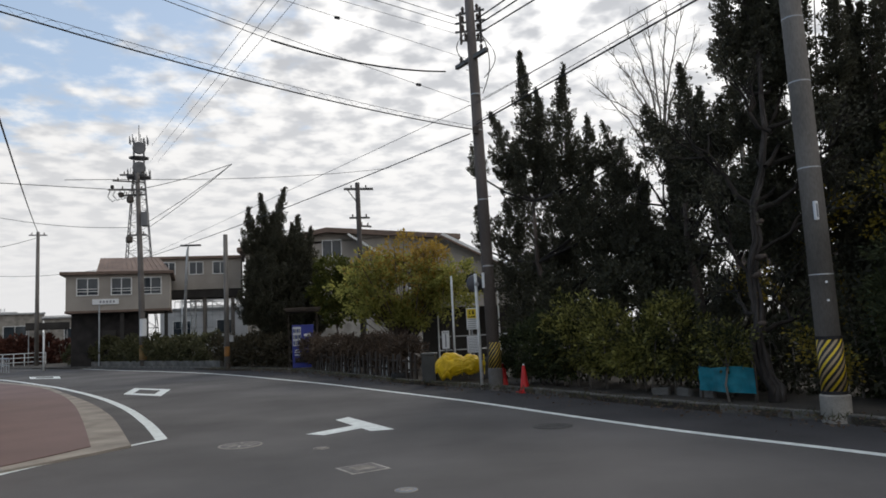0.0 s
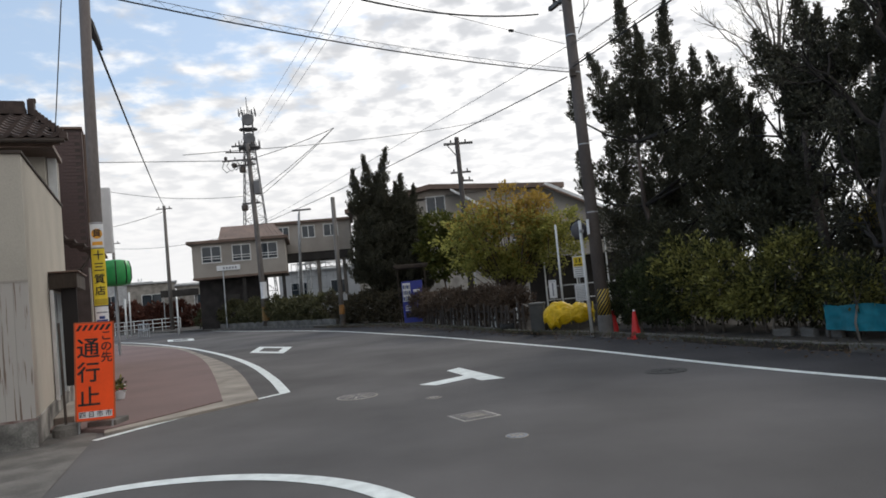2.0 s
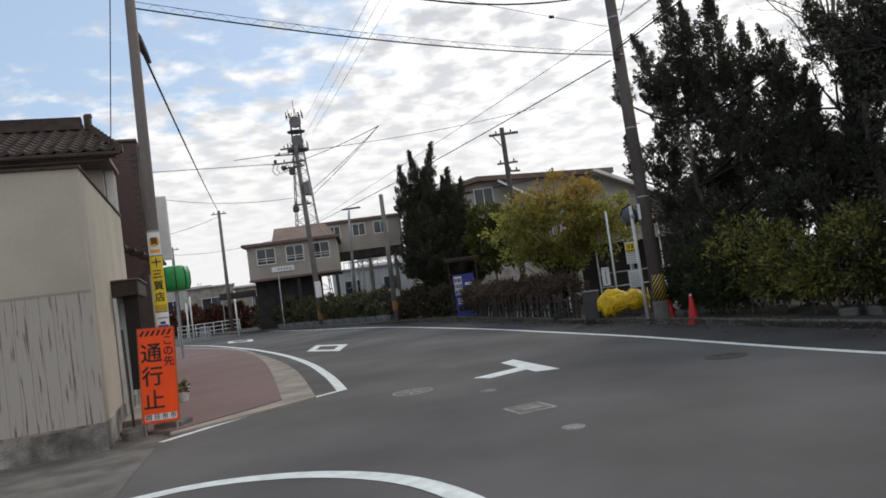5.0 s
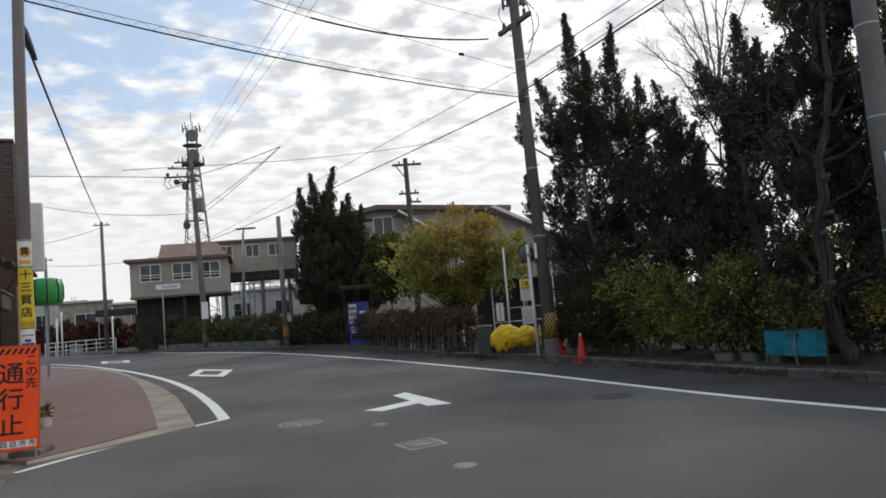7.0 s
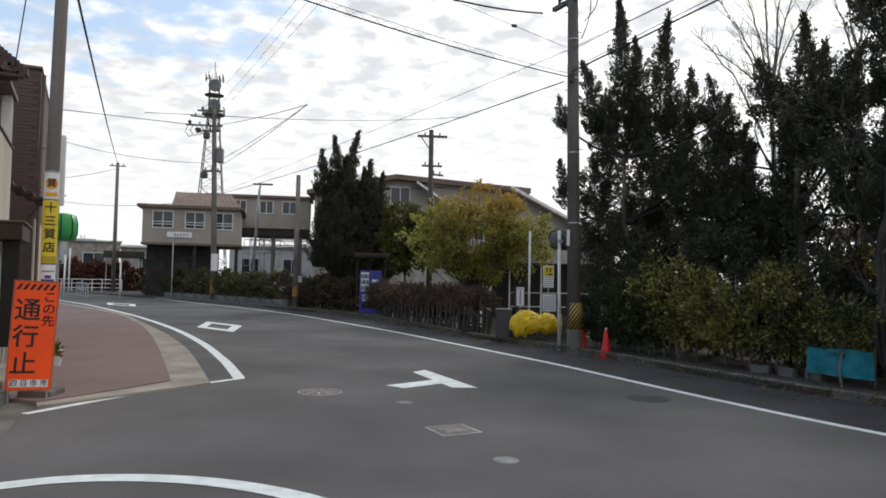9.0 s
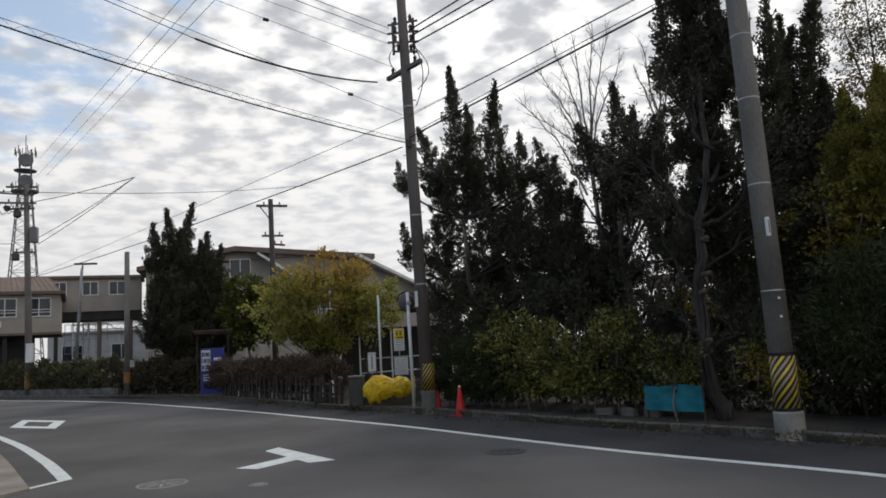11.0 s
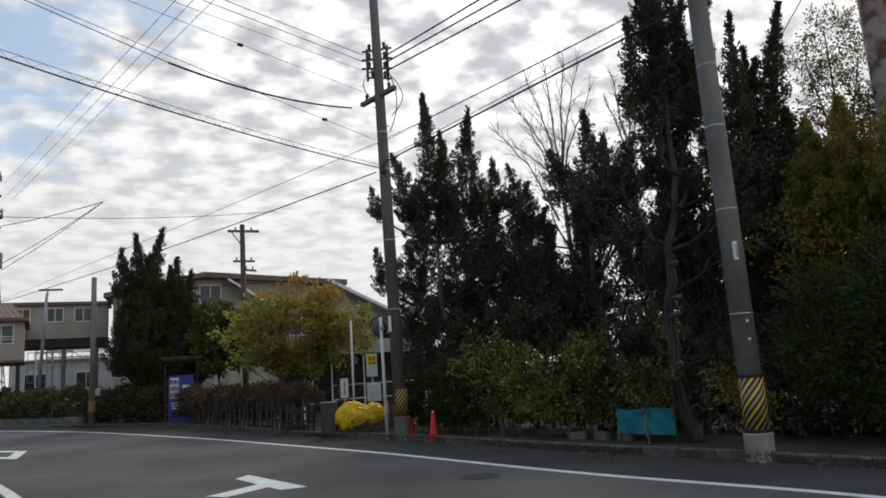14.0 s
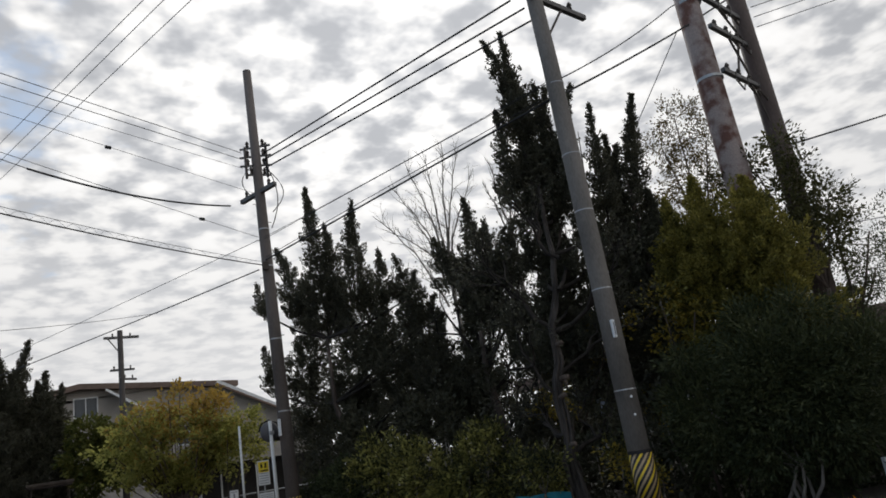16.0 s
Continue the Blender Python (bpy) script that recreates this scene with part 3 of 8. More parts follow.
def corner_house():
    h = thing("corner_house", "cream rendered house with rust-streaked cladding on a mouldy concrete plinth", "house", (-4.97, 8.49, 0), HX)
    part("plinth", boxes((-9, 0.03, -0.03, 4.9, 0, 0.36), bevel=0.012), mat("mouldy_plinth", (0.30, 0.285, 0.26), 0.9, 0.5, 2.0, 40, 0.4, tint=(0.07, 0.068, 0.062)), h, "mould-stained concrete plinth")
    bm = bmesh.new()
    n = 60
    for k in range(n):
        x0 = -9 + 9 * k / n
        box(bm, x0, x0 + 9 / n - (0.003 if k < n - 1 else -0.014), 0.0, 0.03, 0.36, 2.06)
    box(bm, -9, 0.0, 0.012, 0.05, 0.36, 2.06)
    part("lower_cladding", bm, STREAKED, h, "rust-streaked ribbed cladding")
    part("side_wall", boxes((-0.12, 0.010, 0.032, 4.84, 0.36, 3.66)), CREAM, h)
    part("upper_wall", boxes((-9, 0.013, 0.006, 0.03, 2.065, 3.66)), CREAM, h)
    part("core_wall", boxes((-9, -0.12, 0.06, 4.84, 0.36, 3.6)), CREAM, h)
    part("coping", boxes((-9.03, 0.035, -0.03, 4.88, 3.66, 3.70), bevel=0.01), TIMBER, h, "dark thin coping")
    part("belt", boxes((-9, 0.016, -0.006, 0.0, 2.045, 2.075)), BEIGE, h)
    # door with a dark canopy on the street side
    d = part("door", boxes((0.014, 0.03, 2.18, 3.5, 0.36, 1.98)), mat("grey_door", (0.22, 0.25, 0.26), 0.4, 0.15, 3, 40, 0.1), h, "grey sliding door")
    part("door_jamb", boxes((0.02, 0.07, 2.09, 2.18, 0.34, 2.0), bevel=0.006), WHITEMETAL, d)
    part("door_jamb", boxes((0.02, 0.07, 3.5, 3.58, 0.34, 2.0), bevel=0.006), WHITEMETAL, d)
    part("door_stile", boxes((0.03, 0.045, 2.8, 2.86, 0.36, 1.98)), GALV, d)
    part("canopy", boxes((0.012, 0.40, 2.12, 3.75, 2.02, 2.26), bevel=0.012), TIMBER, h, "dark timber door canopy")
    part("canopy_cover", boxes((0.012, 0.43, 2.09, 3.78, 2.26, 2.285), bevel=0.006), FASCIA, h, "thin brown sheet on the canopy")
    part("screen", boxes((0.15, 0.37, 2.30, 2.34, 0.52, 2.02), bevel=0.008), INK, h, "dark upright screen")
    part("white_strip", boxes((0.39, 0.425, 2.55, 2.6, 0.40, 1.28), bevel=0.006), WHITEMETAL, h)
    part("doorstep", boxes((0.035, 0.30, 1.5, 3.7, 0.0, 0.15), bevel=0.015), EDGING, h, "worn tan doorstep")
    part("drip_edge", boxes((-9, 0.034, -0.036, -0.028, 0.335, 0.365)), RUST, h, "rusty drip line above the plinth")
    return h


corner_house()


def prop_post():
    t = thing("banner_post", "thin dark post in a round concrete foot beside the doorway", "post", (-4.98, 9.2, 0.0))
    part("foot", lathe([(0.17, 0), (0.17, 0.10), (0.13, 0.15), (0.03, 0.15)], 16), KERB, t)
    part("pole", tube([(0, 0, 0.14), (-0.01, 0, 0.9), (-0.02, 0, 1.5)], 0.018, 8), DARKSTEEL, t)


prop_post()


def tiled_roof(parent, x0, x1, y0, y1, z0, z1, rows=9, hip=0.0):
    """A slope of ridged clay tiles rising from y0 to y1."""
    bm = bmesh.new()
    cols = int((x1 - x0) / 0.24)
    ny = rows
    for j in range(ny):
        ya, yb = y0 + (y1 - y0) * j / ny, y0 + (y1 - y0) * (j + 1.12) / ny
        za, zb = z0 + (z1 - z0) * j / ny, z0 + (z1 - z0) * (j + 1.12) / ny
        for i in range(cols):
            xa = x0 + (x1 - x0) * i / cols
            w = (x1 - x0) / cols
            if xa + w * 0.5 > x1 - hip * j / ny:
                continue
            prof = [(0, 0.0), (0.3, -0.02), (0.6, 0.0), (0.8, 0.035), (1.0, 0.0)]
            lo = [bm.verts.new((xa + w * u, ya, za + 0.05 + d)) for u, d in prof]
            hi = [bm.verts.new((xa + w * u, yb, zb + 0.01 + d)) for u, d in prof]
            ed = [bm.verts.new((xa + w * u, ya, za + 0.0 + d)) for u, d in prof]
            for k in range(4):
                bm.faces.new((lo[k], lo[k + 1], hi[k + 1], hi[k]))
                bm.faces.new((ed[k], ed[k + 1], lo[k + 1], lo[k]))
    return part("tile_slope", bm, TILE, parent, "dark weathered clay tiles")


def tiled_house():
    h = thing("tiled_house", "two-storey house with a dark clay-tiled roof behind the corner wall", "house", (-4.86, 8.537, 0.02), HX)
    part("wall", boxes((-9, -0.16, 4.9, 5.35, 0.0, 4.72)), BEIGE, h)
    part("rear_wall", boxes((-9, -0.95, 5.35, 8.8, 0.0, 4.6)), BEIGE, h)
    part("corner_board", boxes((-0.30, -0.15, 4.87, 4.9, 2.9, 4.7)), WHITEMETAL, h, "white corner board")
    part("shutter_box", boxes((-0.85, -0.32, 4.72, 4.9, 4.05, 4.62), bevel=0.01), CREAM, h, "pale shutter box under the eaves")
    part("shutter_rail", boxes((-0.85, -0.30, 4.70, 4.92, 3.98, 4.05)), DARKSTEEL, h)
    part("roof_deck", boxes((-9, 0.02, 3.85, 3.93, 4.62, 4.74), (-9, -0.1, 3.93, 5.4, 4.58, 4.66)), FASCIA, h)
    tiled_roof(h, -9, 0.06, 3.8, 5.9, 4.74, 5.66, 10, 0.62)
    bm = bmesh.new()
    bm.faces.new([bm.verts.new(p) for p in ((-9, 3.82, 4.70), (0.08, 3.82, 4.70), (-0.58, 5.9, 5.64), (-9, 5.9, 5.64))])
    part("roof_underlay", bm, TILE, h)
    bm = bmesh.new()
    box(bm, -9, -0.72, 5.75, 6.05, 5.66, 5.80)
    box(bm, -9, -0.74, 5.8, 6.0, 5.80, 5.93)
    box(bm, -0.68, -0.56, 5.76, 6.04, 5.66, 5.95)
    box(bm, -0.66, -0.54, 5.82, 5.98, 5.93, 5.99)
    for k in range(9):
        u = k / 8
        box(bm, -0.62 + 0.64 * u, -0.50 + 0.64 * u, 5.70 - 1.9 * u, 5.95 - 1.9 * u, 5.62 - 0.90 * u, 5.72 - 0.88 * u)
    for k in range(20):
        box(bm, -8.9 + k * 0.41, -8.86 + k * 0.41, 5.78, 6.02, 5.74, 5.92)
    part("ridge", bm, TILE, h, "stacked ridge tiles")
    bm = bmesh.new()
    vs = [bm.verts.new(p) for p in ((-9, 6.0, 5.6), (-0.72, 6.0, 5.6), (-0.85, 8.9, 4.7), (-9, 8.9, 4.7))]
    bm.faces.new(vs)
    hv = [bm.verts.new(p) for p in ((0.06, 3.8, 4.76), (-0.14, 5.4, 5.15), (-0.72, 6.0, 5.68))]
    bm.faces.new(hv)
    part("back_slope", bm, TILE, h)
    part("gutter", tube([(-9, 3.78, 4.67), (0.1, 3.78, 4.67)], 0.04, 8), TIMBER, h)
        # small tiled porch roof on the street side
    bm = bmesh.new()
    for j in range(5):
        for i in range(6):
            y0 = 5.6 + i * 0.27
            z0 = 3.18 - j * 0.09
            x0 = -0.35 + j * 0.17
            box(bm, x0, x0 + 0.2, y0, y0 + 0.25, z0 - 0.03, z0 + 0.02, bevel=0.008)
    part("porch_tiles", bm, TILE, h)
    part("porch_bracket", tube([(0.3, 5.7, 2.8), (0.1, 5.7, 2.5), (-0.35, 5.7, 2.35)], 0.03, 6), DARKSTEEL, h)
    return h


tiled_house()


def brick_building():
    h = thing("brick_building", "narrow three-storey building faced with dark brown brick tiles", "building", (-4.97, 8.49, 0), HX)
    part("core_wall", boxes((-7, 0.10, 9.63, 15, 0.0, 6.3)), mat("brick_joint", (0.09, 0.07, 0.066), 0.9, 0.2, 3, 50, 0.2), h)
    part("parapet", boxes((-7.03, 0.16, 9.57, 15.03, 6.3, 6.36), bevel=0.01), FASCIA, h)
    part("side_fin", boxes((0.1, 0.135, 9.7, 14.9, 2.8, 6.3)), BRICKT, h)
    part("street_wall", boxes((0.1, 0.13, 9.7, 14.9, 0.0, 2.8)), CREAM, h)
    part("downpipe", tube([(0.19, 9.75, 6.2), (0.19, 9.75, 0.2)], 0.04, 8), FASCIA, h)
    return h


BRICK_HOUSE = brick_building()


def brick_faces():
    """Courses of brick tiles on the wall that looks down the street."""
    bm = bmesh.new()
    w, hgt = 0.24, 0.085
    box(bm, 0, w - 0.012, -0.012, 0.0, 0, hgt - 0.012)
    me = bpy.data.meshes.new("brick")
    bm.to_mesh(me)
    bm.free()
    me.materials.append(BRICKT)
    rest = bmesh.new()
    rows = int(3.55 / hgt)
    for j in range(rows):
        for i in range(11):
            x = 0.1 - (i + 1) * w - (0.12 if j % 2 else 0.0)
            z = 2.75 + j * hgt
            if i < 4:
                share("brick", me, BRICK_HOUSE, Matrix.Translation((x, 9.628, z)))
            else:
                box(rest, x, x + w - 0.012, 9.616, 9.628, z, z + hgt - 0.012)
    tagged(part("brick_rest", rest, BRICKT, BRICK_HOUSE), kind="stuff")


# ---------------------------------------------------------------- station building, corridor and hall
def station_house():
    s = thing("station_house", "beige overhanging station house with a brown metal roof and white windows", "building", (-13.3, 47.0, 0.1), 11.5)
    part("upper_wall", boxes((-3.25, 2.75, 0.0, 6.0, 3.45, 5.66)), BEIGE, s)
    part("soffit", boxes((-3.3, 2.8, -0.05, 6.0, 3.30, 3.45), bevel=0.02), FASCIA, s)
    # Shade under the overhang is put into the wall, door and column colours.
    part("ground_wall", boxes((-3.05, 1.2, 0.9, 5.8, 0.0, 3.3)), mat("undercroft_shade_black", (0.028, 0.025, 0.024), 0.9, 0.4, 2, 30, 0.3), s, "blackish ground floor with the overhang's shade in its colour")
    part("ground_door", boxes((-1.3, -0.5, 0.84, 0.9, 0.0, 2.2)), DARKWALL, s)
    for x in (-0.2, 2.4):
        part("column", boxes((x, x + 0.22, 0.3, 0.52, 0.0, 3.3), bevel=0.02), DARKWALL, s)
    part("roof_slab", boxes((-3.55, 3.0, -0.35, 6.3, 5.66, 5.86), bevel=0.02), FASCIA, s, "brown flat roof edge")
    bm = bmesh.new()
    a = [bm.verts.new(p) for p in ((-1.55, 0.3, 5.86), (2.75, 0.3, 5.86), (2.75, 5.2, 5.86), (-1.55, 5.2, 5.86))]
    b = [bm.verts.new(p) for p in ((-1.5, 2.2, 6.95), (2.0, 2.2, 6.95), (2.0, 3.4, 6.95), (-1.5, 3.4, 6.95))]
    for i in range(4):
        bm.faces.new((a[i], a[(i + 1) % 4], b[(i + 1) % 4], b[i]))
    bm.faces.new(b)
    part("hip_roof", bm, BROWNROOF, s, "ribbed brown metal roof")
    for k in range(15):
        u = k / 14
        p0 = Vector((-1.55 + 4.3 * u, 0.3, 5.88))
        p1 = Vector((-1.5 + 3.5 * u, 2.2, 6.97))
        part("seam", tube([p0, p1], 0.025, 4), BROWNROOF, s)
    for x, w in ((-2.6, 1.15), (-0.65, 1.1), (1.05, 1.15)):
        window_part(s, x, 4.42, w, 1.0, -0.0, 2, None, True)
    part("end_window", boxes((-3.29, -3.25, 1.0, 1.9, 4.4, 5.4)), GLASSY, s)
    sg = part("name_board", boxes((-1.75, -0.25, -0.09, -0.03, 3.80, 4.14), bevel=0.01), WHITESHEET, s, "white name board with small dark marks")
    part("board_post", tube([(-1.35, -0.12, 0.0), (-1.35, -0.12, 3.82)], 0.045, 8), GALV, s)
    for k in range(5):
        part("mark", boxes((-1.35 + k * 0.19, -1.23 + k * 0.19, -0.1, -0.088, 3.9, 4.04)), GREYINK, sg)


station_house()


def corridor():
    s = thing("footbridge_corridor", "beige enclosed footbridge on posts linking the station buildings", "footbridge", (-11.0, 54.0, 0.1), 5.7)
    part("wall", boxes((-3.5, 4.0, 0.0, 3.0, 5.0, 7.25)), BEIGE, s)
    part("roof_slab", boxes((-3.6, 4.2, -0.25, 3.2, 7.25, 7.45), bevel=0.02), FASCIA, s)
    part("beam", boxes((-3.5, 4.0, 0.1, 2.9, 4.4, 5.0), bevel=0.02), DARKWALL, s, "dark deck beam")
    for x in (-3.2, 1.2, 3.2):
        part("post", boxes((x, x + 0.26, 0.3, 0.56, 0.0, 4.5), bevel=0.02), POLECON, s)
    for x, w in ((-1.5, 0.8), (0.35, 0.9), (2.0, 1.0)):
        window_part(s, x, 6.15, w, 0.85, 0.0, 2)
    bm = bmesh.new()
    for k in range(8):
        box(bm, -1.2 + k * 0.4, -1.16 + k * 0.4, 4.0, 4.04, 2.2, 4.3)
    for zz in (2.2, 3.2, 4.3):
        box(bm, -1.2, 1.7, 4.0, 4.04, zz, zz + 0.05)
    part("lattice", bm, GALV, s, "thin steel lattice under the bridge")


corridor()


def hall():
    s = thing("station_hall", "large beige station hall with brown eaves and a sloping stair roof", "building", (0.0, 52.0, 0.1))
    part("wall", boxes((-6.4, 8.4, 0.0, 10.0, 0.0, 7.9)), BEIGE, s)
    bm = bmesh.new()
    prof = [(-6.9, 7.35), (-6.9, 7.65), (-0.6, 8.95), (4.5, 8.55), (9.2, 8.2), (9.2, 7.85), (4.5, 8.2), (-0.6, 8.6)]
    a = [bm.verts.new((x, -0.7, z)) for x, z in prof]
    b = [bm.verts.new((x, 10.0, z)) for x, z in prof]
    n = len(prof)
    for i in range(n):
        bm.faces.new((a[i], a[(i + 1) % n], b[(i + 1) % n], b[i]))
    bm.faces.new(a[::-1])
    bm.faces.new(b)
    part("roof", bm, FASCIA, s, "brown low-pitched roof")
    bm = bmesh.new()
    f = [bm.verts.new((x, -0.001, z)) for x, z in ((-6.4, 7.8), (8.4, 7.8), (8.4, 8.0), (4.5, 8.25), (-0.6, 8.7), (-6.4, 7.5))]
    bm.faces.new(f)
    part("gable", bm, BEIGE, s)
    # pale lean-to roof in the middle
    bm = bmesh.new()
    for z in (0.0, -0.12):
        [bm.verts.new(p) for p in ((0.9, -1.2, 8.4 + z), (1.1, -0.02, 8.55 + z), (3.6, -0.02, 6.9 + z), (3.4, -1.2, 6.75 + z))]
    bm.verts.ensure_lookup_table()
    v = bm.verts
    bm.faces.new(v[0:4])
    bm.faces.new(v[4:8][::-1])
    for i in range(4):
        bm.faces.new((v[i], v[i + 4], v[(i + 1) % 4 + 4], v[(i + 1) % 4]))
    part("lean_to_roof", bm, WHITEMETAL, s, "pale sloping sheet roof")
    # stair enclosure going down to the east
    bm = bmesh.new()
    prof = [(8.4, 0.0), (8.4, 7.9), (9.2, 7.7), (15.5, 4.0), (15.5, 0.0)]
    a = [bm.verts.new((x, -0.5, z)) for x, z in prof]
    b = [bm.verts.new((x, 4.0, z)) for x, z in prof]
    for i in range(5):
        bm.faces.new((a[i], a[(i + 1) % 5], b[(i + 1) % 5], b[i]))
    bm.faces.new(a[::-1])
    bm.faces.new(b)
    part("stair_wall", bm, BEIGE, s)
    bm = bmesh.new()
    prof = [(7.6, 8.05), (7.8, 8.25), (15.9, 4.05), (15.9, 3.8)]
    a = [bm.verts.new((x, -1.3, z)) for x, z in prof]
    b = [bm.verts.new((x, 4.3, z)) for x, z in prof]
    for i in range(4):
        bm.faces.new((a[i], a[(i + 1) % 4], b[(i + 1) % 4], b[i]))
    bm.faces.new(a[::-1])
    bm.faces.new(b)
    part("stair_roof", bm, WHITEMETAL, s, "pale sloping stair roof with a brown edge")
    part("stair_eave", tube([(7.6, -1.34, 8.0), (15.9, -1.34, 3.75)], 0.10, 6), FASCIA, s)
    for x, z, w in ((-0.9, 6.9, 1.3), (-4.6, 6.1, 1.2), (5.2, 4.4, 1.4)):
        window_part(s, x, z, w, 1.15, -0.0, 2)
    part("low_wall", boxes((-6, 12, -3.2, -3.0, 0, 2.0)), CONCRETE, s, "pale grey panel fence")
    for k in range(10):
        part("fence_post", boxes((-6 + k * 2, -5.92 + k * 2, -3.28, -3.2, 0, 2.4)), GALV, s)


hall()


def shed(name, x, y, w, d, h, material, label, rz=0.0):
    t = thing(name, label, "building", (x, y, 0.05), rz)
    part("wall", boxes((-w / 2, w / 2, 0, d, 0, h)), material, t)
    part("roof", boxes((-w / 2 - 0.2, w / 2 + 0.2, -0.25, d + 0.2, h, h + 0.16), bevel=0.02), GALV, t)
    k = max(1, int(w / 3))
    for i in range(k):
        window_part(t, -w / 2 + w * (i + 0.3) / k, h * 0.45, w / k * 0.4, h * 0.3, 0.0, 2)


shed("white_shed", -10.0, 66.0, 11.0, 4.0, 4.0, mat("dull_white_panel", (0.50, 0.51, 0.52), 0.6, 0.12, 1, 30, 0.1), "white prefabricated shed beyond the tracks", 6)
shed("grey_building", -30.3, 72.5, 4.6, 6.0, 4.5, CONCRETE, "grey concrete building at the end of the street", 22)
shed("grey_building", -24.0, 70.5, 5.5, 5.0, 3.9, CONCRETE, "low weathered concrete building at the end of the street", 20)
shed("grey_building", -40.0, 84.0, 9.0, 6.0, 5.2, GALV, "pale grey long building far down the street", 25)


def rail_gantry(x, y, w, rz):
    """Pale lattice portal over the tracks."""
    s = thing("rail_gantry", "pale steel lattice portal over the railway tracks", "gantry", (x, y, 0.05), rz, group="gantries over the tracks")
    for sx in (0.0, w):
        for k in range(2):
            part("post", tube([(sx + 0.35 * k, 0, 0), (sx + 0.35 * k, 0, 5.4)], 0.05, 6), WHITEMETAL, s)
        bm = bmesh.new()
        for k in range(12):
            z = 0.1 + k * 0.44
            tube([(sx + 0.35 * (k % 2), 0, z), (sx + 0.35 * ((k + 1) % 2), 0, z + 0.44)], 0.025, 4, bm)
        part("lacing", bm, WHITEMETAL, s)
    for z in (4.0, 4.5):
        part("beam", tube([(0, 0, z), (w + 0.35, 0, z)], 0.05, 6), WHITEMETAL, s)
    bm = bmesh.new()
    n = int(w / 0.5)
    for k in range(n):
        a = (w + 0.35) * k / n
        tube([(a, 0, 4.0 + 0.5 * (k % 2)), (a + (w + 0.35) / n, 0, 4.0 + 0.5 * ((k + 1) % 2))], 0.025, 4, bm)
    part("beam_lacing", bm, WHITEMETAL, s)
    for k in range(4):
        part("hanger", tube([(w * (k + 0.6) / 4, 0, 4.0), (w * (k + 0.6) / 4, 0, 3.1)], 0.03, 5), GALV, s)


rail_gantry(-12.8, 61.5, 7.5, 8)
rail_gantry(-11.5, 58.5, 6.5, 12)
rail_gantry(-34.0, 78.0, 9.0, 20)


def street_canopy():
    s = thing("street_canopy", "dark flat canopy on thin posts beside the street end", "canopy", (-23.5, 61.2, 0.05), 22)
    part("roof", boxes((-1.2, 1.9, -0.8, 1.6, 2.75, 3.3), bevel=0.03), DARKWALL, s)
    for x in (-1.0, 0.4, 1.7):
        for y in (-0.6, 1.4):
            part("post", boxes((x, x + 0.07, y, y + 0.07, 0, 2.76)), GALV, s)


street_canopy()


def street_rail():
    s = thing("white_railing", "white tubular railing at the end of the street", "railing", (-24.6, 57.2, 0.0), 22)
    for k in range(8):
        part("post", tube([(-2.2 + k * 0.7, 0, 0), (-2.2 + k * 0.7, 0, 1.0)], 0.035, 6), WHITEMETAL, s)
    for z in (0.35, 0.68, 1.0):
        part("rail", tube([(-2.2, 0, z), (2.7, 0, z)], 0.03, 6), WHITEMETAL, s)


street_rail()


def tower():
    t = thing("radio_tower", "steel lattice radio tower with drum antennas on top", "tower", (-25.1, 95.1, 0.1), 10)
    lev = [0, 3, 6, 8.5, 10.7, 12.8, 14.7, 16.4, 18.0, 19.4, 20.7, 21.8, 22.6]
    half = lambda z: 2.3 - (2.3 - 0.68) * z / 22.6
    for sx in (-1, 1):
        for sy in (-1, 1):
            part("leg", tube([(sx * half(z), sy * half(z), z) for z in lev], 0.065, 5), TOWERGREY, t)
    bm = bmesh.new()
    for z0, z1 in zip(lev, lev[1:]):
        a, b = half(z0), half(z1)
        c0 = [(-a, -a, z0), (a, -a, z0), (a, a, z0), (-a, a, z0)]
        c1 = [(-b, -b, z1), (b, -b, z1), (b, b, z1), (-b, b, z1)]
        for i in range(4):
            j = (i + 1) % 4
            tube([c0[i], c1[j]], 0.032, 4, bm)
            tube([c0[j], c1[i]], 0.032, 4, bm)
            tube([c1[i], c1[j]], 0.032, 4, bm)
    part("bracing", bm, TOWERGREY, t)
    part("platform", lathe([(1.45, 22.4), (1.5, 22.55), (0.7, 22.6)], 20), TOWERGREY, t)
    part("platform", lathe([(1.2, 25.0), (1.25, 25.1), (0.5, 25.15)], 20), TOWERGREY, t)
    bm = bmesh.new()
    for sx in (-0.6, 0.6):
        for sy in (-0.6, 0.6):
            tube([(sx, sy, 22.6), (sx, sy, 27.6)], 0.07, 4, bm)
    for k in range(14):
        a = k * 2 * math.pi / 14
        tube([(1.4 * math.cos(a), 1.4 * math.sin(a), 22.5), (1.4 * math.cos(a), 1.4 * math.sin(a), 23.5)], 0.04, 4, bm)
        tube([(1.15 * math.cos(a), 1.15 * math.sin(a), 26.9), (1.12 * math.cos(a), 1.12 * math.sin(a), 27.6 + 0.4 * (k % 2))], 0.05, 4, bm)
    tube([(0, 0, 27), (0, 0, 29.5)], 0.05, 5, bm)
    part("mast_frame", bm, TOWERGREY, t)
    for z in (23.6, 26.2):
        bm = lathe([(0.2, -0.3), (0.66, -0.26), (0.8, -0.05), (0.8, 0.26), (0.72, 0.34)], 24)
        bmesh.ops.transform(bm, matrix=pose(0.1, -0.75, z, 90, 0, 0), verts=bm.verts)
        part("drum_antenna", bm, TOWERGREY, t, "grey drum antenna")


tower()

# ---------------------------------------------------------------- poles


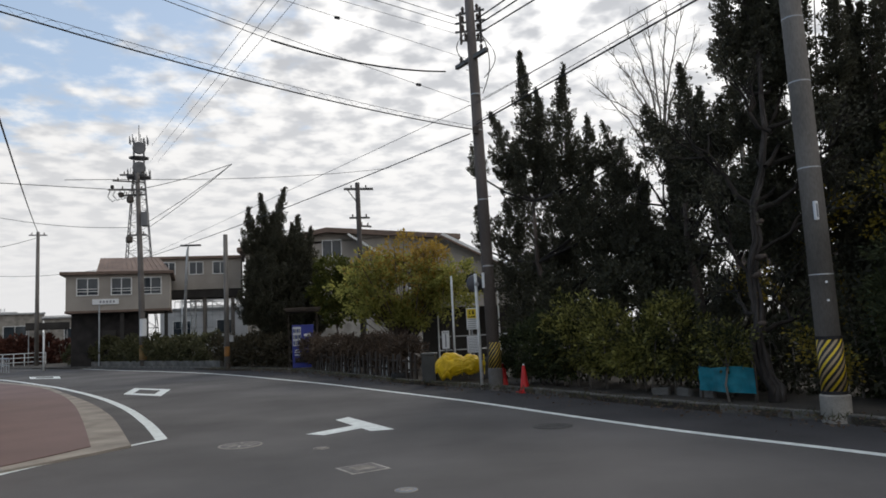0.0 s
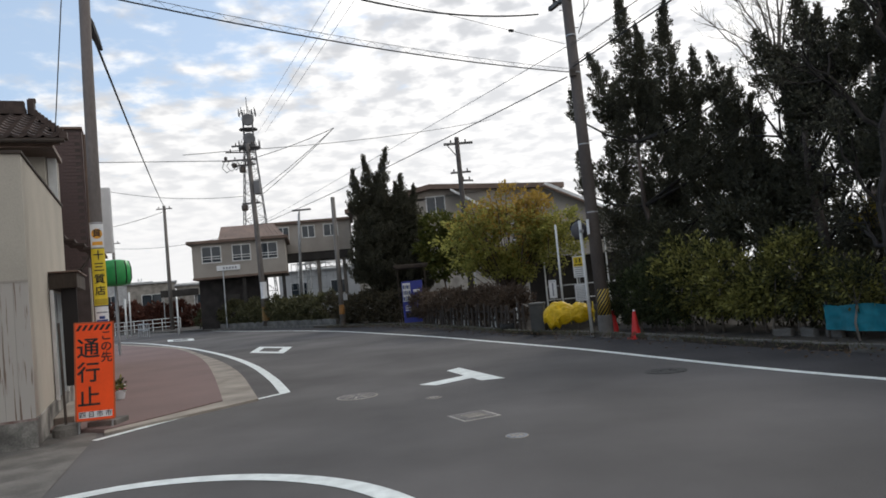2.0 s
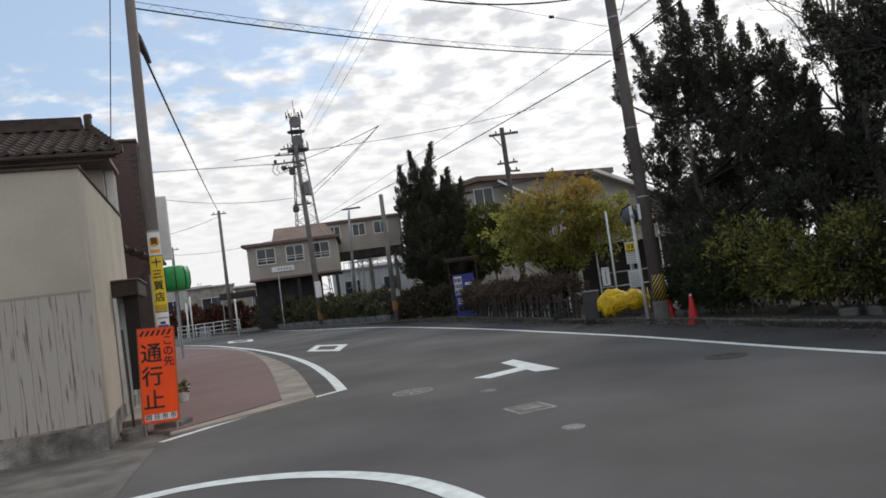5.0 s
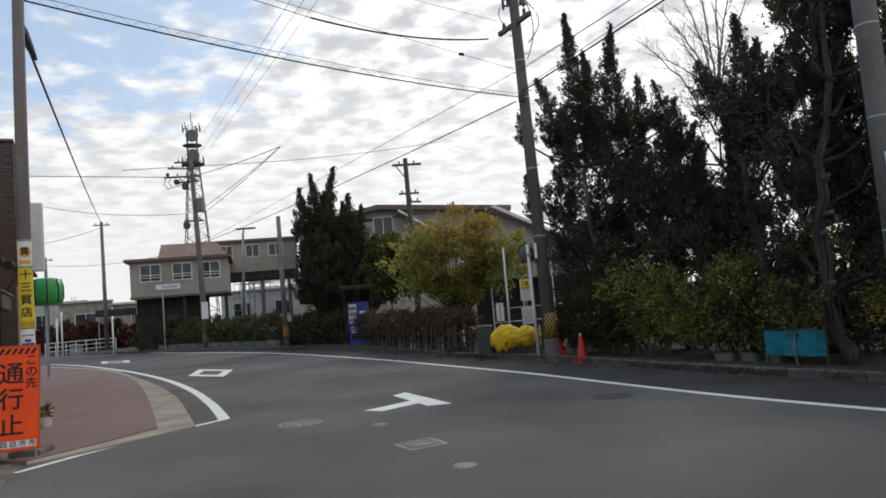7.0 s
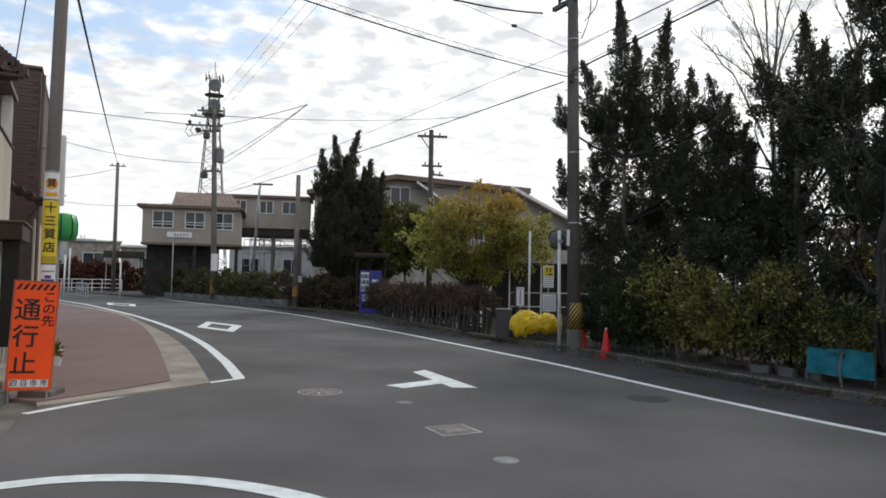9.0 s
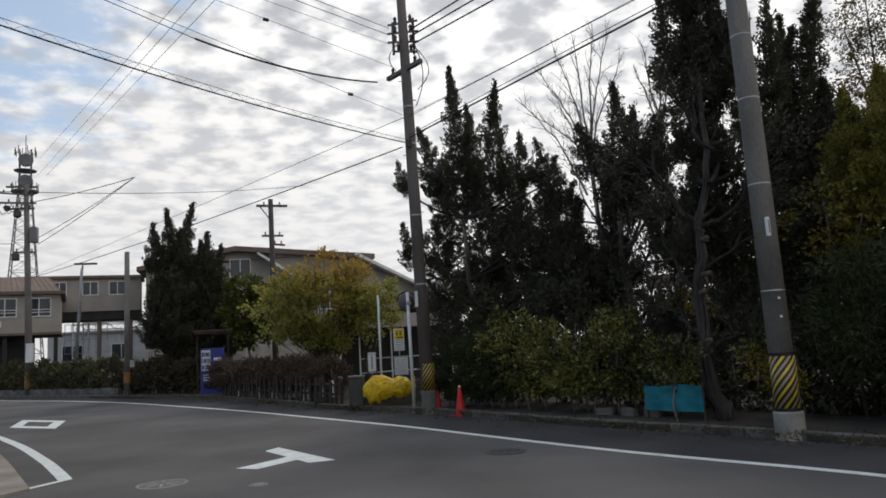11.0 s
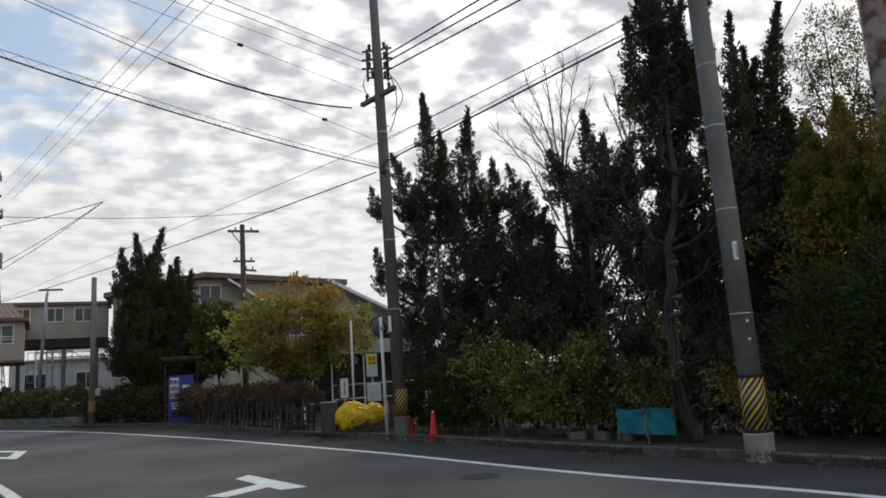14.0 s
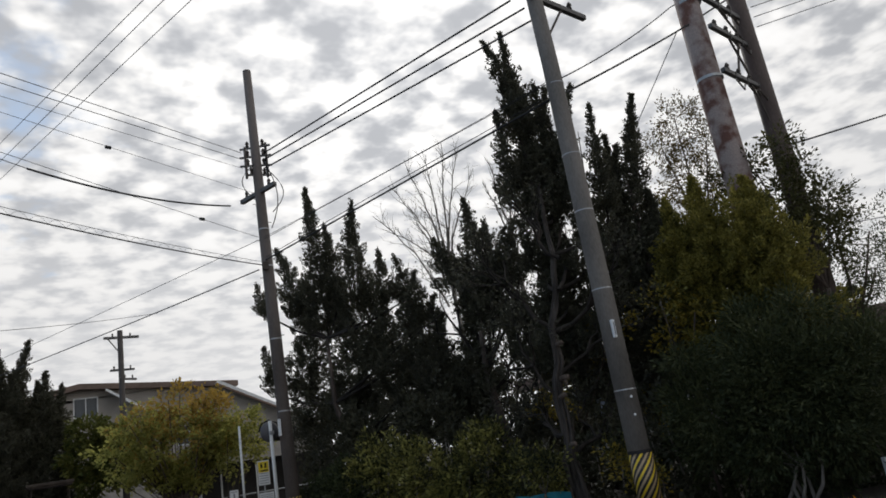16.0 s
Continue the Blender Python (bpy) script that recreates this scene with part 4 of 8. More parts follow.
def band(parent, z0, z1, r, material=None, label="yellow and black striped warning wrap"):
    return part("warning_wrap", lathe([(r, z0), (r, z1)], 24), material or STRIPES, parent, label, True)


def arm(parent, z, length, rz, thick=0.05, back=0.0, insulators=3):
    a = part("crossarm", boxes((-length * back, length * (1 - back), -thick, thick, z - thick, z + thick), bevel=0.008), ARMSTEEL, parent)
    a.matrix_basis = pose(0, 0, 0, 0, 0, rz)
    for k in range(insulators):
        x = -length * back + length * (k + 0.5) / insulators
        part("insulator", lathe([(0.02, z + thick), (0.045, z + thick + 0.03), (0.03, z + thick + 0.07), (0.05, z + thick + 0.1), (0.02, z + thick + 0.16)], 8, at=(x, 0, 0)), DARKSTEEL, a)
    return a


def pole_two():
    p = thing("utility_pole", "tall brown-grey concrete utility pole with crossarms and a striped wrap", "utility pole", (3.76, 16.2, 0.0))
    part("shaft", tube([(0, 0, 0), (-0.08, 0.02, 5), (-0.17, 0.03, 11.3)], [0.15, 0.135, 0.1], 20), mat("brown_pole", (0.135, 0.115, 0.105), 0.8, 0.3, 1.2, 40, 0.3, stretch=(1, 1, 0.3)), p, smooth=True)
    part("footing", lathe([(0.168, 0), (0.168, 0.5), (0.155, 0.53)], 20), mat("footing_concrete", (0.17, 0.16, 0.15), 0.85, 0.3), p)
    band(p, 0.5, 1.12, 0.158, FINESTRIPES)
    arm(p, 8.05, 1.35, -67, 0.05, 0.55, 3).location = (-0.13, 0, 0)
    for k, (dz, s) in enumerate(((9.25, 0.35), (9.0, 0.3), (8.75, 0.35), (8.5, 0.5))):
        arm(p, dz, 0.75 if k < 3 else 0.6, 150 + 8 * k, 0.022, 0.3, 2)
    part("bracket", boxes((0.08, 0.13, -0.05, 0.05, 8.45, 9.35), (-0.42, -0.37, -0.05, 0.05, 8.4, 9.2), bevel=0.01), DARKSTEEL, p)
    for z in (2.9, 4.5, 6.2, 7.1):
        part("strap", lathe([(0.153 - z * 0.0045, z), (0.153 - z * 0.0045, z + 0.03)], 20, at=(-0.015 * z, 0, 0)), GALV, p)
    part("strap_box", boxes((-0.26, -0.12, -0.2, -0.1, 6.1, 6.28), bevel=0.01), DARKSTEEL, p)
    for k in range(9):
        z, s = 4.6 + k * 0.45, (-1) ** k
        part("step_bolt", tube([(-0.015 * z, 0, z), (-0.015 * z + s * 0.2, 0.02, z)], 0.010, 5), ARMSTEEL, p)
    part("plate", boxes((-0.22, -0.18, -0.20, -0.08, 2.4, 2.75)), WHITESHEET, p)
    for k, (dx, dz, ln) in enumerate(((0.5, 8.1, 1.1), (-0.45, 8.2, 0.9), (0.35, 8.3, 1.7))):
        pts = [(-0.1 + dx * (0.3 + 0.7 * math.sin(u * 3.0)), -0.15, dz + 0.5 - ln * u) for u in [i / 8 for i in range(9)]]
        part("drop_lead", tube(pts, 0.012, 5), CABLE, p)


pole_two()


def pole_three():
    p = thing("utility_pole", "thick grey concrete utility pole with a striped wrap near the kerb", "utility pole", (6.84, 8.66, 0.0))
    part("shaft", tube([(0, 0, 0), (-0.03, 0.02, 5), (-0.05, 0.03, 7.4), (-0.13, 0.05, 10.4)], [0.162, 0.146, 0.135, 0.12], 28), POLECON, p, smooth=True)
    part("footing", lathe([(0.195, 0), (0.195, 0.36), (0.175, 0.38)], 28), CONCRETE, p)
    band(p, 0.42, 1.12, 0.168)
    for z in (0.38, 1.12):
        part("wrap_edge", lathe([(0.171, z), (0.171, z + 0.045)], 28), INK, p)
    for z in (2.0, 3.5, 4.75, 5.7, 6.95):
        part("strap", lathe([(0.166 - z * 0.0036, z), (0.166 - z * 0.0036, z + 0.018)], 28, at=(-0.006 * z, 0.004 * z, 0)), GALV, p)
    part("number_plate", boxes((-0.13, -0.07, -0.17, -0.12, 2.75, 3.02), bevel=0.02), WHITESHEET, p, "white plate with plain bars")
    part("bar", boxes((-0.11, -0.09, -0.176, -0.17, 2.79, 2.98)), GREYINK, p)
    arm(p, 8.56, 1.52, 14, 0.045, 0.22, 2)
    arm(p, 9.3, 1.5, 14, 0.045, 0.3, 3)
    part("brace", tube([(0.05, 0.0, 7.9), (0.5, 0.12, 8.5)], 0.022, 5), DARKSTEEL, p)
    for z in (1.55, 1.8):
        part("tag", lathe([(0.018, 0), (0.018, 0.01)], 10, at=(0, 0, 0)), WHITESHEET, p).matrix_basis = pose(-0.06, -0.148, z + 0.1, 90, 0, -20)


pole_three()


def pole_one():
    """Sign pole by the corner house."""
    p = thing("utility_pole", "slim brown-grey pole carrying pawnshop signs beside the corner house", "utility pole", (-4.62, 9.62, 0.0))
    part("shaft", tube([(0, 0, 0), (0.015, 0, 3), (0.035, 0, 5), (0.09, 0, 8.2)], [0.088, 0.081, 0.077, 0.068], 20), mat("slim_pole", (0.19, 0.165, 0.155), 0.75, 0.25, 1.5, 40, 0.2, stretch=(1, 1, 0.3)), p, smooth=True)
    part("footing", boxes((-0.2, 0.2, -0.2, 0.2, 0.0, 0.12), bevel=0.02), KERB, p)
    return p


pole_one()


def lamp_pole():
    p = thing("street_pole", "plain grey concrete pole with an orange band", "pole", (-4.95, 33.5, 0.1))
    part("shaft", tube([(0, 0, 0), (0, 0, 6.15)], [0.125, 0.10], 16), POLECON, p, smooth=True)
    part("reflective_band", lathe([(0.129, 0.55), (0.129, 1.0)], 16), mat("faded_orange_band", (0.26, 0.12, 0.03), 0.6, 0.2), p)
    part("foot_sleeve", lathe([(0.145, 0.0), (0.145, 0.25)], 16), DARKSTEEL, p)
    part("cable_box", boxes((0.12, 0.3, -0.08, 0.08, 1.2, 1.5), bevel=0.01), GALV, p)


lamp_pole()


def station_pole():
    p = thing("utility_pole", "tall utility pole with tangled equipment in front of the station", "utility pole", (-11.1, 43.1, 0.1))
    part("shaft", tube([(0, 0, 0), (-0.1, 0, 5), (-0.3, 0, 11.3)], [0.185, 0.165, 0.12], 16), mat("weathered_pole", (0.16, 0.145, 0.135), 0.8, 0.3, 1.2, 40, 0.2), p, smooth=True)
    part("white_wrap", lathe([(0.205, 1.7), (0.205, 2.7)], 16), WHITESHEET, p, "white notice wrap")
    part("yellow_band", lathe([(0.208, 0.35), (0.208, 1.2)], 16), mat("faded_yellow_band", (0.22, 0.13, 0.04), 0.6, 0.25), p)
    arm(p, 11.2, 1.5, 180, 0.05, 0.15, 3)
    arm(p, 10.3, 2.1, 185, 0.05, 0.1, 4)
    arm(p, 10.0, 1.3, 172, 0.05, 0.1, 3)
    arm(p, 7.6, 1.1, 180, 0.05, 0.2, 3)
    for x, z, r in ((-0.5, 9.72, 0.2), (-1.0, 10.02, 0.15), (-0.55, 7.35, 0.2), (-1.5, 10.5, 0.10)):
        part("equipment", lathe([(r * 0.6, z - r), (r, z - r * 0.7), (r, z + r * 0.7), (r * 0.5, z + r)], 12, at=(x - 0.2, 0, 0)), DARKSTEEL, p)
    part("transformer", boxes((-0.05, 0.32, -0.25, 0.2, 8.1, 8.95), bevel=0.05), TOWERGREY, p)
    for k in range(6):
        a = -0.4 - 0.28 * k
        pts = [(a, -0.05, 10.25), (a - 0.12, -0.1, 10.05 - 0.08 * (k % 3)), (a + 0.12, -0.05, 9.9 - 0.06 * k), (a + 0.3, -0.1, 9.95 - 0.05 * k)]
        part("lead", tube(pts, 0.022, 5), CABLE, p)
    arm(p, 10.75, 1.7, 200, 0.04, 0.05, 3)


station_pole()


def station_lamp():
    p = thing("street_lamp", "slim grey street lamp with a flat arm before the footbridge", "street lamp", (-9.2, 44.72, 0.1))
    part("pole", tube([(-0.05, 0, 0), (0.28, 0, 6.75), (0.33, 0, 6.95)], [0.11, 0.075, 0.06], 12), GALV, p, smooth=True)
    part("arm", tube([(0.3, 0, 6.9), (0.35, 0, 7.08)], 0.04, 8), GALV, p)
    part("lamp_head", boxes((-0.12, 1.08, -0.11, 0.11, 7.05, 7.15), bevel=0.03), ARMSTEEL, p, "long flat lamp head")


station_lamp()


def t_pole():
    p = thing("utility_pole", "dark wooden pole with two crossarms behind the maple", "utility pole", (1.42, 38.4, 0.1))
    part("shaft", tube([(0, 0, 0), (-0.06, 0, 9.5)], [0.16, 0.125], 14), mat("dark_pole", (0.075, 0.065, 0.06), 0.8, 0.3), p, smooth=True)
    arm(p, 9.15, 1.6, 3, 0.06, 0.5, 2)
    arm(p, 7.55, 1.1, 3, 0.05, 0.5, 3)
    arm(p, 7.1, 0.8, 30, 0.05, 0.1, 2)
    part("brace", tube([(-0.6, 0, 9.1), (-0.1, 0, 8.4)], 0.03, 5), DARKSTEEL, p)


t_pole()


def far_pole(x, y, h, label, lean=0.0, r=0.16):
    p = thing("utility_pole", label, "utility pole", (x, y, 0.0))
    part("shaft", tube([(0, 0, 0), (lean, 0, h)], [r, r * 0.7], 12), POLECON, p, smooth=True)
    arm(p, h - 0.25, 1.2, 10, 0.04, 0.5, 3)
    return p


far_pole(-21.7, 55.5, 9.9, "slim grey pole far down the street")
far_pole(-29.0, 62.0, 8.2, "slim utility pole at the end of the street")


def rail_poles():
    b = thing("railway_mast", "thick rust-stained steel mast above the trees", "mast", (11.4, 9.45, 0.1))
    part("shaft", tube([(0.02, 0, 0), (0, 0, 5), (-0.04, 0.02, 12)], [0.30, 0.27, 0.22], 20), RUST, b, "grey steel with rust patches", True)
    for z in (3.9, 7.8, 9.6):
        part("clamp", lathe([(0.3 - z * 0.004, z), (0.3 - z * 0.004, z + 0.06)], 20), GALV, b)
    for k in range(14):
        z = 4.4 + k * 0.5
        part("rung", tube([(0.2, 0, z), (0.42, 0.1, z), (0.42, 0.1, z + 0.12)], 0.014, 5), GALV, b)
    c = thing("railway_mast", "dark steel mast with crossarms above the trees", "mast", (12.58, 9.2, 0.1))
    part("shaft", tube([(0, 0, 0), (0, 0, 5), (0, 0, 12)], [0.225, 0.205, 0.17], 20), mat("brown_mast", (0.085, 0.062, 0.054), 0.75, 0.35, 1.5, 30, 0.3, stretch=(1, 1, 0.4)), c, "dark brown steel", True)
    for z in (7.61, 8.59, 9.25, 10.1):
        arm(c, z, 1.9, 195.6, 0.045, 0.1, 4)
    bm = tube([(-1.0, -0.28, 8.6), (-0.1, -0.02, 7.3)], 0.025, 5)
    tube([(-0.2, -0.05, 9.25), (-0.95, -0.25, 7.65)], 0.025, 5, bm)
    tube([(-1.1, -0.3, 9.25), (-0.1, -0.02, 8.6)], 0.025, 5, bm)
    tube([(-0.5, -0.14, 7.6), (0.35, 0.05, 5.6)], 0.02, 5, bm)
    for k in range(7):
        px0, pz = -0.35 - 0.16 * k, (7.6, 8.6, 9.25)[k % 3]
        tube([(px0, -0.1 + px0 * 0.28, pz), (px0 - 0.1, -0.15 + px0 * 0.28, pz - 0.22), (px0 + 0.12, -0.1 + px0 * 0.28, pz - 0.38), (px0 + 0.3, px0 * 0.28, pz - 0.2)], 0.018, 5, bm)
    part("bracing", bm, DARKSTEEL, c)
    for k in range(10):
        part("rung", tube([(0.2, 0, 4 + k * 0.8), (0.4, 0.05, 4 + k * 0.8)], 0.016, 5), DARKSTEEL, c)
    r = thing("railway_mast", "plain concrete railway mast beside the platform", "mast", (22.9, 12.35, 0.1))
    part("shaft", tube([(0, 0, 0), (0, 0, 7.3)], [0.24, 0.19], 14), POLECON, r, smooth=True)
    arm(r, 6.0, 2.6, 200, 0.04, 0.1, 2)


rail_poles()


# ---------------------------------------------------------------- vegetation
def limb_tree(trunk_pts, radii, name_parent, material=BARK):
    return part("trunk", tube(trunk_pts, radii, 9), material, name_parent, smooth=True)


def flamelets(feet, axes, lengths, radii, rng, dense):
    """Small pointed knobs of foliage: leaf places and directions for all of them at once."""
    each = np.maximum(14, (lengths * radii * dense).astype(int))
    f, ax = np.repeat(feet, each, axis=0), np.repeat(axes, each, axis=0)
    ln, r = np.repeat(lengths, each), np.repeat(radii, each)
    n = len(f)
    q = rng.uniform(0, 1, n) ** 1.1
    prof = np.where(q < 0.3, 0.55 + 1.5 * q, np.clip(1 - (q - 0.3) / 0.7, 0, 1) ** 0.8) + 0.04
    u = np.cross(ax, rng.normal(size=(n, 3)))
    u /= np.linalg.norm(u, axis=1)[:, None] + 1e-9
    rad = r * prof * rng.uniform(0.15, 1.0, n) ** 0.5
    pts = f + ax * (ln * q)[:, None] + u * rad[:, None]
    return pts, ax * 1.0 + u * 0.75 + rng.normal(0, 0.3, (n, 3))


def flame(foot, tip, r, rng, size, fill):
    """One flame of a juniper: a twisting, bowed spire covered with knobs, over a filled heart."""
    h = np.linalg.norm(tip - foot)
    ax = (tip - foot) / h
    n = int(h * r * 190 * fill / size ** 2) + 14
    q = rng.uniform(0.0, 1.0, n) ** 1.1
    prof = np.where(q < 0.25, 0.72 + 1.12 * q, np.clip(1 - (q - 0.25) / 0.75, 0, 1) ** 0.92 + 0.01)
    a = rng.uniform(0, 2 * np.pi, n)
    k = rng.uniform(0, 6.28, 3)
    lump = 1 + 0.26 * np.sin(h * q * 4.5 / size + 2.2 * a + k[0]) + 0.20 * np.sin(h * q * 9 / size - 3 * a + k[1])
    u = np.cross(ax, [0.31, 0.77, 0.2])
    u /= np.linalg.norm(u)
    v = np.cross(ax, u)
    o = u * np.cos(a)[:, None] + v * np.sin(a)[:, None]
    w = v * np.cos(a)[:, None] - u * np.sin(a)[:, None]
    bow = (u * rng.normal(0, 0.04) + v * rng.normal(0, 0.04)) * h
    feet = foot + ax * (h * q * 0.96)[:, None] + o * (r * prof * lump * rng.uniform(0.35, 0.9, n))[:, None] + bow * np.sin(q * 3.14)[:, None]
    axes = o * rng.uniform(0.3, 0.9, (n, 1)) * (1.1 - q)[:, None] + w * 0.3 + ax * 0.9 + rng.normal(0, 0.15, (n, 3))
    axes /= np.linalg.norm(axes, axis=1)[:, None]
    slim = 1.1 - 0.78 * q
    P, D = flamelets(feet, axes, size * rng.uniform(0.16, 0.46, n) * slim, size * rng.uniform(0.06, 0.115, n) * slim, rng, 3300 / size ** 2)
    m = int(h * r * 2300 * fill / size ** 2)
    q = rng.uniform(0, 0.97, m)
    a = rng.uniform(0, 2 * np.pi, m)
    o = u * np.cos(a)[:, None] + v * np.sin(a)[:, None]
    inner = foot + ax * (h * q)[:, None] + o * (r * 0.74 * (1 - q) ** 0.95 * rng.uniform(0, 1, m) ** 0.5)[:, None] + bow * np.sin(q * 3.14)[:, None]
    return np.concatenate([P, inner]), np.concatenate([D, o * 0.6 + ax + rng.normal(0, 0.3, (m, 3))])


def gnarled_trunk(pts, r0, rng, parent):
    """Old ribbed stem: several strands wound together, with sawn-off stubs."""
    line = [p for a, b in zip(pts, pts[1:]) for p in (a, a.lerp(b, 0.5) + Vector(rng.normal(0, 0.02, 3)))] + [pts[-1]]
    n = len(line)
    for k in range(6):
        strand = []
        for i, p in enumerate(line):
            fade = 1 - 0.78 * i / (n - 1)
            a = k * 1.05 + i * 0.3
            strand.append(p + Vector((math.cos(a), math.sin(a), 0)) * r0 * 0.62 * fade * rng.uniform(0.7, 1.45))
        part("trunk" if k == 0 else "trunk_strand", tube(strand, [r0 * rng.uniform(0.26, 0.52) * (1 - 0.78 * i / (n - 1)) * (1.35 if i == 0 else 1) for i in range(n)], 8), OLDBARK, parent, smooth=True)
    for i in (5, 8, 9, 11):
        p = line[i]
        d = Vector((rng.uniform(-0.6, 0.3), -1, rng.uniform(0.0, 0.5))).normalized()
        part("sawn_stub", tube([p, p + d * rng.uniform(0.16, 0.24)], [0.05, 0.042], 7), BARK, parent, "pale sawn-off branch stub", smooth=True)


def branching(start, way, rng, parent):
    """A crooked dead-looking branch that forks; returns sparse leaf places near its ends."""
    bm = bmesh.new()
    ends, dirs = [], []

    def grow(p, d, ln, r, depth):
        q = p + d * ln
        mid = p.lerp(q, 0.5) + Vector(rng.normal(0, ln * 0.09, 3))
        tube([p, mid, q], [r, r * 0.85, r * 0.7], 5 if depth < 2 else 3, bm, False)
        if depth >= 2:
            for _ in range(5):
                ends.append(np.array(q) + rng.normal(0, 0.09, 3))
                dirs.append(np.array(d) + rng.normal(0, 0.5, 3))
        if depth >= 5:
            return
        for k in range(2 if depth else 3):
            grow(q, (d + Vector(rng.normal(0, 0.5, 3)) + Vector((0, 0, 0.12))).normalized(), ln * rng.uniform(0.6, 0.88), r * 0.62, depth + 1)

    grow(Vector(start), Vector(way).normalized(), rng.uniform(0.55, 0.8), rng.uniform(0.035, 0.055), 0)
    part("branch", bm, DARKBARK, parent, smooth=True)
    return np.array(ends), np.array(dirs)


def conifer(name, label, spires, trunk, material, seed, leaf=(0.061, 0.031), group="conifers", boughs=(), size=1.0, fill=1.0, twigs=(), gnarled=False):
    """A kaizuka juniper: a trunk, a limb to each twisting flame of foliage, and looser boughs about its foot."""
    rng = np.random.default_rng(seed)
    bx, by = trunk[0][0], trunk[0][1]
    t = thing(name, label, "tree", (bx, by, 0.1), group=group)
    o = np.array([bx, by, 0.1])
    if gnarled:
        gnarled_trunk([Vector(p) - Vector(o) for p in trunk], 0.125, rng, t)
    else:
        limb_tree([Vector(p) - Vector(o) for p in trunk], [0.15 * (1 - 0.75 * k / (len(trunk) - 1)) for k in range(len(trunk))], t)
    P, D = [], []
    for start, way in twigs:
        tp, td = branching(np.array(start) - o, way, rng, t)
        P.append(tp)
        D.append(td)
    for b, tip, r in spires:
        p, d = flame(np.array(b) - o, np.array(tip) - o, r, rng, size, fill)
        P.append(p)
        D.append(d)
        near = min(trunk[1:], key=lambda q: abs(q[2] + 0.8 - b[2]) + 0.4 * math.hypot(q[0] - b[0], q[1] - b[1]))
        mid = Vector(near).lerp(Vector(b), 0.5) + Vector((0, 0, -0.12))
        part("limb", tube([Vector(near) - Vector(o), mid - Vector(o), Vector(b) - Vector(o), Vector(b).lerp(Vector(tip), 0.7) - Vector(o)], [0.04, 0.032, 0.024, 0.008], 6), DARKBARK, t, smooth=True)
    for c0, r, n in boughs:
        q = rng.normal(size=(n, 3))
        q /= np.linalg.norm(q, axis=1)[:, None]
        c = np.array(c0) - o + q * np.array(r) * rng.uniform(0.2, 1, (n, 1)) ** 0.5
        ax = q * np.array([0.8, 0.8, 0.2]) + np.array([0, 0, 0.9])
        ax /= np.linalg.norm(ax, axis=1)[:, None]
        sub = 5
        feet = np.repeat(c - ax * 0.2, sub, axis=0) + rng.normal(0, 0.14 * size, (n * sub, 3))
        axs = np.repeat(ax, sub, axis=0) + rng.normal(0, 0.35, (n * sub, 3))
        axs /= np.linalg.norm(axs, axis=1)[:, None]
        p, d = flamelets(feet, axs, size * rng.uniform(0.2, 0.5, n * sub), size * rng.uniform(0.06, 0.12, n * sub), rng, 2800 / size ** 2)
        P.append(p)
        D.append(d)
    leaves_mesh("crown", np.concatenate(P), np.concatenate(D), leaf[0] * size, leaf[1] * size, material, t, rng=rng)
    return t


def broad_tree(name, label, at, trunk_h, clumps, material, seed, leaf=(0.09, 0.05), each=40, group="", bark=BARK, trunk_r=0.08, stems=1, second=None, second_share=0.35, category="tree"):
    """Stems that fork to clumps of leaves. clumps: centre and radii of each leafy mass, from the foot."""
    rng = np.random.default_rng(seed)
    t = thing(name, label, category, at, group=group)
    P, D = [], []
    roots = [Vector((rng.uniform(-0.25, 0.25) * (stems > 1), rng.uniform(-0.25, 0.25) * (stems > 1), 0)) for _ in range(stems)]
    heads = []
    for r0 in roots:
        hd = r0 + Vector((rng.uniform(-0.2, 0.2), rng.uniform(-0.2, 0.2), trunk_h))
        part("trunk", tube([r0, r0.lerp(hd, 0.5) + Vector((rng.uniform(-.07, .07), rng.uniform(-.07, .07), 0)), hd], [trunk_r, trunk_r * 0.8, trunk_r * 0.6], 8), bark, t, smooth=True)
        heads.append(hd)
    for i, (c0, rr, n) in enumerate(clumps):
        hd = heads[i % len(heads)]
        c0v = Vector(c0)
        part("branch", tube([hd, hd.lerp(c0v, 0.5) + Vector((0, 0, -0.08)), c0v], [trunk_r * 0.5, trunk_r * 0.35, 0.012], 6), bark, t, smooth=True)
        q = rng.normal(size=(n, 3))
        q /= np.linalg.norm(q, axis=1)[:, None]
        c = np.array(c0) + q * np.array(rr) * rng.uniform(0.2, 1.0, (n, 1)) ** 0.5
        ax = q + rng.normal(0, 0.4, (n, 3)) + np.array([0, 0, 0.15])
        ax /= np.linalg.norm(ax, axis=1)[:, None]
        p, d = tufts(c, ax, each, np.full(n, 0.17), rng)
        P.append(p)
        D.append(d)
    P, D = np.concatenate(P), np.concatenate(D)
    if second is not None:
        up = (P[:, 2] - P[:, 2].min()) / np.ptp(P[:, 2]) + 0.25 * P[:, 0] / np.abs(P[:, 0]).max()
        pick = rng.uniform(0, 1, len(P)) < second_share * 2.4 * np.clip(up, 0.05, 1.1) ** 2.2
        leaves_mesh("crown", P[~pick], D[~pick], *leaf, material, t, rng=rng)
        leaves_mesh("turning_crown", P[pick], D[pick], *leaf, second, t, "leaves turning orange and brown", rng=rng)
    else:
        leaves_mesh("crown", P, D, *leaf, material, t, rng=rng)
    return t


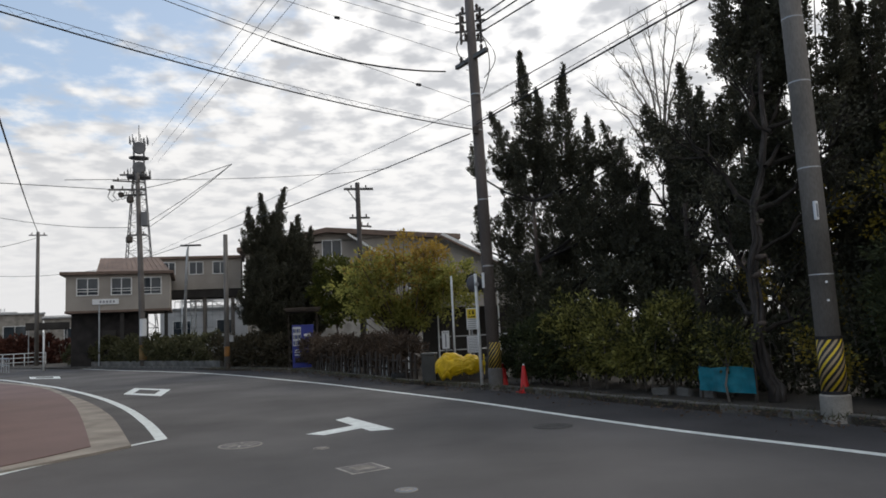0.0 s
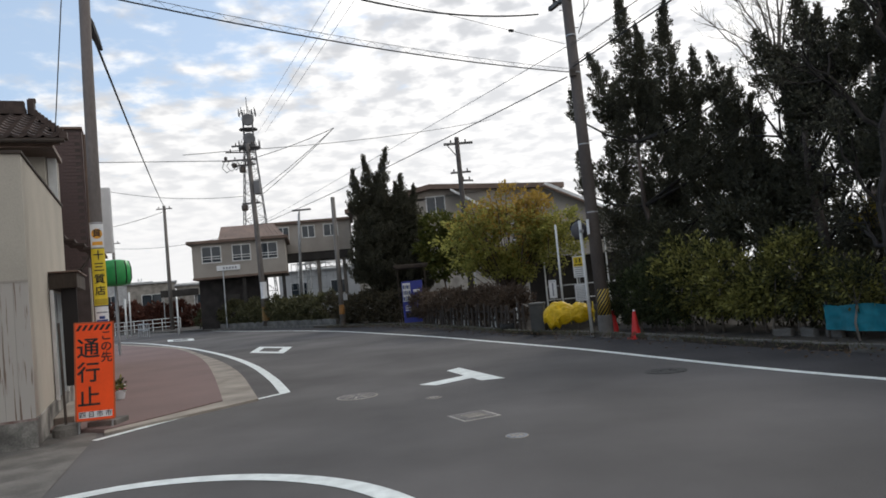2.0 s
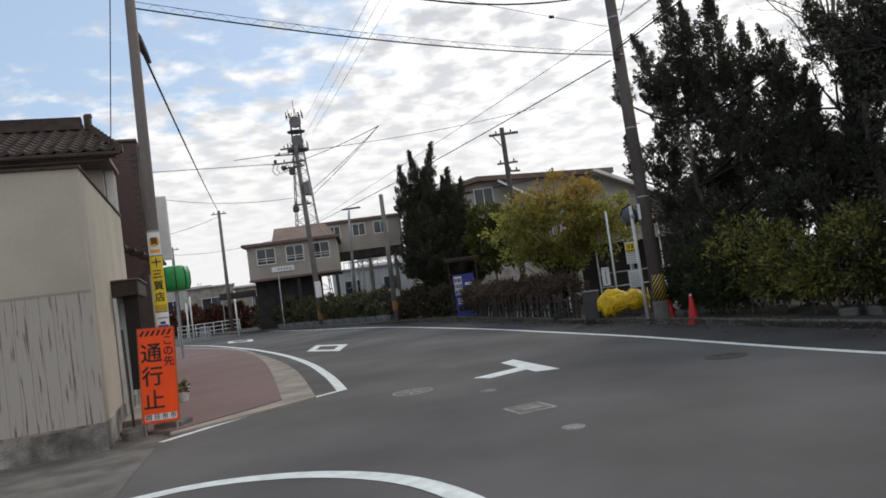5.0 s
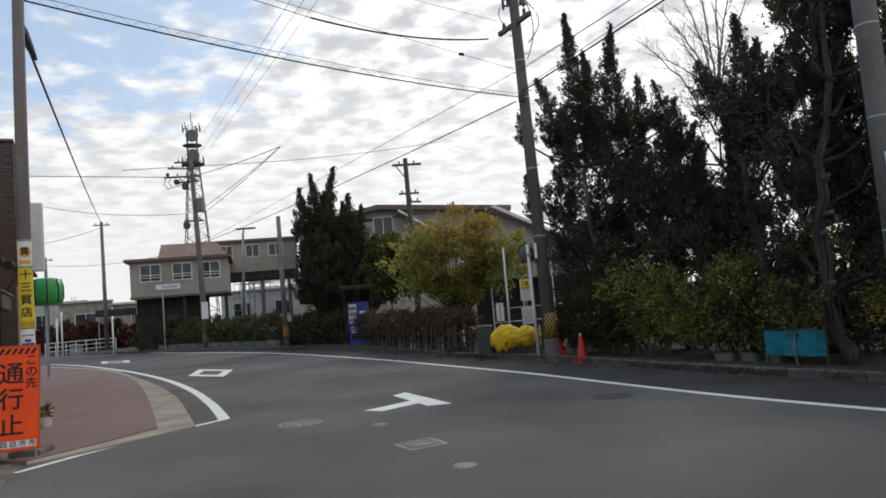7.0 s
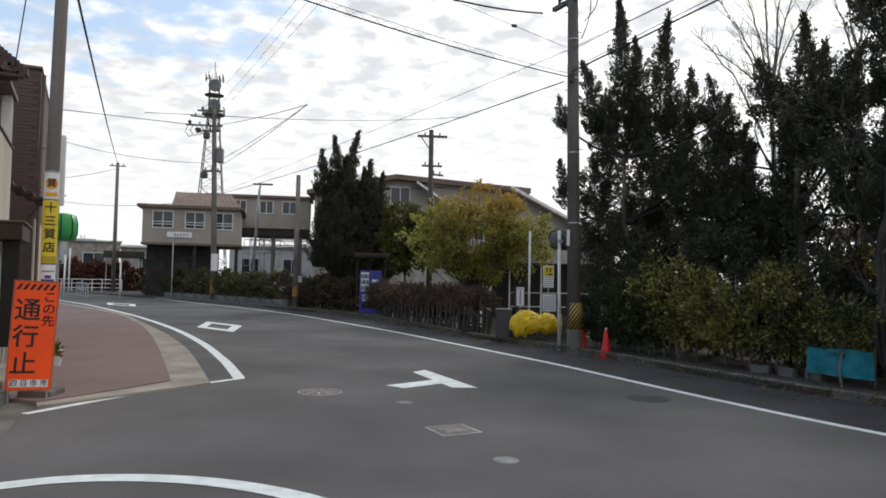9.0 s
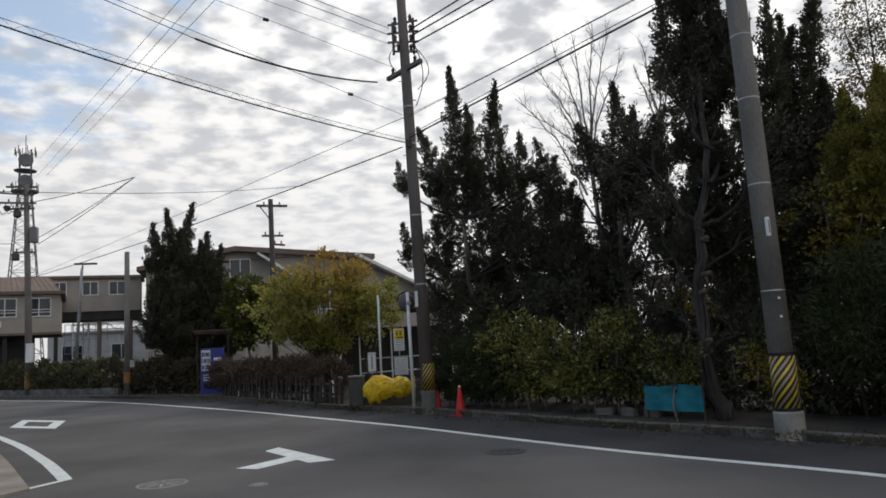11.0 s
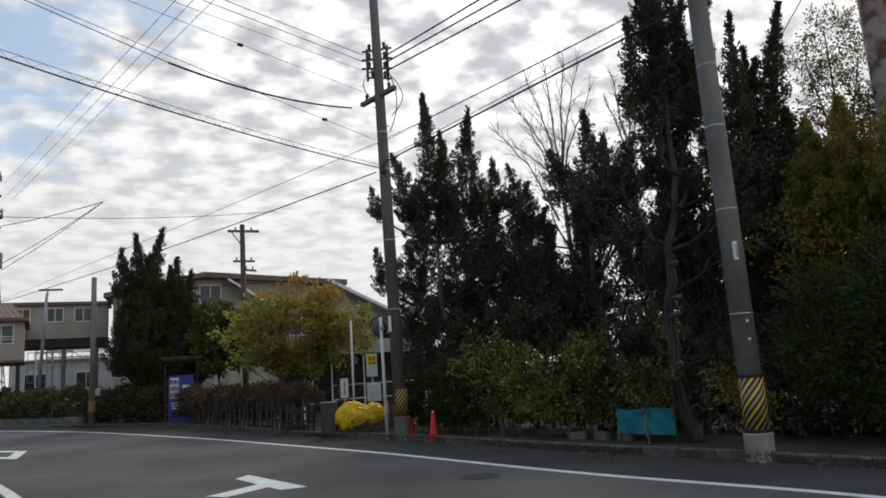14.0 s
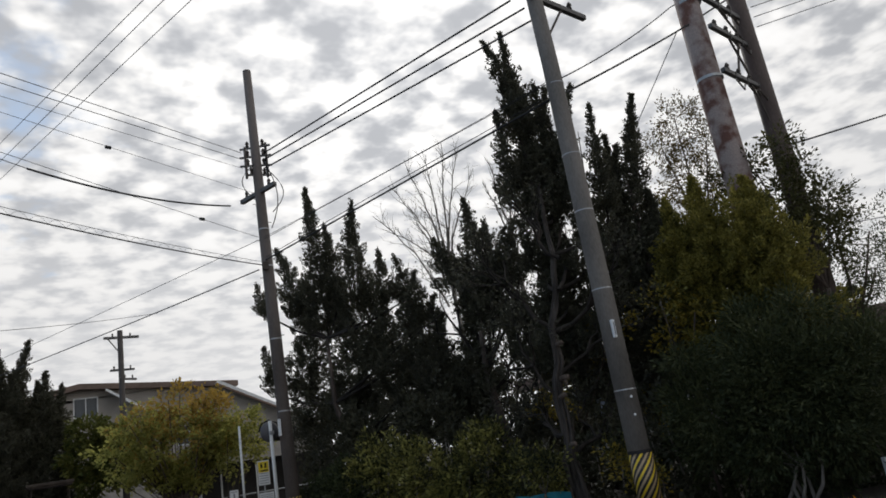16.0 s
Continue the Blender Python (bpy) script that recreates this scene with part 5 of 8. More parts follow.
def hedge(name, label, line, width, z0, z1, material, seed, density=150, leaf=(0.075, 0.045), each=16, top_jitter=0.18, stem_step=0.45, origin=None):
    """A row of shrubs grown into a hedge, with stems showing at its foot."""
    rng = np.random.default_rng(seed)
    pts = smooth_line(line, 0.25)
    o = pts[0].copy()
    o.z = 0.1
    t = thing(name, label, "hedge", tuple(o))
    arr = np.array([[p.x, p.y] for p in pts])
    seg = np.r_[0, np.cumsum(np.linalg.norm(np.diff(arr, axis=0), axis=1))]
    total = seg[-1]
    n = int(total * density)
    u = rng.uniform(0, total, n)
    px, py = np.interp(u, seg, arr[:, 0]), np.interp(u, seg, arr[:, 1])
    k = np.clip(np.searchsorted(seg, u), 1, len(arr) - 1)
    tang = arr[k] - arr[k - 1]
    tang /= np.linalg.norm(tang, axis=1)[:, None]
    nor = np.stack([tang[:, 1], -tang[:, 0]], 1)
    ang = rng.uniform(0, 2 * np.pi, n)
    rad = rng.uniform(0.3, 1, n) ** 0.4
    bulge = 1 + top_jitter * np.sin(u * 2.1 + seed) + top_jitter * 0.7 * np.sin(u * 4.7 + 2 * seed)
    hz = (z1 - z0) / 2
    ox = np.cos(ang) * rad * width / 2 * (0.85 + 0.15 * bulge)
    oz = (np.sin(ang) * rad * hz + hz) * bulge + z0
    c = np.stack([px + nor[:, 0] * ox - o.x, py + nor[:, 1] * ox - o.y, oz - 0.1], 1)
    ax = np.stack([nor[:, 0] * np.cos(ang), nor[:, 1] * np.cos(ang), np.sin(ang) + 0.3], 1) + rng.normal(0, 0.35, (n, 3))
    ax /= np.linalg.norm(ax, axis=1)[:, None]
    p, d = tufts(c, ax, each, np.full(n, 0.13), rng)
    p[:, 2] = np.maximum(p[:, 2], 0.02)
    leaves_mesh("foliage", p, d, *leaf, material, t, rng=rng)
    s = 0.2
    while s < total:
        x, y = np.interp(s, seg, arr[:, 0]) - o.x, np.interp(s, seg, arr[:, 1]) - o.y
        jx, jy = rng.uniform(-0.12, 0.12, 2)
        part("stem", tube([(x + jx, y + jy, 0), (x + jx * 0.3, y + jy * 0.3, z0 * 0.8), (x + rng.uniform(-.2, .2), y + rng.uniform(-.2, .2), z1 * 0.75)], [0.028, 0.022, 0.01], 6), BARKGREY, t, smooth=True)
        s += stem_step * rng.uniform(0.7, 1.4)
    return t


# junipers behind the hedge
conifer("juniper_tree", "dark many-pointed juniper towering behind the hedge",
        [((4.79, 21.24, 6.1), (4.55, 21.79, 7.26), 0.2), ((4.81, 21.21, 3.8), (4.6, 21.68, 5.3), 0.24), ((5.37, 19.91, 5.8), (4.99, 20.78, 8.14), 0.42),
         ((5.79, 18.94, 4.9), (5.65, 19.27, 9.58), 0.58), ((5.94, 18.57, 5.5), (5.9, 18.67, 8.15), 0.42), ((6.38, 17.5, 5.3), (6.39, 17.48, 8.44), 0.44),
         ((6.65, 16.86, 5.3), (6.66, 16.83, 6.79), 0.22), ((6.87, 16.34, 5.2), (6.88, 16.33, 6.44), 0.23), ((7.13, 15.77, 4.6), (7.1, 15.8, 5.86), 0.27), ((7.3, 15.57, 4.2), (7.4, 15.47, 5.18), 0.2),
         ((5.26, 20.17, 3.6), (5.33, 20.01, 6.6), 0.6), ((6.02, 18.37, 2.9), (6.04, 18.34, 6.5), 0.72), ((6.71, 16.73, 3.0), (6.69, 16.77, 5.7), 0.66), ((6.43, 17.39, 3.8), (6.39, 17.48, 6.2), 0.58), ((7.2, 15.7, 2.9), (7.15, 15.75, 5.1), 0.5), ((7.5, 15.35, 2.4), (7.48, 15.35, 4.7), 0.55), ((6.95, 16.2, 3.2), (6.95, 16.2, 5.6), 0.55)],
        [(5.78, 17.85, 0.1), (5.66, 17.9, 1.2), (5.7, 17.95, 2.0), (5.46, 18.0, 3.1), (5.5, 18.2, 4.8)], JUNIPER, 11, fill=0.75,
        boughs=[((7.5, 15.2, 2.6), (0.5, 0.6, 0.9), 40), ((5.4, 19.8, 3.0), (0.7, 0.9, 1.0), 40), ((6.2, 18.0, 2.7), (0.8, 1.0, 0.9), 50), ((6.9, 16.4, 2.7), (0.6, 0.9, 1.0), 44), ((5.9, 18.8, 1.7), (0.9, 1.5, 0.6), 36)])
conifer("juniper_tree", "dark broad-headed juniper behind the hedge",
        [((7.98, 14.81, 4.7), (8.15, 14.6, 7.38), 0.5), ((7.78, 15.05, 5.2), (7.54, 15.3, 6.55), 0.33), ((8.3, 14.29, 4.9), (8.35, 14.2, 6.62), 0.4), ((8.5, 13.88, 4.8), (8.6, 13.7, 6.29), 0.34), ((8.64, 13.6, 4.9), (8.72, 13.45, 6.36), 0.24),
         ((8.21, 14.47, 4.2), (7.83, 14.98, 5.9), 0.45), ((7.95, 14.85, 2.4), (7.9, 14.9, 4.6), 0.5)],
        [(8.15, 14.1, 0.1), (7.98, 14.17, 1.4), (7.82, 14.27, 3.1), (8.0, 14.5, 5.5)], JUNIPER, 12, fill=0.7,
        boughs=[((8.2, 14.5, 4.6), (0.5, 0.8, 0.7), 40), ((7.9, 14.9, 2.9), (0.6, 0.8, 1.0), 44), ((8.4, 13.9, 1.9), (0.6, 0.9, 0.5), 22)],
        twigs=[((7.95, 14.2, 1.6), (0.5, -0.5, 0.9)), ((7.85, 14.25, 2.6), (0.6, -0.4, 0.8)), ((7.82, 14.3, 3.1), (0.3, -0.3, 1.0)), ((7.85, 14.3, 3.4), (-0.4, 0.5, 0.8)),
               ((8.63, 13.76, 0.4), (0.0, 0.0, 1.0)), ((8.63, 13.76, 1.6), (0.1, -0.1, 1.0)), ((8.63, 13.76, 2.6), (0.3, -0.3, 0.8)), ((8.6, 13.8, 3.0), (-0.3, 0.3, 0.9))])
conifer("juniper_tree", "tall dark juniper with a twisted bare trunk beside the kerb",
        [((7.72, 11.22, 7.2), (7.4, 11.44, 9.64), 0.21), ((7.88, 11.1, 7.3), (7.74, 11.2, 9.75), 0.23), ((7.49, 11.38, 5.8), (7.41, 11.44, 8.02), 0.2), ((7.66, 11.26, 4.5), (7.9, 11.08, 8.3), 0.33),
         ((8.04, 10.98, 5.7), (8.09, 10.93, 8.44), 0.2), ((8.1, 10.93, 5.4), (8.26, 10.8, 8.29), 0.24), ((8.49, 10.6, 4.6), (8.66, 10.46, 8.2), 0.26), ((8.75, 10.38, 5.2), (8.85, 10.28, 7.67), 0.18),
         ((7.64, 11.27, 3.4), (7.78, 11.17, 5.65), 0.28), ((8.06, 10.96, 4.0), (8.16, 10.88, 5.95), 0.26), ((7.85, 11.12, 6.0), (7.8, 11.15, 8.2), 0.28)],
        [(7.04, 10.3, 0.1), (6.98, 10.42, 0.5), (6.88, 10.46, 1.1), (6.95, 10.45, 1.6), (6.90, 10.45, 2.1), (7.02, 10.4, 2.7), (7.0, 10.39, 3.3), (7.2, 10.35, 3.9), (7.42, 10.5, 4.6), (7.6, 10.8, 5.3), (7.8, 11.1, 6.6)], JUNIPER, 13,
        twigs=[((6.92, 10.45, 2.1), (-0.3, 0.3, 0.8)), ((7.0, 10.4, 2.5), (0.8, -0.5, 0.5)), ((7.0, 10.39, 3.2), (0.7, -0.6, 0.4)), ((7.0, 10.39, 3.3), (-0.3, 0.6, 0.8)), ((7.2, 10.25, 3.9), (0.7, 0.5, 0.6)),
               ((6.9, 10.45, 1.5), (0.2, 0.9, 0.25)), ((7.4, 10.3, 4.5), (-0.3, 0.6, 0.8)), ((7.0, 10.42, 1.2), (0.9, 0.1, 0.3))], gnarled=True,
        boughs=[((7.85, 12.8, 3.5), (0.45, 0.6, 1.0), 26), ((8.1, 10.8, 3.9), (0.5, 0.8, 1.2), 34), ((7.7, 11.3, 3.2), (0.4, 0.5, 1.0), 22), ((8.5, 11.6, 3.0), (0.5, 0.7, 1.2), 44), ((8.3, 12.4, 3.4), (0.4, 0.6, 0.9), 30)])
conifer("juniper_tree", "dark pointed juniper in a dense row",
        [((9.45, 10.4, 4.3), (9.81, 10.05, 7.88), 0.36), ((9.24, 10.61, 3.7), (9.44, 10.41, 6.92), 0.36), ((8.98, 10.85, 3.5), (9.3, 10.55, 7.19), 0.3), ((9.55, 10.2, 2.4), (9.6, 10.1, 5.8), 0.6), ((9.15, 10.6, 2.2), (9.2, 10.55, 5.2), 0.5)],
        [(9.4, 10.3, 0.1), (9.4, 10.3, 3.0), (9.4, 10.3, 6.0)], JUNIPER, 14,
        boughs=[((9.3, 10.5, 2.6), (0.5, 0.9, 1.3), 50)])
conifer("golden_juniper", "round olive-green juniper in front of the rusty mast",
        [((9.5, 8.9, 3.0), (9.5, 8.9, 5.5), 0.7), ((9.8, 8.1, 3.0), (9.8, 8.1, 5.2), 0.7), ((9.3, 9.3, 3.0), (9.25, 9.4, 5.3), 0.55)],
        [(9.6, 8.6, 0.1), (9.6, 8.6, 2.0), (9.6, 8.6, 4.0)], YEWGOLD, 15,
        boughs=[((9.55, 8.7, 3.9), (0.65, 1.1, 1.1), 60), ((9.7, 8.3, 2.6), (0.7, 1.3, 0.9), 46)])
conifer("juniper_tree", "dark many-pointed juniper beside the vending machine",
        [((-3.85, 34.05, 5.3), (-3.95, 34.04, 7.57), 0.34), ((-3.06, 34.14, 4.8), (-3.4, 34.1, 8.3), 0.5), ((-2.5, 34.18, 4.6), (-2.23, 34.21, 8.62), 0.5), ((-1.76, 34.24, 4.4), (-1.67, 34.24, 7.21), 0.5), ((-1.3, 34.26, 4.0), (-1.07, 34.27, 6.63), 0.36),
         ((-3.8, 34.03, 2.0), (-3.51, 34.09, 6.7), 0.72), ((-2.9, 34.13, 1.6), (-2.52, 34.19, 6.9), 0.9), ((-1.95, 34.22, 1.5), (-1.6, 34.25, 6.1), 0.75), ((-1.2, 34.3, 1.4), (-1.0, 34.3, 5.0), 0.6), ((-2.75, 34.3, 3.2), (-2.75, 34.3, 7.4), 0.85), ((-2.0, 34.3, 3.0), (-1.95, 34.3, 6.9), 0.8)],
        [(-2.3, 34.6, 0.1), (-2.3, 34.6, 2.0), (-2.2, 34.6, 4.5)], JUNIPER, 16, size=1.45, fill=1.1,
        boughs=[((-2.4, 34.5, 1.8), (1.5, 0.8, 1.0), 46)])

# broadleaf trees
MAPLE_CLUMPS = []
mrng = random.Random(77)
for lx, lz, reach in ((-1.35, 2.3, 0.6), (-1.5, 2.9, 0.8), (-0.9, 3.7, 0.8), (0.05, 3.95, 0.8), (0.85, 3.75, 0.75), (1.3, 3.2, 0.75), (1.25, 2.5, 0.6), (0.4, 3.0, 0.9), (-0.5, 2.5, 0.95), (0.45, 2.05, 0.6), (-0.25, 1.95, 0.55)):
    for k in range(10):
        v = Vector((mrng.gauss(0, 1), mrng.gauss(0, 1), mrng.gauss(0, 1))).normalized() * mrng.uniform(0.25, 1.0) ** 0.5 * reach
        MAPLE_CLUMPS.append(((lx + v.x, v.y * 1.3, lz + v.z), (0.24 + 0.26 * mrng.random(), 0.36, 0.14 + 0.16 * mrng.random()), 12))
broad_tree("maple_tree", "bushy maple turning orange and brown behind the low fence", (2.4, 25.4, 0.1), 0.9, MAPLE_CLUMPS,
           MAPLEGREEN, 21, leaf=(0.12, 0.085), each=13, stems=6, second=MAPLE, second_share=0.5, trunk_r=0.045)
broad_tree("maple_tree", "pale green young maple with thin airy leaves", (4.1, 24.3, 0.1), 1.0,
           [((0.2, 0, 3.3), (0.7, 0.5, 0.5), 44), ((-0.3, 0, 2.8), (0.7, 0.5, 0.5), 48), ((0.55, 0, 2.7), (0.55, 0.5, 0.5), 36), ((0.1, 0, 2.1), (0.7, 0.5, 0.5), 36)],
           MAPLEGREEN, 22, leaf=(0.11, 0.07), each=16, stems=2, trunk_r=0.035)
broad_tree("small_tree", "small green tree with yellowing leaves beside the junipers", (0.2, 33.0, 0.1), 1.6,
           [((-0.3, 0, 4.2), (0.8, 0.7, 0.7), 90), ((0.5, 0, 3.8), (0.8, 0.7, 0.7), 90), ((-0.6, 0, 3.2), (0.8, 0.7, 0.6), 90), ((0.4, 0, 2.9), (0.9, 0.7, 0.6), 90), ((-0.1, 0, 2.3), (0.9, 0.7, 0.5), 70)],
           leaf_mat("olive_leaf", (0.035, 0.06, 0.015), (0.13, 0.13, 0.03), 0.3), 23, leaf=(0.16, 0.10), each=22, trunk_r=0.07)
broad_tree("airy_tree", "thin-leaved tree rising behind the junipers", (12.2, 11.3, 0.1), 5.0,
           [((0, 0, 8.0), (0.5, 0.6, 0.5), 40), ((0.25, -0.5, 7.2), (0.5, 0.6, 0.5), 44), ((-0.2, 0.4, 7.4), (0.5, 0.5, 0.5), 40), ((0.1, 0, 6.4), (0.7, 0.8, 0.6), 60), ((0.2, -0.5, 5.5), (0.8, 0.9, 0.6), 60), ((-0.4, 0.4, 5.6), (0.7, 0.7, 0.8), 60), ((-0.5, 0.3, 4.6), (0.7, 0.8, 0.7), 60)],
           leaf_mat("bronze_leaf", (0.05, 0.05, 0.02), (0.18, 0.13, 0.05), 0.4), 24, leaf=(0.065, 0.033), each=32, trunk_r=0.06)
broad_tree("airy_tree", "loose leafy tree between the mast and the platform", (13.0, 8.95, 0.1), 2.6,
           [((0.1, 0, 5.0), (0.5, 0.5, 0.5), 36), ((-0.5, 0.3, 4.3), (0.6, 0.6, 0.6), 60), ((0.3, -0.5, 4.2), (0.6, 0.6, 0.6), 56), ((0.3, -0.4, 3.5), (0.6, 0.6, 0.5), 60), ((-0.2, 0.2, 3.4), (0.8, 0.8, 0.6), 80), ((0.3, -0.5, 2.8), (0.8, 0.9, 0.5), 90), ((0.0, 0.2, 2.0), (1.0, 1.0, 0.7), 130), ((0.3, -0.3, 2.1), (0.7, 0.7, 0.7), 110), ((-0.2, 0.3, 1.2), (1.0, 1.0, 0.7), 110)],
           leaf_mat("grey_green_leaf", (0.022, 0.032, 0.015), (0.095, 0.105, 0.045), 0.4), 25, leaf=(0.055, 0.026), each=26, trunk_r=0.07)
broad_tree("airy_tree", "olive-leaved tree growing round the feet of the masts", (11.9, 8.9, 0.1), 3.2,
           [((0.15, -0.1, 6.1), (0.22, 0.25, 0.4), 26), ((0.25, -0.2, 5.5), (0.3, 0.35, 0.4), 36), ((0.4, -0.45, 4.7), (0.45, 0.4, 0.5), 60), ((-0.2, 0.4, 5.9), (0.3, 0.3, 0.3), 30), ((-0.5, 0.9, 5.8), (0.4, 0.4, 0.4), 40), ((0.0, 0.1, 5.0), (0.6, 0.6, 0.6), 80), ((0.1, -0.1, 4.2), (0.8, 0.8, 0.6), 110)],
           leaf_mat("olive_green_leaf", (0.03, 0.036, 0.015), (0.10, 0.095, 0.035), 0.35), 28, leaf=(0.09, 0.045), each=16, trunk_r=0.06)
broad_tree("yellow_shrub", "shrub with bright yellow-green leaves in the gap between trunks", (8.6, 12.4, 0.1), 1.0,
           [((0, 0, 2.2), (0.4, 0.5, 0.3), 26), ((-0.2, 0.8, 2.0), (0.4, 0.5, 0.3), 24), ((0.1, -0.9, 2.6), (0.3, 0.5, 0.3), 20), ((0.3, -1.7, 1.5), (0.4, 0.5, 0.4), 34), ((-0.3, -2.0, 3.1), (0.3, 0.35, 0.3), 20)],
           YELLOWLEAF, 26, leaf=(0.08, 0.05), each=14, trunk_r=0.03, category="shrub")
broad_tree("large_shrub", "big dark green shrub spreading over the verge", (8.75, 7.75, 0.1), 0.5,
           [((-0.35, 0.95, 1.4), (0.55, 0.7, 0.8), 280), ((0.0, 0.1, 1.7), (0.6, 0.75, 0.95), 420), ((0.25, -0.4, 1.6), (0.5, 0.6, 0.95), 300), ((0.95, -0.2, 1.2), (0.5, 0.5, 0.9), 230), ((-0.1, 0.4, 0.8), (0.45, 0.9, 0.4), 130), ((0.7, 0.5, 0.5), (0.5, 1.0, 0.4), 130), ((0.35, -0.45, 0.85), (0.4, 0.5, 0.4), 80), ((1.6, 0.3, 1.7), (0.7, 0.6, 0.9), 240), ((2.5, 0.85, 1.5), (0.7, 0.5, 0.9), 240), ((3.2, 1.0, 1.0), (0.6, 0.5, 0.7), 150),
            ((0.75, -0.95, 1.85), (0.4, 0.42, 0.5), 130), ((0.3, 0.25, 2.65), (0.4, 0.4, 0.22), 70), ((0.5, -0.4, 2.6), (0.35, 0.4, 0.25), 60), ((-0.35, 1.2, 2.2), (0.35, 0.4, 0.25), 50)],
           leaf_mat("feathery_leaf", (0.022, 0.034, 0.017), (0.078, 0.086, 0.034), 0.22), 27, leaf=(0.09, 0.023), each=34, stems=6, bark=BARKGREY, trunk_r=0.03, category="shrub")

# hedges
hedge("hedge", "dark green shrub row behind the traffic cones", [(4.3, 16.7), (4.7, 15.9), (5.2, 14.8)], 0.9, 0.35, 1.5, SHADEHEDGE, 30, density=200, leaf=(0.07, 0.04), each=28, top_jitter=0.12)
hedge("hedge", "leafy evergreen hedge along the kerb with bare stems below", [(5.0, 15.3), (5.6, 13.9), (6.2, 12.5), (6.5, 11.8)], 0.95, 0.5, 1.70, HEDGE, 31, density=165, leaf=(0.085, 0.05), each=26, top_jitter=0.32)
hedge("hedge", "low loose shrubs with yellowing leaves beside the turquoise sheet", [(6.6, 11.7), (6.9, 11.1), (7.1, 10.8)], 0.7, 0.5, 1.25, HEDGE, 29, density=120, leaf=(0.075, 0.045), each=22, top_jitter=0.3)
hedge("hedge", "low clipped hedge in front of the station", [(-6.2, 37.8), (-9.0, 41.5), (-13.0, 46.0), (-17.5, 50.5)], 1.3, 0.35, 1.5, leaf_mat("olive_hedge_leaf", (0.035, 0.040, 0.02), (0.12, 0.115, 0.055), 0.3), 32, density=90, leaf=(0.16, 0.09), each=16)
hedge("hedge", "clipped dark hedge beside the lamp pole", [(-1.9, 31.9), (-3.5, 34.0), (-5.8, 37.0)], 1.2, 0.25, 1.4, leaf_mat("dull_hedge_leaf", (0.035, 0.032, 0.022), (0.09, 0.075, 0.045), 0.25), 33, density=110, leaf=(0.14, 0.08), each=16)
hedge("hedge", "dry brown hedge growing over the low picket fence", [(2.35, 21.4), (1.3, 23.9), (-0.1, 27.4), (-0.75, 29.0), (-1.05, 29.8)], 1.0, 0.36, 1.22, BROWNBUSH, 34, density=230, leaf=(0.085, 0.045), each=18, top_jitter=0.14)
hedge("hedge", "red-brown shrubs at the end of the street", [(-21.5, 60), (-25.5, 62.5), (-32, 66), (-42, 72)], 1.6, 0.3, 1.85, leaf_mat("red_brown_leaf", (0.045, 0.02, 0.015), (0.13, 0.052, 0.036), 0.3), 35, density=60, leaf=(0.3, 0.2), each=14, top_jitter=0.3)
# Filler rows, added dark to close bright gaps behind and under the trees.
hedge("hedge", "dark leafy filler added behind the junipers", [(8.2, 21.5), (9.3, 19.0), (10.1, 17.2)], 1.6, 0.2, 2.9, FILLERLEAF, 38, density=75, leaf=(0.17, 0.09), each=18, top_jitter=0.2)
hedge("hedge", "low dark leafy filler added behind the spreading shrub", [(8.5, 10.3), (9.3, 9.1), (10.0, 8.1), (10.7, 7.3)], 0.8, 0.1, 1.0, SHADEHEDGE, 40, density=110, leaf=(0.09, 0.05), each=18, top_jitter=0.15)
hedge("hedge", "dark leafy filler added behind the olive-green juniper", [(11.7, 13.4), (13.0, 11.6), (14.5, 9.8)], 1.6, 0.2, 3.1, FILLERLEAF, 37, density=120, leaf=(0.17, 0.09), each=18, top_jitter=0.2)
hedge("hedge", "dark leafy filler added behind the leafy hedge", [(4.9, 19.2), (6.0, 16.4), (7.1, 13.6)], 1.2, 0.2, 2.5, FILLERLEAF, 36, density=110, leaf=(0.10, 0.05), each=18, top_jitter=0.25)

# More added filler between the trunks, to keep those gaps dark.
hedge("hedge", "low dark leafy filler added between the juniper trunks", [(7.2, 13.4), (7.9, 12.0), (8.2, 10.9)], 1.0, 0.15, 1.25, FILLERLEAF, 40, density=100, leaf=(0.10, 0.05), each=18, top_jitter=0.3)
hedge("hedge", "dark leafy filler added towards the railway between the trunks", [(10.2, 16.9), (10.9, 15.2), (11.6, 13.7)], 1.4, 0.2, 1.9, FILLERLEAF, 43, density=110, leaf=(0.17, 0.09), each=18, top_jitter=0.25)
hedge("hedge", "dark leafy filler added at the foot of the gnarled juniper", [(8.15, 10.7), (8.45, 10.0), (8.6, 9.4)], 1.0, 0.2, 2.0, FILLERLEAF, 39, density=110, leaf=(0.10, 0.05), each=18, top_jitter=0.25)


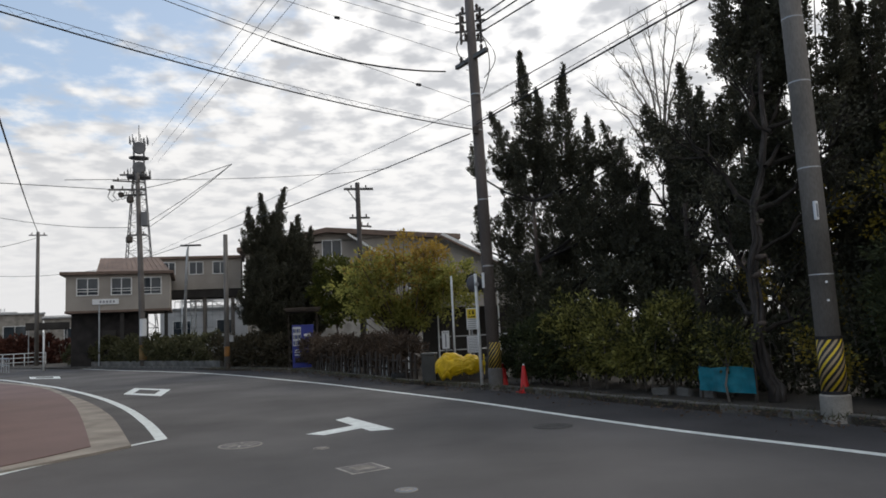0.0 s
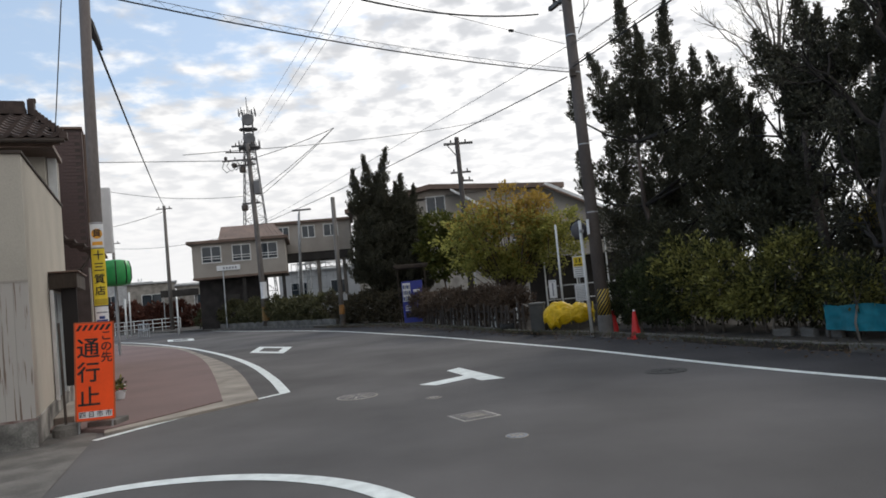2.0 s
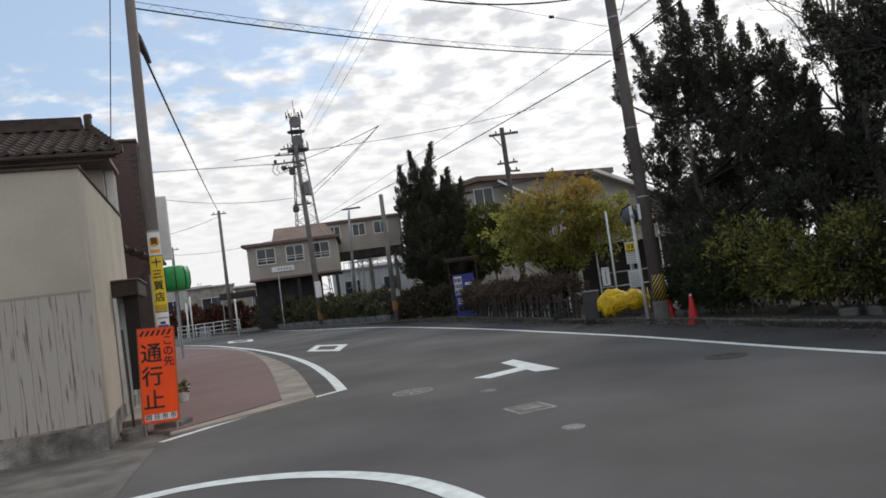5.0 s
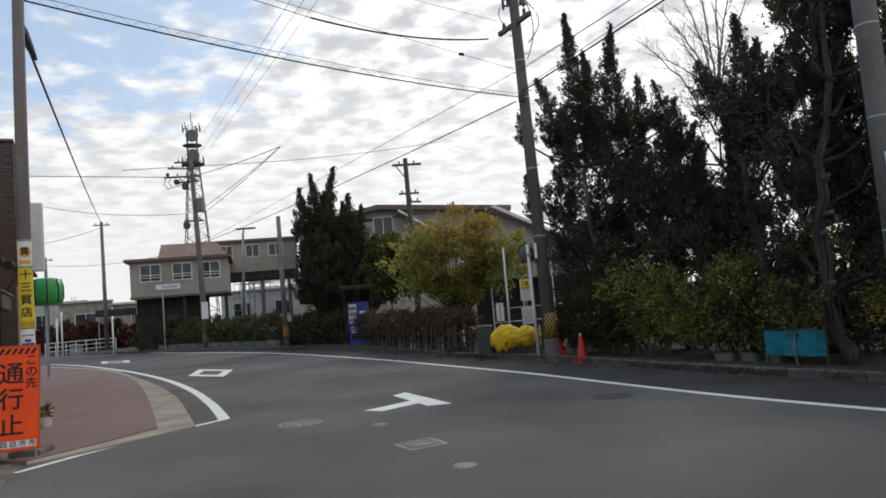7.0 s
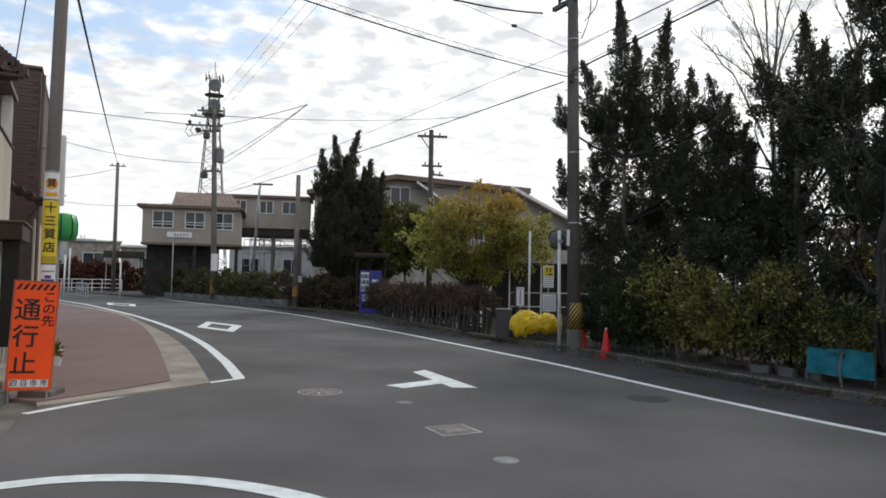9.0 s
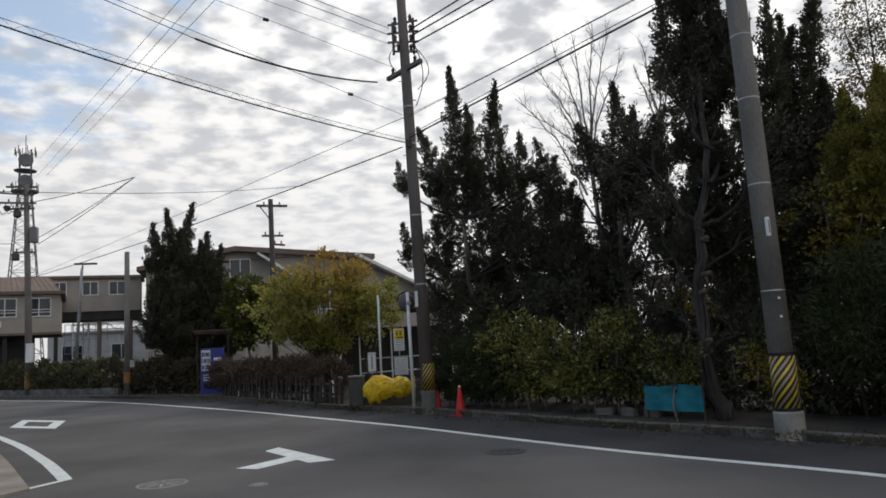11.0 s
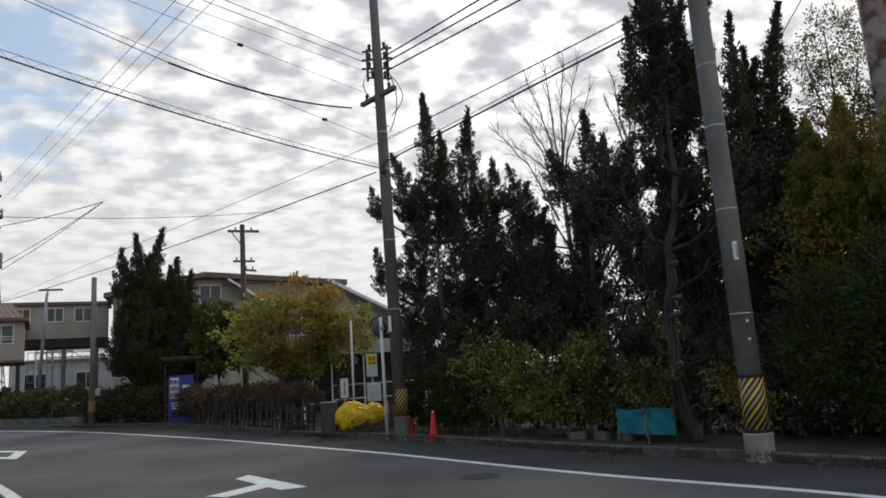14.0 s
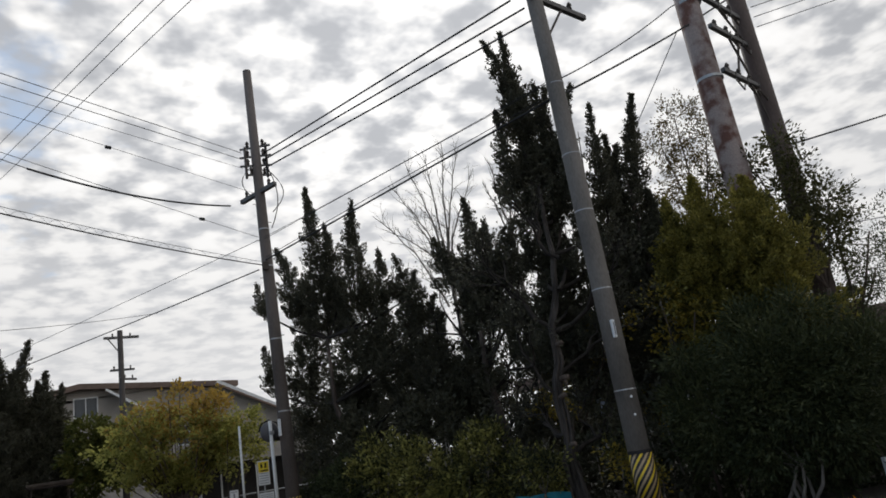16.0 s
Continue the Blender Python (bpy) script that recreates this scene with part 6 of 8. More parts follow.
def bare_tree(at, fork, tips, seed, label, extra=()):
    """A leafless tree: a stem to the fork, long limbs that arch to their tips, and twigs along them."""
    rng = np.random.default_rng(seed)
    t = thing("bare_tree", label, "tree", at)
    o = Vector(at)
    fk = Vector(fork) - o
    part("trunk", tube([(0, 0, 0), fk * 0.5 + Vector((0.06, -0.05, 0)), fk], [0.10, 0.08, 0.06], 8), BARKGREY, t, smooth=True)

    def twig(p, d, ln, r, depth, bm):
        pts, q, w = [p], p, d.copy()
        n = 4
        for k in range(n):
            w = (w + Vector(rng.normal(0, 0.13, 3)) + Vector((0, 0, 0.05))).normalized()
            q = q + w * ln / n
            pts.append(q)
        tube(pts, [r * (1 - 0.8 * k / n) for k in range(n + 1)], 4 if depth == 0 else 3, bm, False)
        if depth >= 2:
            return
        for k in range(1, n + 1):
            for _ in range(2 if depth == 0 else 1):
                side = (w + Vector(rng.normal(0, 0.55, 3))).normalized()
                twig(pts[k - 1].lerp(pts[k], rng.uniform(0, 1)), side, ln * rng.uniform(0.3, 0.55), r * 0.5, depth + 1, bm)

    for start, tip in [(fk, Vector(e) - o) for e in tips] + [(Vector(a) - o, Vector(e) - o) for a, e in extra]:
        bm = bmesh.new()
        d = tip - start
        bend = Vector((d.x, d.y, 0)) * -0.12
        n = 9
        pts = [start + d * (k / n) + bend * math.sin(math.pi * k / n) + Vector(rng.normal(0, 0.025, 3)) * (0 < k) for k in range(n + 1)]
        tube(pts, [0.034 * (1 - 0.85 * k / n) + 0.003 for k in range(n + 1)], 5, bm, False)
        for k in range(2, n):
            for _ in range(2):
                side = (d.normalized() + Vector(rng.normal(0, 0.42, 3)) + Vector((0, 0, 0.15))).normalized()
                twig(pts[k], side, d.length * rng.uniform(0.14, 0.3) * (1.2 - 0.06 * k), 0.011, 1, bm)
        part("limb", bm, BARKGREY, t, "bare forking limb with fine twigs")


bare_tree((9.9, 18.8, 0.1), (9.75, 18.9, 6.6), [(8.2, 19.67, 8.3), (8.47, 19.54, 9.7), (8.97, 19.3, 10.5), (9.53, 19.02, 10.7), (10.1, 18.7, 10.8), (10.5, 18.5, 10.6), (10.85, 18.27, 9.8)], 41,
          "leafless tree with fine upright twigs behind the junipers", [((9.6, 18.98, 5.6), (7.9, 19.79, 8.8)), ((9.65, 18.95, 6.0), (8.9, 19.3, 8.9))])
bare_tree((11.6, 17.8, 0.1), (11.5, 17.87, 7.2), [(11.0, 18.16, 9.3), (11.2, 18.0, 10.1), (11.7, 17.7, 9.9), (12.1, 17.4, 9.4)], 42, "leafless slender tree behind the junipers")


# ---------------------------------------------------------------- overhead wires
P2 = (3.6, 16.22)
P1 = (-4.62, 9.62)
P3 = (6.78, 8.68)
BLACKCABLE = "thick black cable strung between poles"
wire("overhead_cable", (P2[0], P2[1], 6.25), (P1[0], P1[1], 6.2), 0.16, 0.013, CABLE, "thick black telephone cable strung across the road")
wire("hanger_wire", (P2[0], P2[1], 6.33), (P1[0], P1[1], 6.30), 0.14, 0.005, WIRE)


def coil_hanger():
    """Looped wire that carries the cable across the road."""
    a, b = Vector((P2[0], P2[1], 6.29)), Vector((P1[0], P1[1], 6.25))
    pts = []
    n = 240
    for k in range(n + 1):
        u = 0.03 + 0.94 * k / n
        p = a.lerp(b, u) - Vector((0, 0, 0.15 * 4 * u * (1 - u)))
        pts.append(p + Vector((0.015 * math.cos(k * 0.8), 0, 0.045 * math.sin(k * 0.8))))
    tagged(part("cable_hanger", tube(pts, 0.003, 3), WIRE), "thin wire coil looped round the road-crossing cable", "wire", "overhead wires")


coil_hanger()
wire("overhead_cable", (P1[0], P1[1], 6.0), (-21.7, 55.5, 9.85), 0.2, 0.022, CABLE, "thick black cable running down the street", 24)
tagged(part("cable_sleeve", tube([(-4.66, 9.75, 5.95), (-4.8, 10.2, 5.98), (-5.05, 10.9, 6.02), (-5.25, 11.5, 6.05)], [0.05, 0.07, 0.06, 0.03], 8), CABLE), "fat black sleeve on the cable by the sign pole", "cable")
wire("overhead_wire", (-5.7, 11.3, 7.5), (-6.5, 12.2, 4.9), 0.0, 0.010)
for z2, z3, off in ((9.04, 8.55, -0.45), (8.87, 8.44, -0.2), (8.65, 8.31, 0.05)):
    wire("overhead_cable", (P2[0] + 0.2, P2[1] - 0.1, z2), (P3[0] + off, P3[1] + 0.1, z3), 0.0, 0.018, CABLE, "black insulated power cable between two poles")
wire("overhead_cable", (P2[0], P2[1] - 0.15, 6.34), (P3[0], P3[1] + 0.2, 6.79), 0.0, 0.019, CABLE, "black telephone cable between two poles")
wire("overhead_wire", (P2[0], P2[1] - 0.15, 6.40), (P3[0], P3[1] + 0.2, 6.86), -0.02, 0.008, CABLE)
wire("overhead_wire", (P2[0], P2[1] - 0.15, 6.84), (P3[0] + 0.1, P3[1] + 0.2, 7.13), 0.0, 0.007, CABLE)
wire("overhead_wire", (P2[0], P2[1] - 0.15, 6.88), (P3[0] + 0.1, P3[1] + 0.2, 7.17), 0.03, 0.006, CABLE)
wire("overhead_wire", (P3[0] + 0.1, P3[1] + 0.2, 7.11), (11.0, 9.6, 9.7), 0.10, 0.012, CABLE)
wire("overhead_cable", (P3[0], P3[1], 6.74), (11.2, 9.4, 9.2), 0.03, 0.019, CABLE, BLACKCABLE)
wire("overhead_cable", (11.2, 9.4, 9.2), (13.1, 9.25, 10.3), 0.0, 0.019, CABLE, BLACKCABLE)
wire("overhead_wire", (11.0, 9.6, 9.7), (16, 9.8, 12.6), 0.0, 0.012, CABLE)
for dz in (0.0, 0.25, 0.5):
    wire("overhead_wire", (13.1, 9.26, 9.3 + dz), (22.6, 10.7, 13.3 + dz * 1.4), 0.0, 0.010)
wire("overhead_cable", (12.7, 9.11, 6.38), (27.85, 11.0, 10.73), 0.05, 0.02, CABLE, "black cable running off beside the platform")
wire("guy_wire", (11.0, 9.6, 9.1), (10.2, 10.5, 7.4), 0.0, 0.010)
# lines leaving the tall pole to the west
wire("overhead_wire", (3.3, 16.3, 9.1), (-4.67, 10.75, 8.76), 0.0, 0.008)
wire("overhead_wire", (3.3, 16.3, 8.93), (-5.47, 10.62, 8.75), 0.0, 0.008)
wire("overhead_wire", (3.3, 16.3, 8.7), (-6.23, 10.49, 8.68), 0.02, 0.005)
wire("overhead_wire", (3.5, 16.25, 8.05), (-6.72, 10.46, 8.78), 0.02, 0.005)
wire("overhead_wire", (3.5, 16.25, 6.95), (-6.98, 10.67, 8.65), 0.05, 0.006)
wire("overhead_cable", (2.95, 16.3, 7.74), (-0.96, 13.44, 7.3), 0.16, 0.020, CABLE, "thick black insulated lead hanging from the crossarm")
wire("overhead_wire", (-0.96, 13.44, 7.3), (-5.04, 10.58, 7.8), 0.0, 0.008)
for x, y, z in ((0.35, 14.48, 8.25), (2.18, 15.52, 7.13)):
    tagged(part("spacer", tube([(x - 0.05, y - 0.02, z), (x + 0.05, y + 0.02, z)], 0.035, 6), CABLE), "small black spacer clipped on a wire", "cable clip", "wire spacers")
# down towards the station
wire("overhead_cable", (3.5, 16.4, 6.2), (-11.2, 43.1, 6.27), 0.15, 0.015, CABLE, BLACKCABLE, 20)
wire("overhead_wire", (3.5, 16.4, 6.9), (-11.2, 43.1, 6.3), 0.03, 0.008, WIRE, "", 20)
for a, b in (((-20.58, 83.18, 23.63), (11.15, -7.39, 12.18)), ((-20.89, 83.57, 21.82), (12.15, -7.68, 13.09)), ((-20.08, 83.76, 21.85), (12.85, -7.89, 13.08))):
    wire("power_line", a, b, 0.0, 0.013, WIRE, "high power line running past the radio tower")
wire("overhead_wire", (-15.0, 41.9, 10.8), (-11.4, 43.0, 11.0), 0.0, 0.02)
wire("overhead_wire", (-11.4, 43.0, 11.0), (5.0, 60.2, 15.4), 0.3, 0.02)
for dz in (0.0, 0.35):
    wire("span_wire", (-10.7, 42.7, 8.4 - dz), (-4.98, 36.1, 10.2), 0.1, 0.016, CABLE, "dark span wire with insulators rising from the station pole")
wire("overhead_wire", (-11.3, 43.0, 10.4), (-4.98, 36.1, 10.2), 0.1, 0.02)
wire("overhead_wire", (-17.2, 35.6, 9.45), (-11.2, 43.0, 10.3), 0.0, 0.02)
wire("overhead_wire", (-30, 40, 10.4), (-17.2, 35.6, 9.45), 0.2, 0.02)
wire("overhead_wire", (-21.2, 44.8, 9.6), (-11.6, 42.0, 8.0), 0.3, 0.016)
wire("overhead_wire", (-21.2, 44.8, 7.2), (-21.6, 55.5, 9.5), 0.1, 0.02)
wire("overhead_wire", (-29, 62, 7.5), (-14.5, 47.4, 6.2), 0.3, 0.016)
for k, (z0, z1) in enumerate(((5.3, 5.4), (4.95, 5.15), (4.6, 4.97), (6.4, 7.4), (5.9, 6.4))):
    wire("contact_wire", (20.0, 12.9 + 0.1 * k, z0 - 0.3), (33.0, 12.3, z1 + 0.2), 0.05, 0.014, WIRE, "thin railway contact wire above the tracks")
wire("contact_wire", (22.9, 12.3, 5.6), (28.5, 12.1, 4.1), 0.0, 0.02, CABLE, "dark tie wire with an insulator on the railway mast")
wire("contact_wire", (22.9, 12.3, 5.0), (27.8, 12.3, 3.9), 0.0, 0.02, CABLE, "dark tie wire with an insulator on the railway mast")


# ---------------------------------------------------------------- signs by the corner house
FACE = 26.0


def arc_shell(r, z0, z1, half_deg, n=14):
    """A sheet bent round the front of a pole (towards -y)."""
    bm = bmesh.new()
    rows = []
    for rr in (r, r - 0.006):
        rows.append([[bm.verts.new((rr * math.sin(a), -rr * math.cos(a), z)) for a in [radians(-half_deg + 2 * half_deg * k / n) for k in range(n + 1)]] for z in (z0, z1)])
    (o0, o1), (i0, i1) = rows
    for k in range(n):
        bm.faces.new((o0[k], o0[k + 1], o1[k + 1], o1[k]))
        bm.faces.new((i0[k + 1], i0[k], i1[k], i1[k + 1]))
        bm.faces.new((o1[k], o1[k + 1], i1[k + 1], i1[k]))
        bm.faces.new((o0[k + 1], o0[k], i0[k], i0[k + 1]))
    return bm


def pole_signs():
    s = thing("pawnshop_sign", "tall white and yellow pawnshop sign strapped round the pole", "sign", (-4.61, 9.62, 0.0), FACE)
    r = 0.092
    part("top_sheet", arc_shell(r, 2.50, 2.83, 66), WHITESHEET, s, "white sheet with an amber roundel")
    bm = bmesh.new()
    lathe([(0.07, -0.004), (0.07, 0.004)], 24, bm)
    bmesh.ops.transform(bm, matrix=pose(0, -r - 0.002, 2.69, 90, 0, 0), verts=bm.verts)
    part("roundel", bm, ORANGEINK, s)
    text_part("lettering", "質", 0.115, INK, s, pose(0, -r - 0.009, 2.69, 90, 0, 0))
    part("amber_bar", arc_shell(r + 0.003, 2.53, 2.58, 44), ORANGEINK, s)
    part("yellow_sheet", arc_shell(r + 0.001, 1.69, 2.48, 70), YELLOW, s)
    for k, ch in enumerate("十三質店"):
        text_part("lettering", ch, 0.14, INK, s, pose(0, -r - 0.006, 2.38 - 0.165 * k, 90, 0, 0))
    part("lower_band", arc_shell(r + 0.003, 1.70, 1.78, 60), mat("ochre_ink", (0.45, 0.33, 0.02), 0.5, 0.1), s)
    part("bottom_sheet", arc_shell(r, 1.40, 1.67, 66), WHITESHEET, s)
    part("blue_bar", arc_shell(r + 0.003, 1.43, 1.49, 50), BLUEINK, s)
    part("blue_bar", arc_shell(r + 0.003, 1.50, 1.54, 22), BLUEINK, s)
    part("grey_bar", arc_shell(r + 0.003, 1.58, 1.60, 45), GREYINK, s)
    for z in (1.66, 2.49, 2.84):
        part("strap", lathe([(r - 0.004, z), (r - 0.004, z + 0.015)], 20), GALV, s)


pole_signs()


def road_closed_sign():
    s = thing("road_closed_sign", "upright orange road-closed board with black lettering on a steel stand", "sign", (-4.62, 9.26, 0.0), FACE)
    s.matrix_world = s.matrix_world @ Matrix.Rotation(radians(2.4), 4, "Y")
    w, z0, z1 = 0.232, 0.17, 1.46
    board = part("board", boxes((-w, w, -0.012, 0.0, z0, z1), bevel=0.003), ORANGE, s)
    bm = boxes((-w - 0.012, -w + 0.008, -0.018, 0.012, z0, z1 + 0.01), (w - 0.008, w + 0.012, -0.018, 0.012, z0, z1 + 0.01), (-w, w, -0.018, 0.012, z1 - 0.005, z1 + 0.012), (-w, w, -0.018, 0.012, z0 - 0.012, z0 + 0.006), bevel=0.003)
    part("board_frame", bm, mat("dull_orange_frame", (0.5, 0.10, 0.03), 0.5, 0.2), s)
    for k in range(6):
        x = -w + 0.012 + k * 0.070
        bm = bmesh.new()
        v = [bm.verts.new(p) for p in ((x, -0.014, z1 - 0.10), (x + 0.036, -0.014, z1 - 0.10), (x + 0.080, -0.014, z1 - 0.025), (x + 0.044, -0.014, z1 - 0.025))]
        bm.faces.new(v)
        part("stripe", bm, INK, board)
    for ch, z in (("通", 1.105), ("行", 0.785), ("止", 0.46)):
        text_part("lettering", ch, 0.285, INK, board, pose(-0.075, -0.014, z, 90, 0, 0))
    for ch, z in (("こ", 1.275), ("の", 1.13), ("先", 0.985)):
        text_part("lettering", ch, 0.145, INK, board, pose(0.145, -0.014, z, 90, 0, 0))
    part("name_strip", boxes((-w + 0.03, w - 0.03, -0.016, -0.012, 0.20, 0.285)), WHITESHEET, board)
    text_part("lettering", "四 日 市 市", 0.082, INK, board, pose(0.0, -0.018, 0.242, 90, 0, 0))
    for x in (-w + 0.03, w - 0.03):
        part("leg", tube([(x, 0.01, 0.0), (x, 0.01, 1.3)], 0.013, 8), GALV, s)
        part("rear_leg", tube([(x, 0.02, 1.2), (x, 0.32, 0.0)], 0.011, 8), GALV, s)


road_closed_sign()


def white_board():
    s = thing("projecting_sign", "blank white rounded signboard projecting from the brick building", "sign", (-4.97, 8.49, 0.0), HX)
    part("panel", boxes((0.30, 0.70, 10.14, 10.26, 3.17, 4.90), bevel=0.05), WHITESHEET, s)
    for z in (3.5, 4.55):
        part("bracket", tube([(0.12, 10.2, z), (0.32, 10.2, z)], 0.025, 8), GALV, s)


white_board()


def green_drum():
    # A rounded shop awning simplified to a drum; its post is added.
    s = thing("drum_awning", "rounded green shop awning simplified to a drum with dark vertical seams", "sign", (-12.5, 26.85, 0.0), 20)
    part("drum", lathe([(0.3, 2.68), (0.52, 2.72), (0.58, 2.95), (0.58, 3.35), (0.52, 3.62), (0.3, 3.68)], 28), GREENAWNING, s, smooth=True)
    for k in range(9):
        a = k * 2 * math.pi / 9
        part("seam", tube([(0.52 * math.cos(a), 0.52 * math.sin(a), 2.74), (0.59 * math.cos(a), 0.59 * math.sin(a), 2.96), (0.59 * math.cos(a), 0.59 * math.sin(a), 3.34), (0.52 * math.cos(a), 0.52 * math.sin(a), 3.61)], 0.022, 5), INK, s)
    part("post", tube([(0, 0, 0), (0, 0, 2.7)], 0.05, 8), GALV, s)


green_drum()


def plant_pots():
    for k, (x, y, h) in enumerate(((-5.75, 12.4, 0.13), (-5.95, 12.8, 0.12), (-6.2, 13.35, 0.14))):
        s = thing("plant_pot", "small plain pot with a low green plant on the pavement", "plant pot", (x, y, 0.05), group="pots by the house")
        part("pot", lathe([(0.07, 0), (0.095, h), (0.105, h), (0.105, h + 0.02), (0.085, h + 0.02), (0.085, h - 0.03)], 16), CONERED if k == 1 else WHITESHEET, s)
        rng = np.random.default_rng(50 + k)
        q = rng.normal(size=(60, 3))
        leaves_mesh("plant", q * 0.03 + np.array([0, 0, h + 0.05]), q + np.array([0, 0, 1.0]), 0.07, 0.03, HEDGE, s, rng=rng)


plant_pots()


def white_post(x, y, h, label, r=0.035, lean=(0, 0)):
    s = thing("marker_post", label, "post", (x, y, 0.0))
    part("pole", tube([(0, 0, 0), (lean[0], lean[1], h)], r, 10), WHITEMETAL, s, smooth=True)
    part("cap", lathe([(r, h), (r * 1.1, h + 0.01), (r * 0.5, h + 0.04)], 10, at=(lean[0], lean[1], 0)), WHITEMETAL, s)
    return s


white_post(-17.7, 46.35, 2.3, "white post at the bend of the far kerb", 0.06)
white_post(-21.5, 47.2, 2.6, "white post at the far end of the pavement", 0.06)
white_post(-23.6, 52.5, 3.2, "white post at the far end of the pavement", 0.06)


def low_railing():
    s = thing("pipe_railing", "low grey pipe railing at the end of the pavement", "railing", (-20.5, 47.5, 0.0), 125)
    for z in (0.45, 0.85):
        part("rail", tube([(-1.6, 0, z), (1.6, 0, z)], 0.04, 8), GALV, s)
    for k in range(6):
        part("post", tube([(-1.6 + 0.64 * k, 0, 0), (-1.6 + 0.64 * k, 0, 0.88)], 0.04, 8), GALV, s)


low_railing()

# ---------------------------------------------------------------- things along the far kerb


def traffic_mirror():
    s = thing("traffic_mirror", "round convex traffic mirror seen from behind on a white post", "mirror", (3.52, 16.65, 0.0))
    part("post", tube([(0, 0, 0), (-0.03, 0, 2.78)], 0.038, 12), WHITEMETAL, s, smooth=True)
    bm = lathe([(0.05, -0.08), (0.16, -0.065), (0.215, 0.0), (0.225, 0.03), (0.2, 0.03)], 24)
    bmesh.ops.transform(bm, matrix=pose(-0.02, 0.12, 2.55, -90, 0, 18), verts=bm.verts)
    part("mirror_back", bm, mat("dark_grey_shell", (0.09, 0.09, 0.10), 0.5, 0.2), s, "dark grey rounded back shell", True)
    part("hood", tube([(-0.25, 0.16, 2.58), (-0.19, 0.16, 2.74), (-0.02, 0.16, 2.81), (0.15, 0.16, 2.74), (0.21, 0.16, 2.58)], 0.02, 6), INK, s)
    part("clamp", boxes((-0.06, 0.04, -0.05, 0.12, 2.48, 2.56), bevel=0.01), GALV, s)


traffic_mirror()


def cone(x, y, rz):
    s = thing("traffic_cone", "red plastic traffic cone standing on the kerb", "traffic cone", (x, y, 0.0), rz, group="cones by the pole")
    part("base", boxes((-0.15, 0.15, -0.15, 0.15, 0.0, 0.03), bevel=0.01), CONERED, s)
    part("body", lathe([(0.13, 0.028), (0.11, 0.06), (0.035, 0.58), (0.025, 0.60)], 20), CONERED, s, smooth=True)
    part("tip", lathe([(0.026, 0.595), (0.022, 0.63), (0.012, 0.635)], 12), WHITESHEET, s)
    return s


cone(4.2, 15.25, 12)
cone(4.0, 16.38, 40)


def tarp_lumps():
    """Yellow sheet thrown over two drums and tied."""
    s = thing("covered_drums", "two drums wrapped in a creased yellow tarpaulin on the verge", "tarpaulin", (3.25, 18.1, 0.08), -9)
    bm = bmesh.new()
    bmesh.ops.create_icosphere(bm, subdivisions=5, radius=1.0)
    for v in bm.verts:
        p = v.co.copy()
        # a knuckled oblong: fat at one end, waist, long at the other
        u = p.x
        h = 0.32 - 0.11 * math.exp(-((u - 0.08) / 0.10) ** 2) - 0.09 * max(0, u) + 0.05 * math.exp(-((u + 0.55) / 0.2) ** 2)
        flat = max(-0.8, p.z)
        x = 0.66 * math.copysign(abs(u) ** 0.8, u)
        crease = abs(noise.noise(Vector((p.x * 4.5, p.y * 3, p.z * 2.5 + 4))))
        fold = 0.035 * noise.noise(Vector((p.x * 3.1, p.y * 2.2, p.z * 2.6))) - 0.09 * max(0, 0.12 - crease) / 0.12 * 0.6 + 0.006 * math.sin(p.x * 26 + 6 * p.z)
        droop = -0.10 if (u < -0.3 and p.z < 0) else 0.0
        v.co = Vector((x + 0.35 * fold, p.y * (0.30 + fold), 0.44 + flat * h + fold * (1 if p.z > -0.4 else 0.4) + droop * (0.5 + 0.5 * math.sin(u * 17))))
    part("tarpaulin", bm, TARPY, s, smooth=True)
    for x in (0.04, 0.62):
        pts = [(x, 0.29 * math.cos(a), 0.44 + 0.26 * math.sin(a)) for a in [k * 2 * math.pi / 18 for k in range(19)]]
        part("tie", tube(pts, 0.012, 5), YELLOW, s)


tarp_lumps()


def kerb_bin():
    s = thing("grey_bin", "grey lidded storage bin at the end of the fence", "bin", (2.45, 18.75, 0.08), -15)
    part("body", boxes((-0.10, 0.27, -0.22, 0.22, 0.0, 0.72), bevel=0.03), mat("grey_bin_plastic", (0.06, 0.063, 0.063), 0.7, 0.2), s)
    part("lid", boxes((-0.12, 0.29, -0.24, 0.24, 0.72, 0.78), bevel=0.02), mat("grey_lid_plastic", (0.09, 0.093, 0.093), 0.7, 0.2), s)


kerb_bin()


def dark_tub():
    s = thing("planter_tub", "low dark round planter tub by the fence", "planter", (1.9, 20.6, 0.0))
    part("tub", lathe([(0.26, 0), (0.29, 0.18), (0.28, 0.26), (0.24, 0.26), (0.23, 0.2)], 18), mat("dark_tub", (0.03, 0.03, 0.03), 0.8, 0.3), s)


dark_tub()


def board(name, label, x, y, z0, z1, w, panels, rz=-8, post=True):
    s = thing(name, label, "sign", (x, y, 0.0), rz)
    b = part("panel", boxes((-w / 2, w / 2, -0.01, 0.01, z0, z1), bevel=0.003), WHITESHEET, s)
    part("panel_edge", boxes((-w / 2 - 0.012, w / 2 + 0.012, 0.011, 0.025, z0 - 0.012, z1 + 0.012)), GALV, s)
    if post:
        part("post", tube([(0, 0.03, 0.0), (0, 0.03, z1 - 0.05)], 0.02, 8), GALV, s)
    for material, a0, a1, b0, b1 in panels:
        part("print", boxes((-w / 2 + w * a0, -w / 2 + w * a1, -0.0135, -0.01, z0 + (z1 - z0) * b0, z0 + (z1 - z0) * b1)), material, b)
    return s


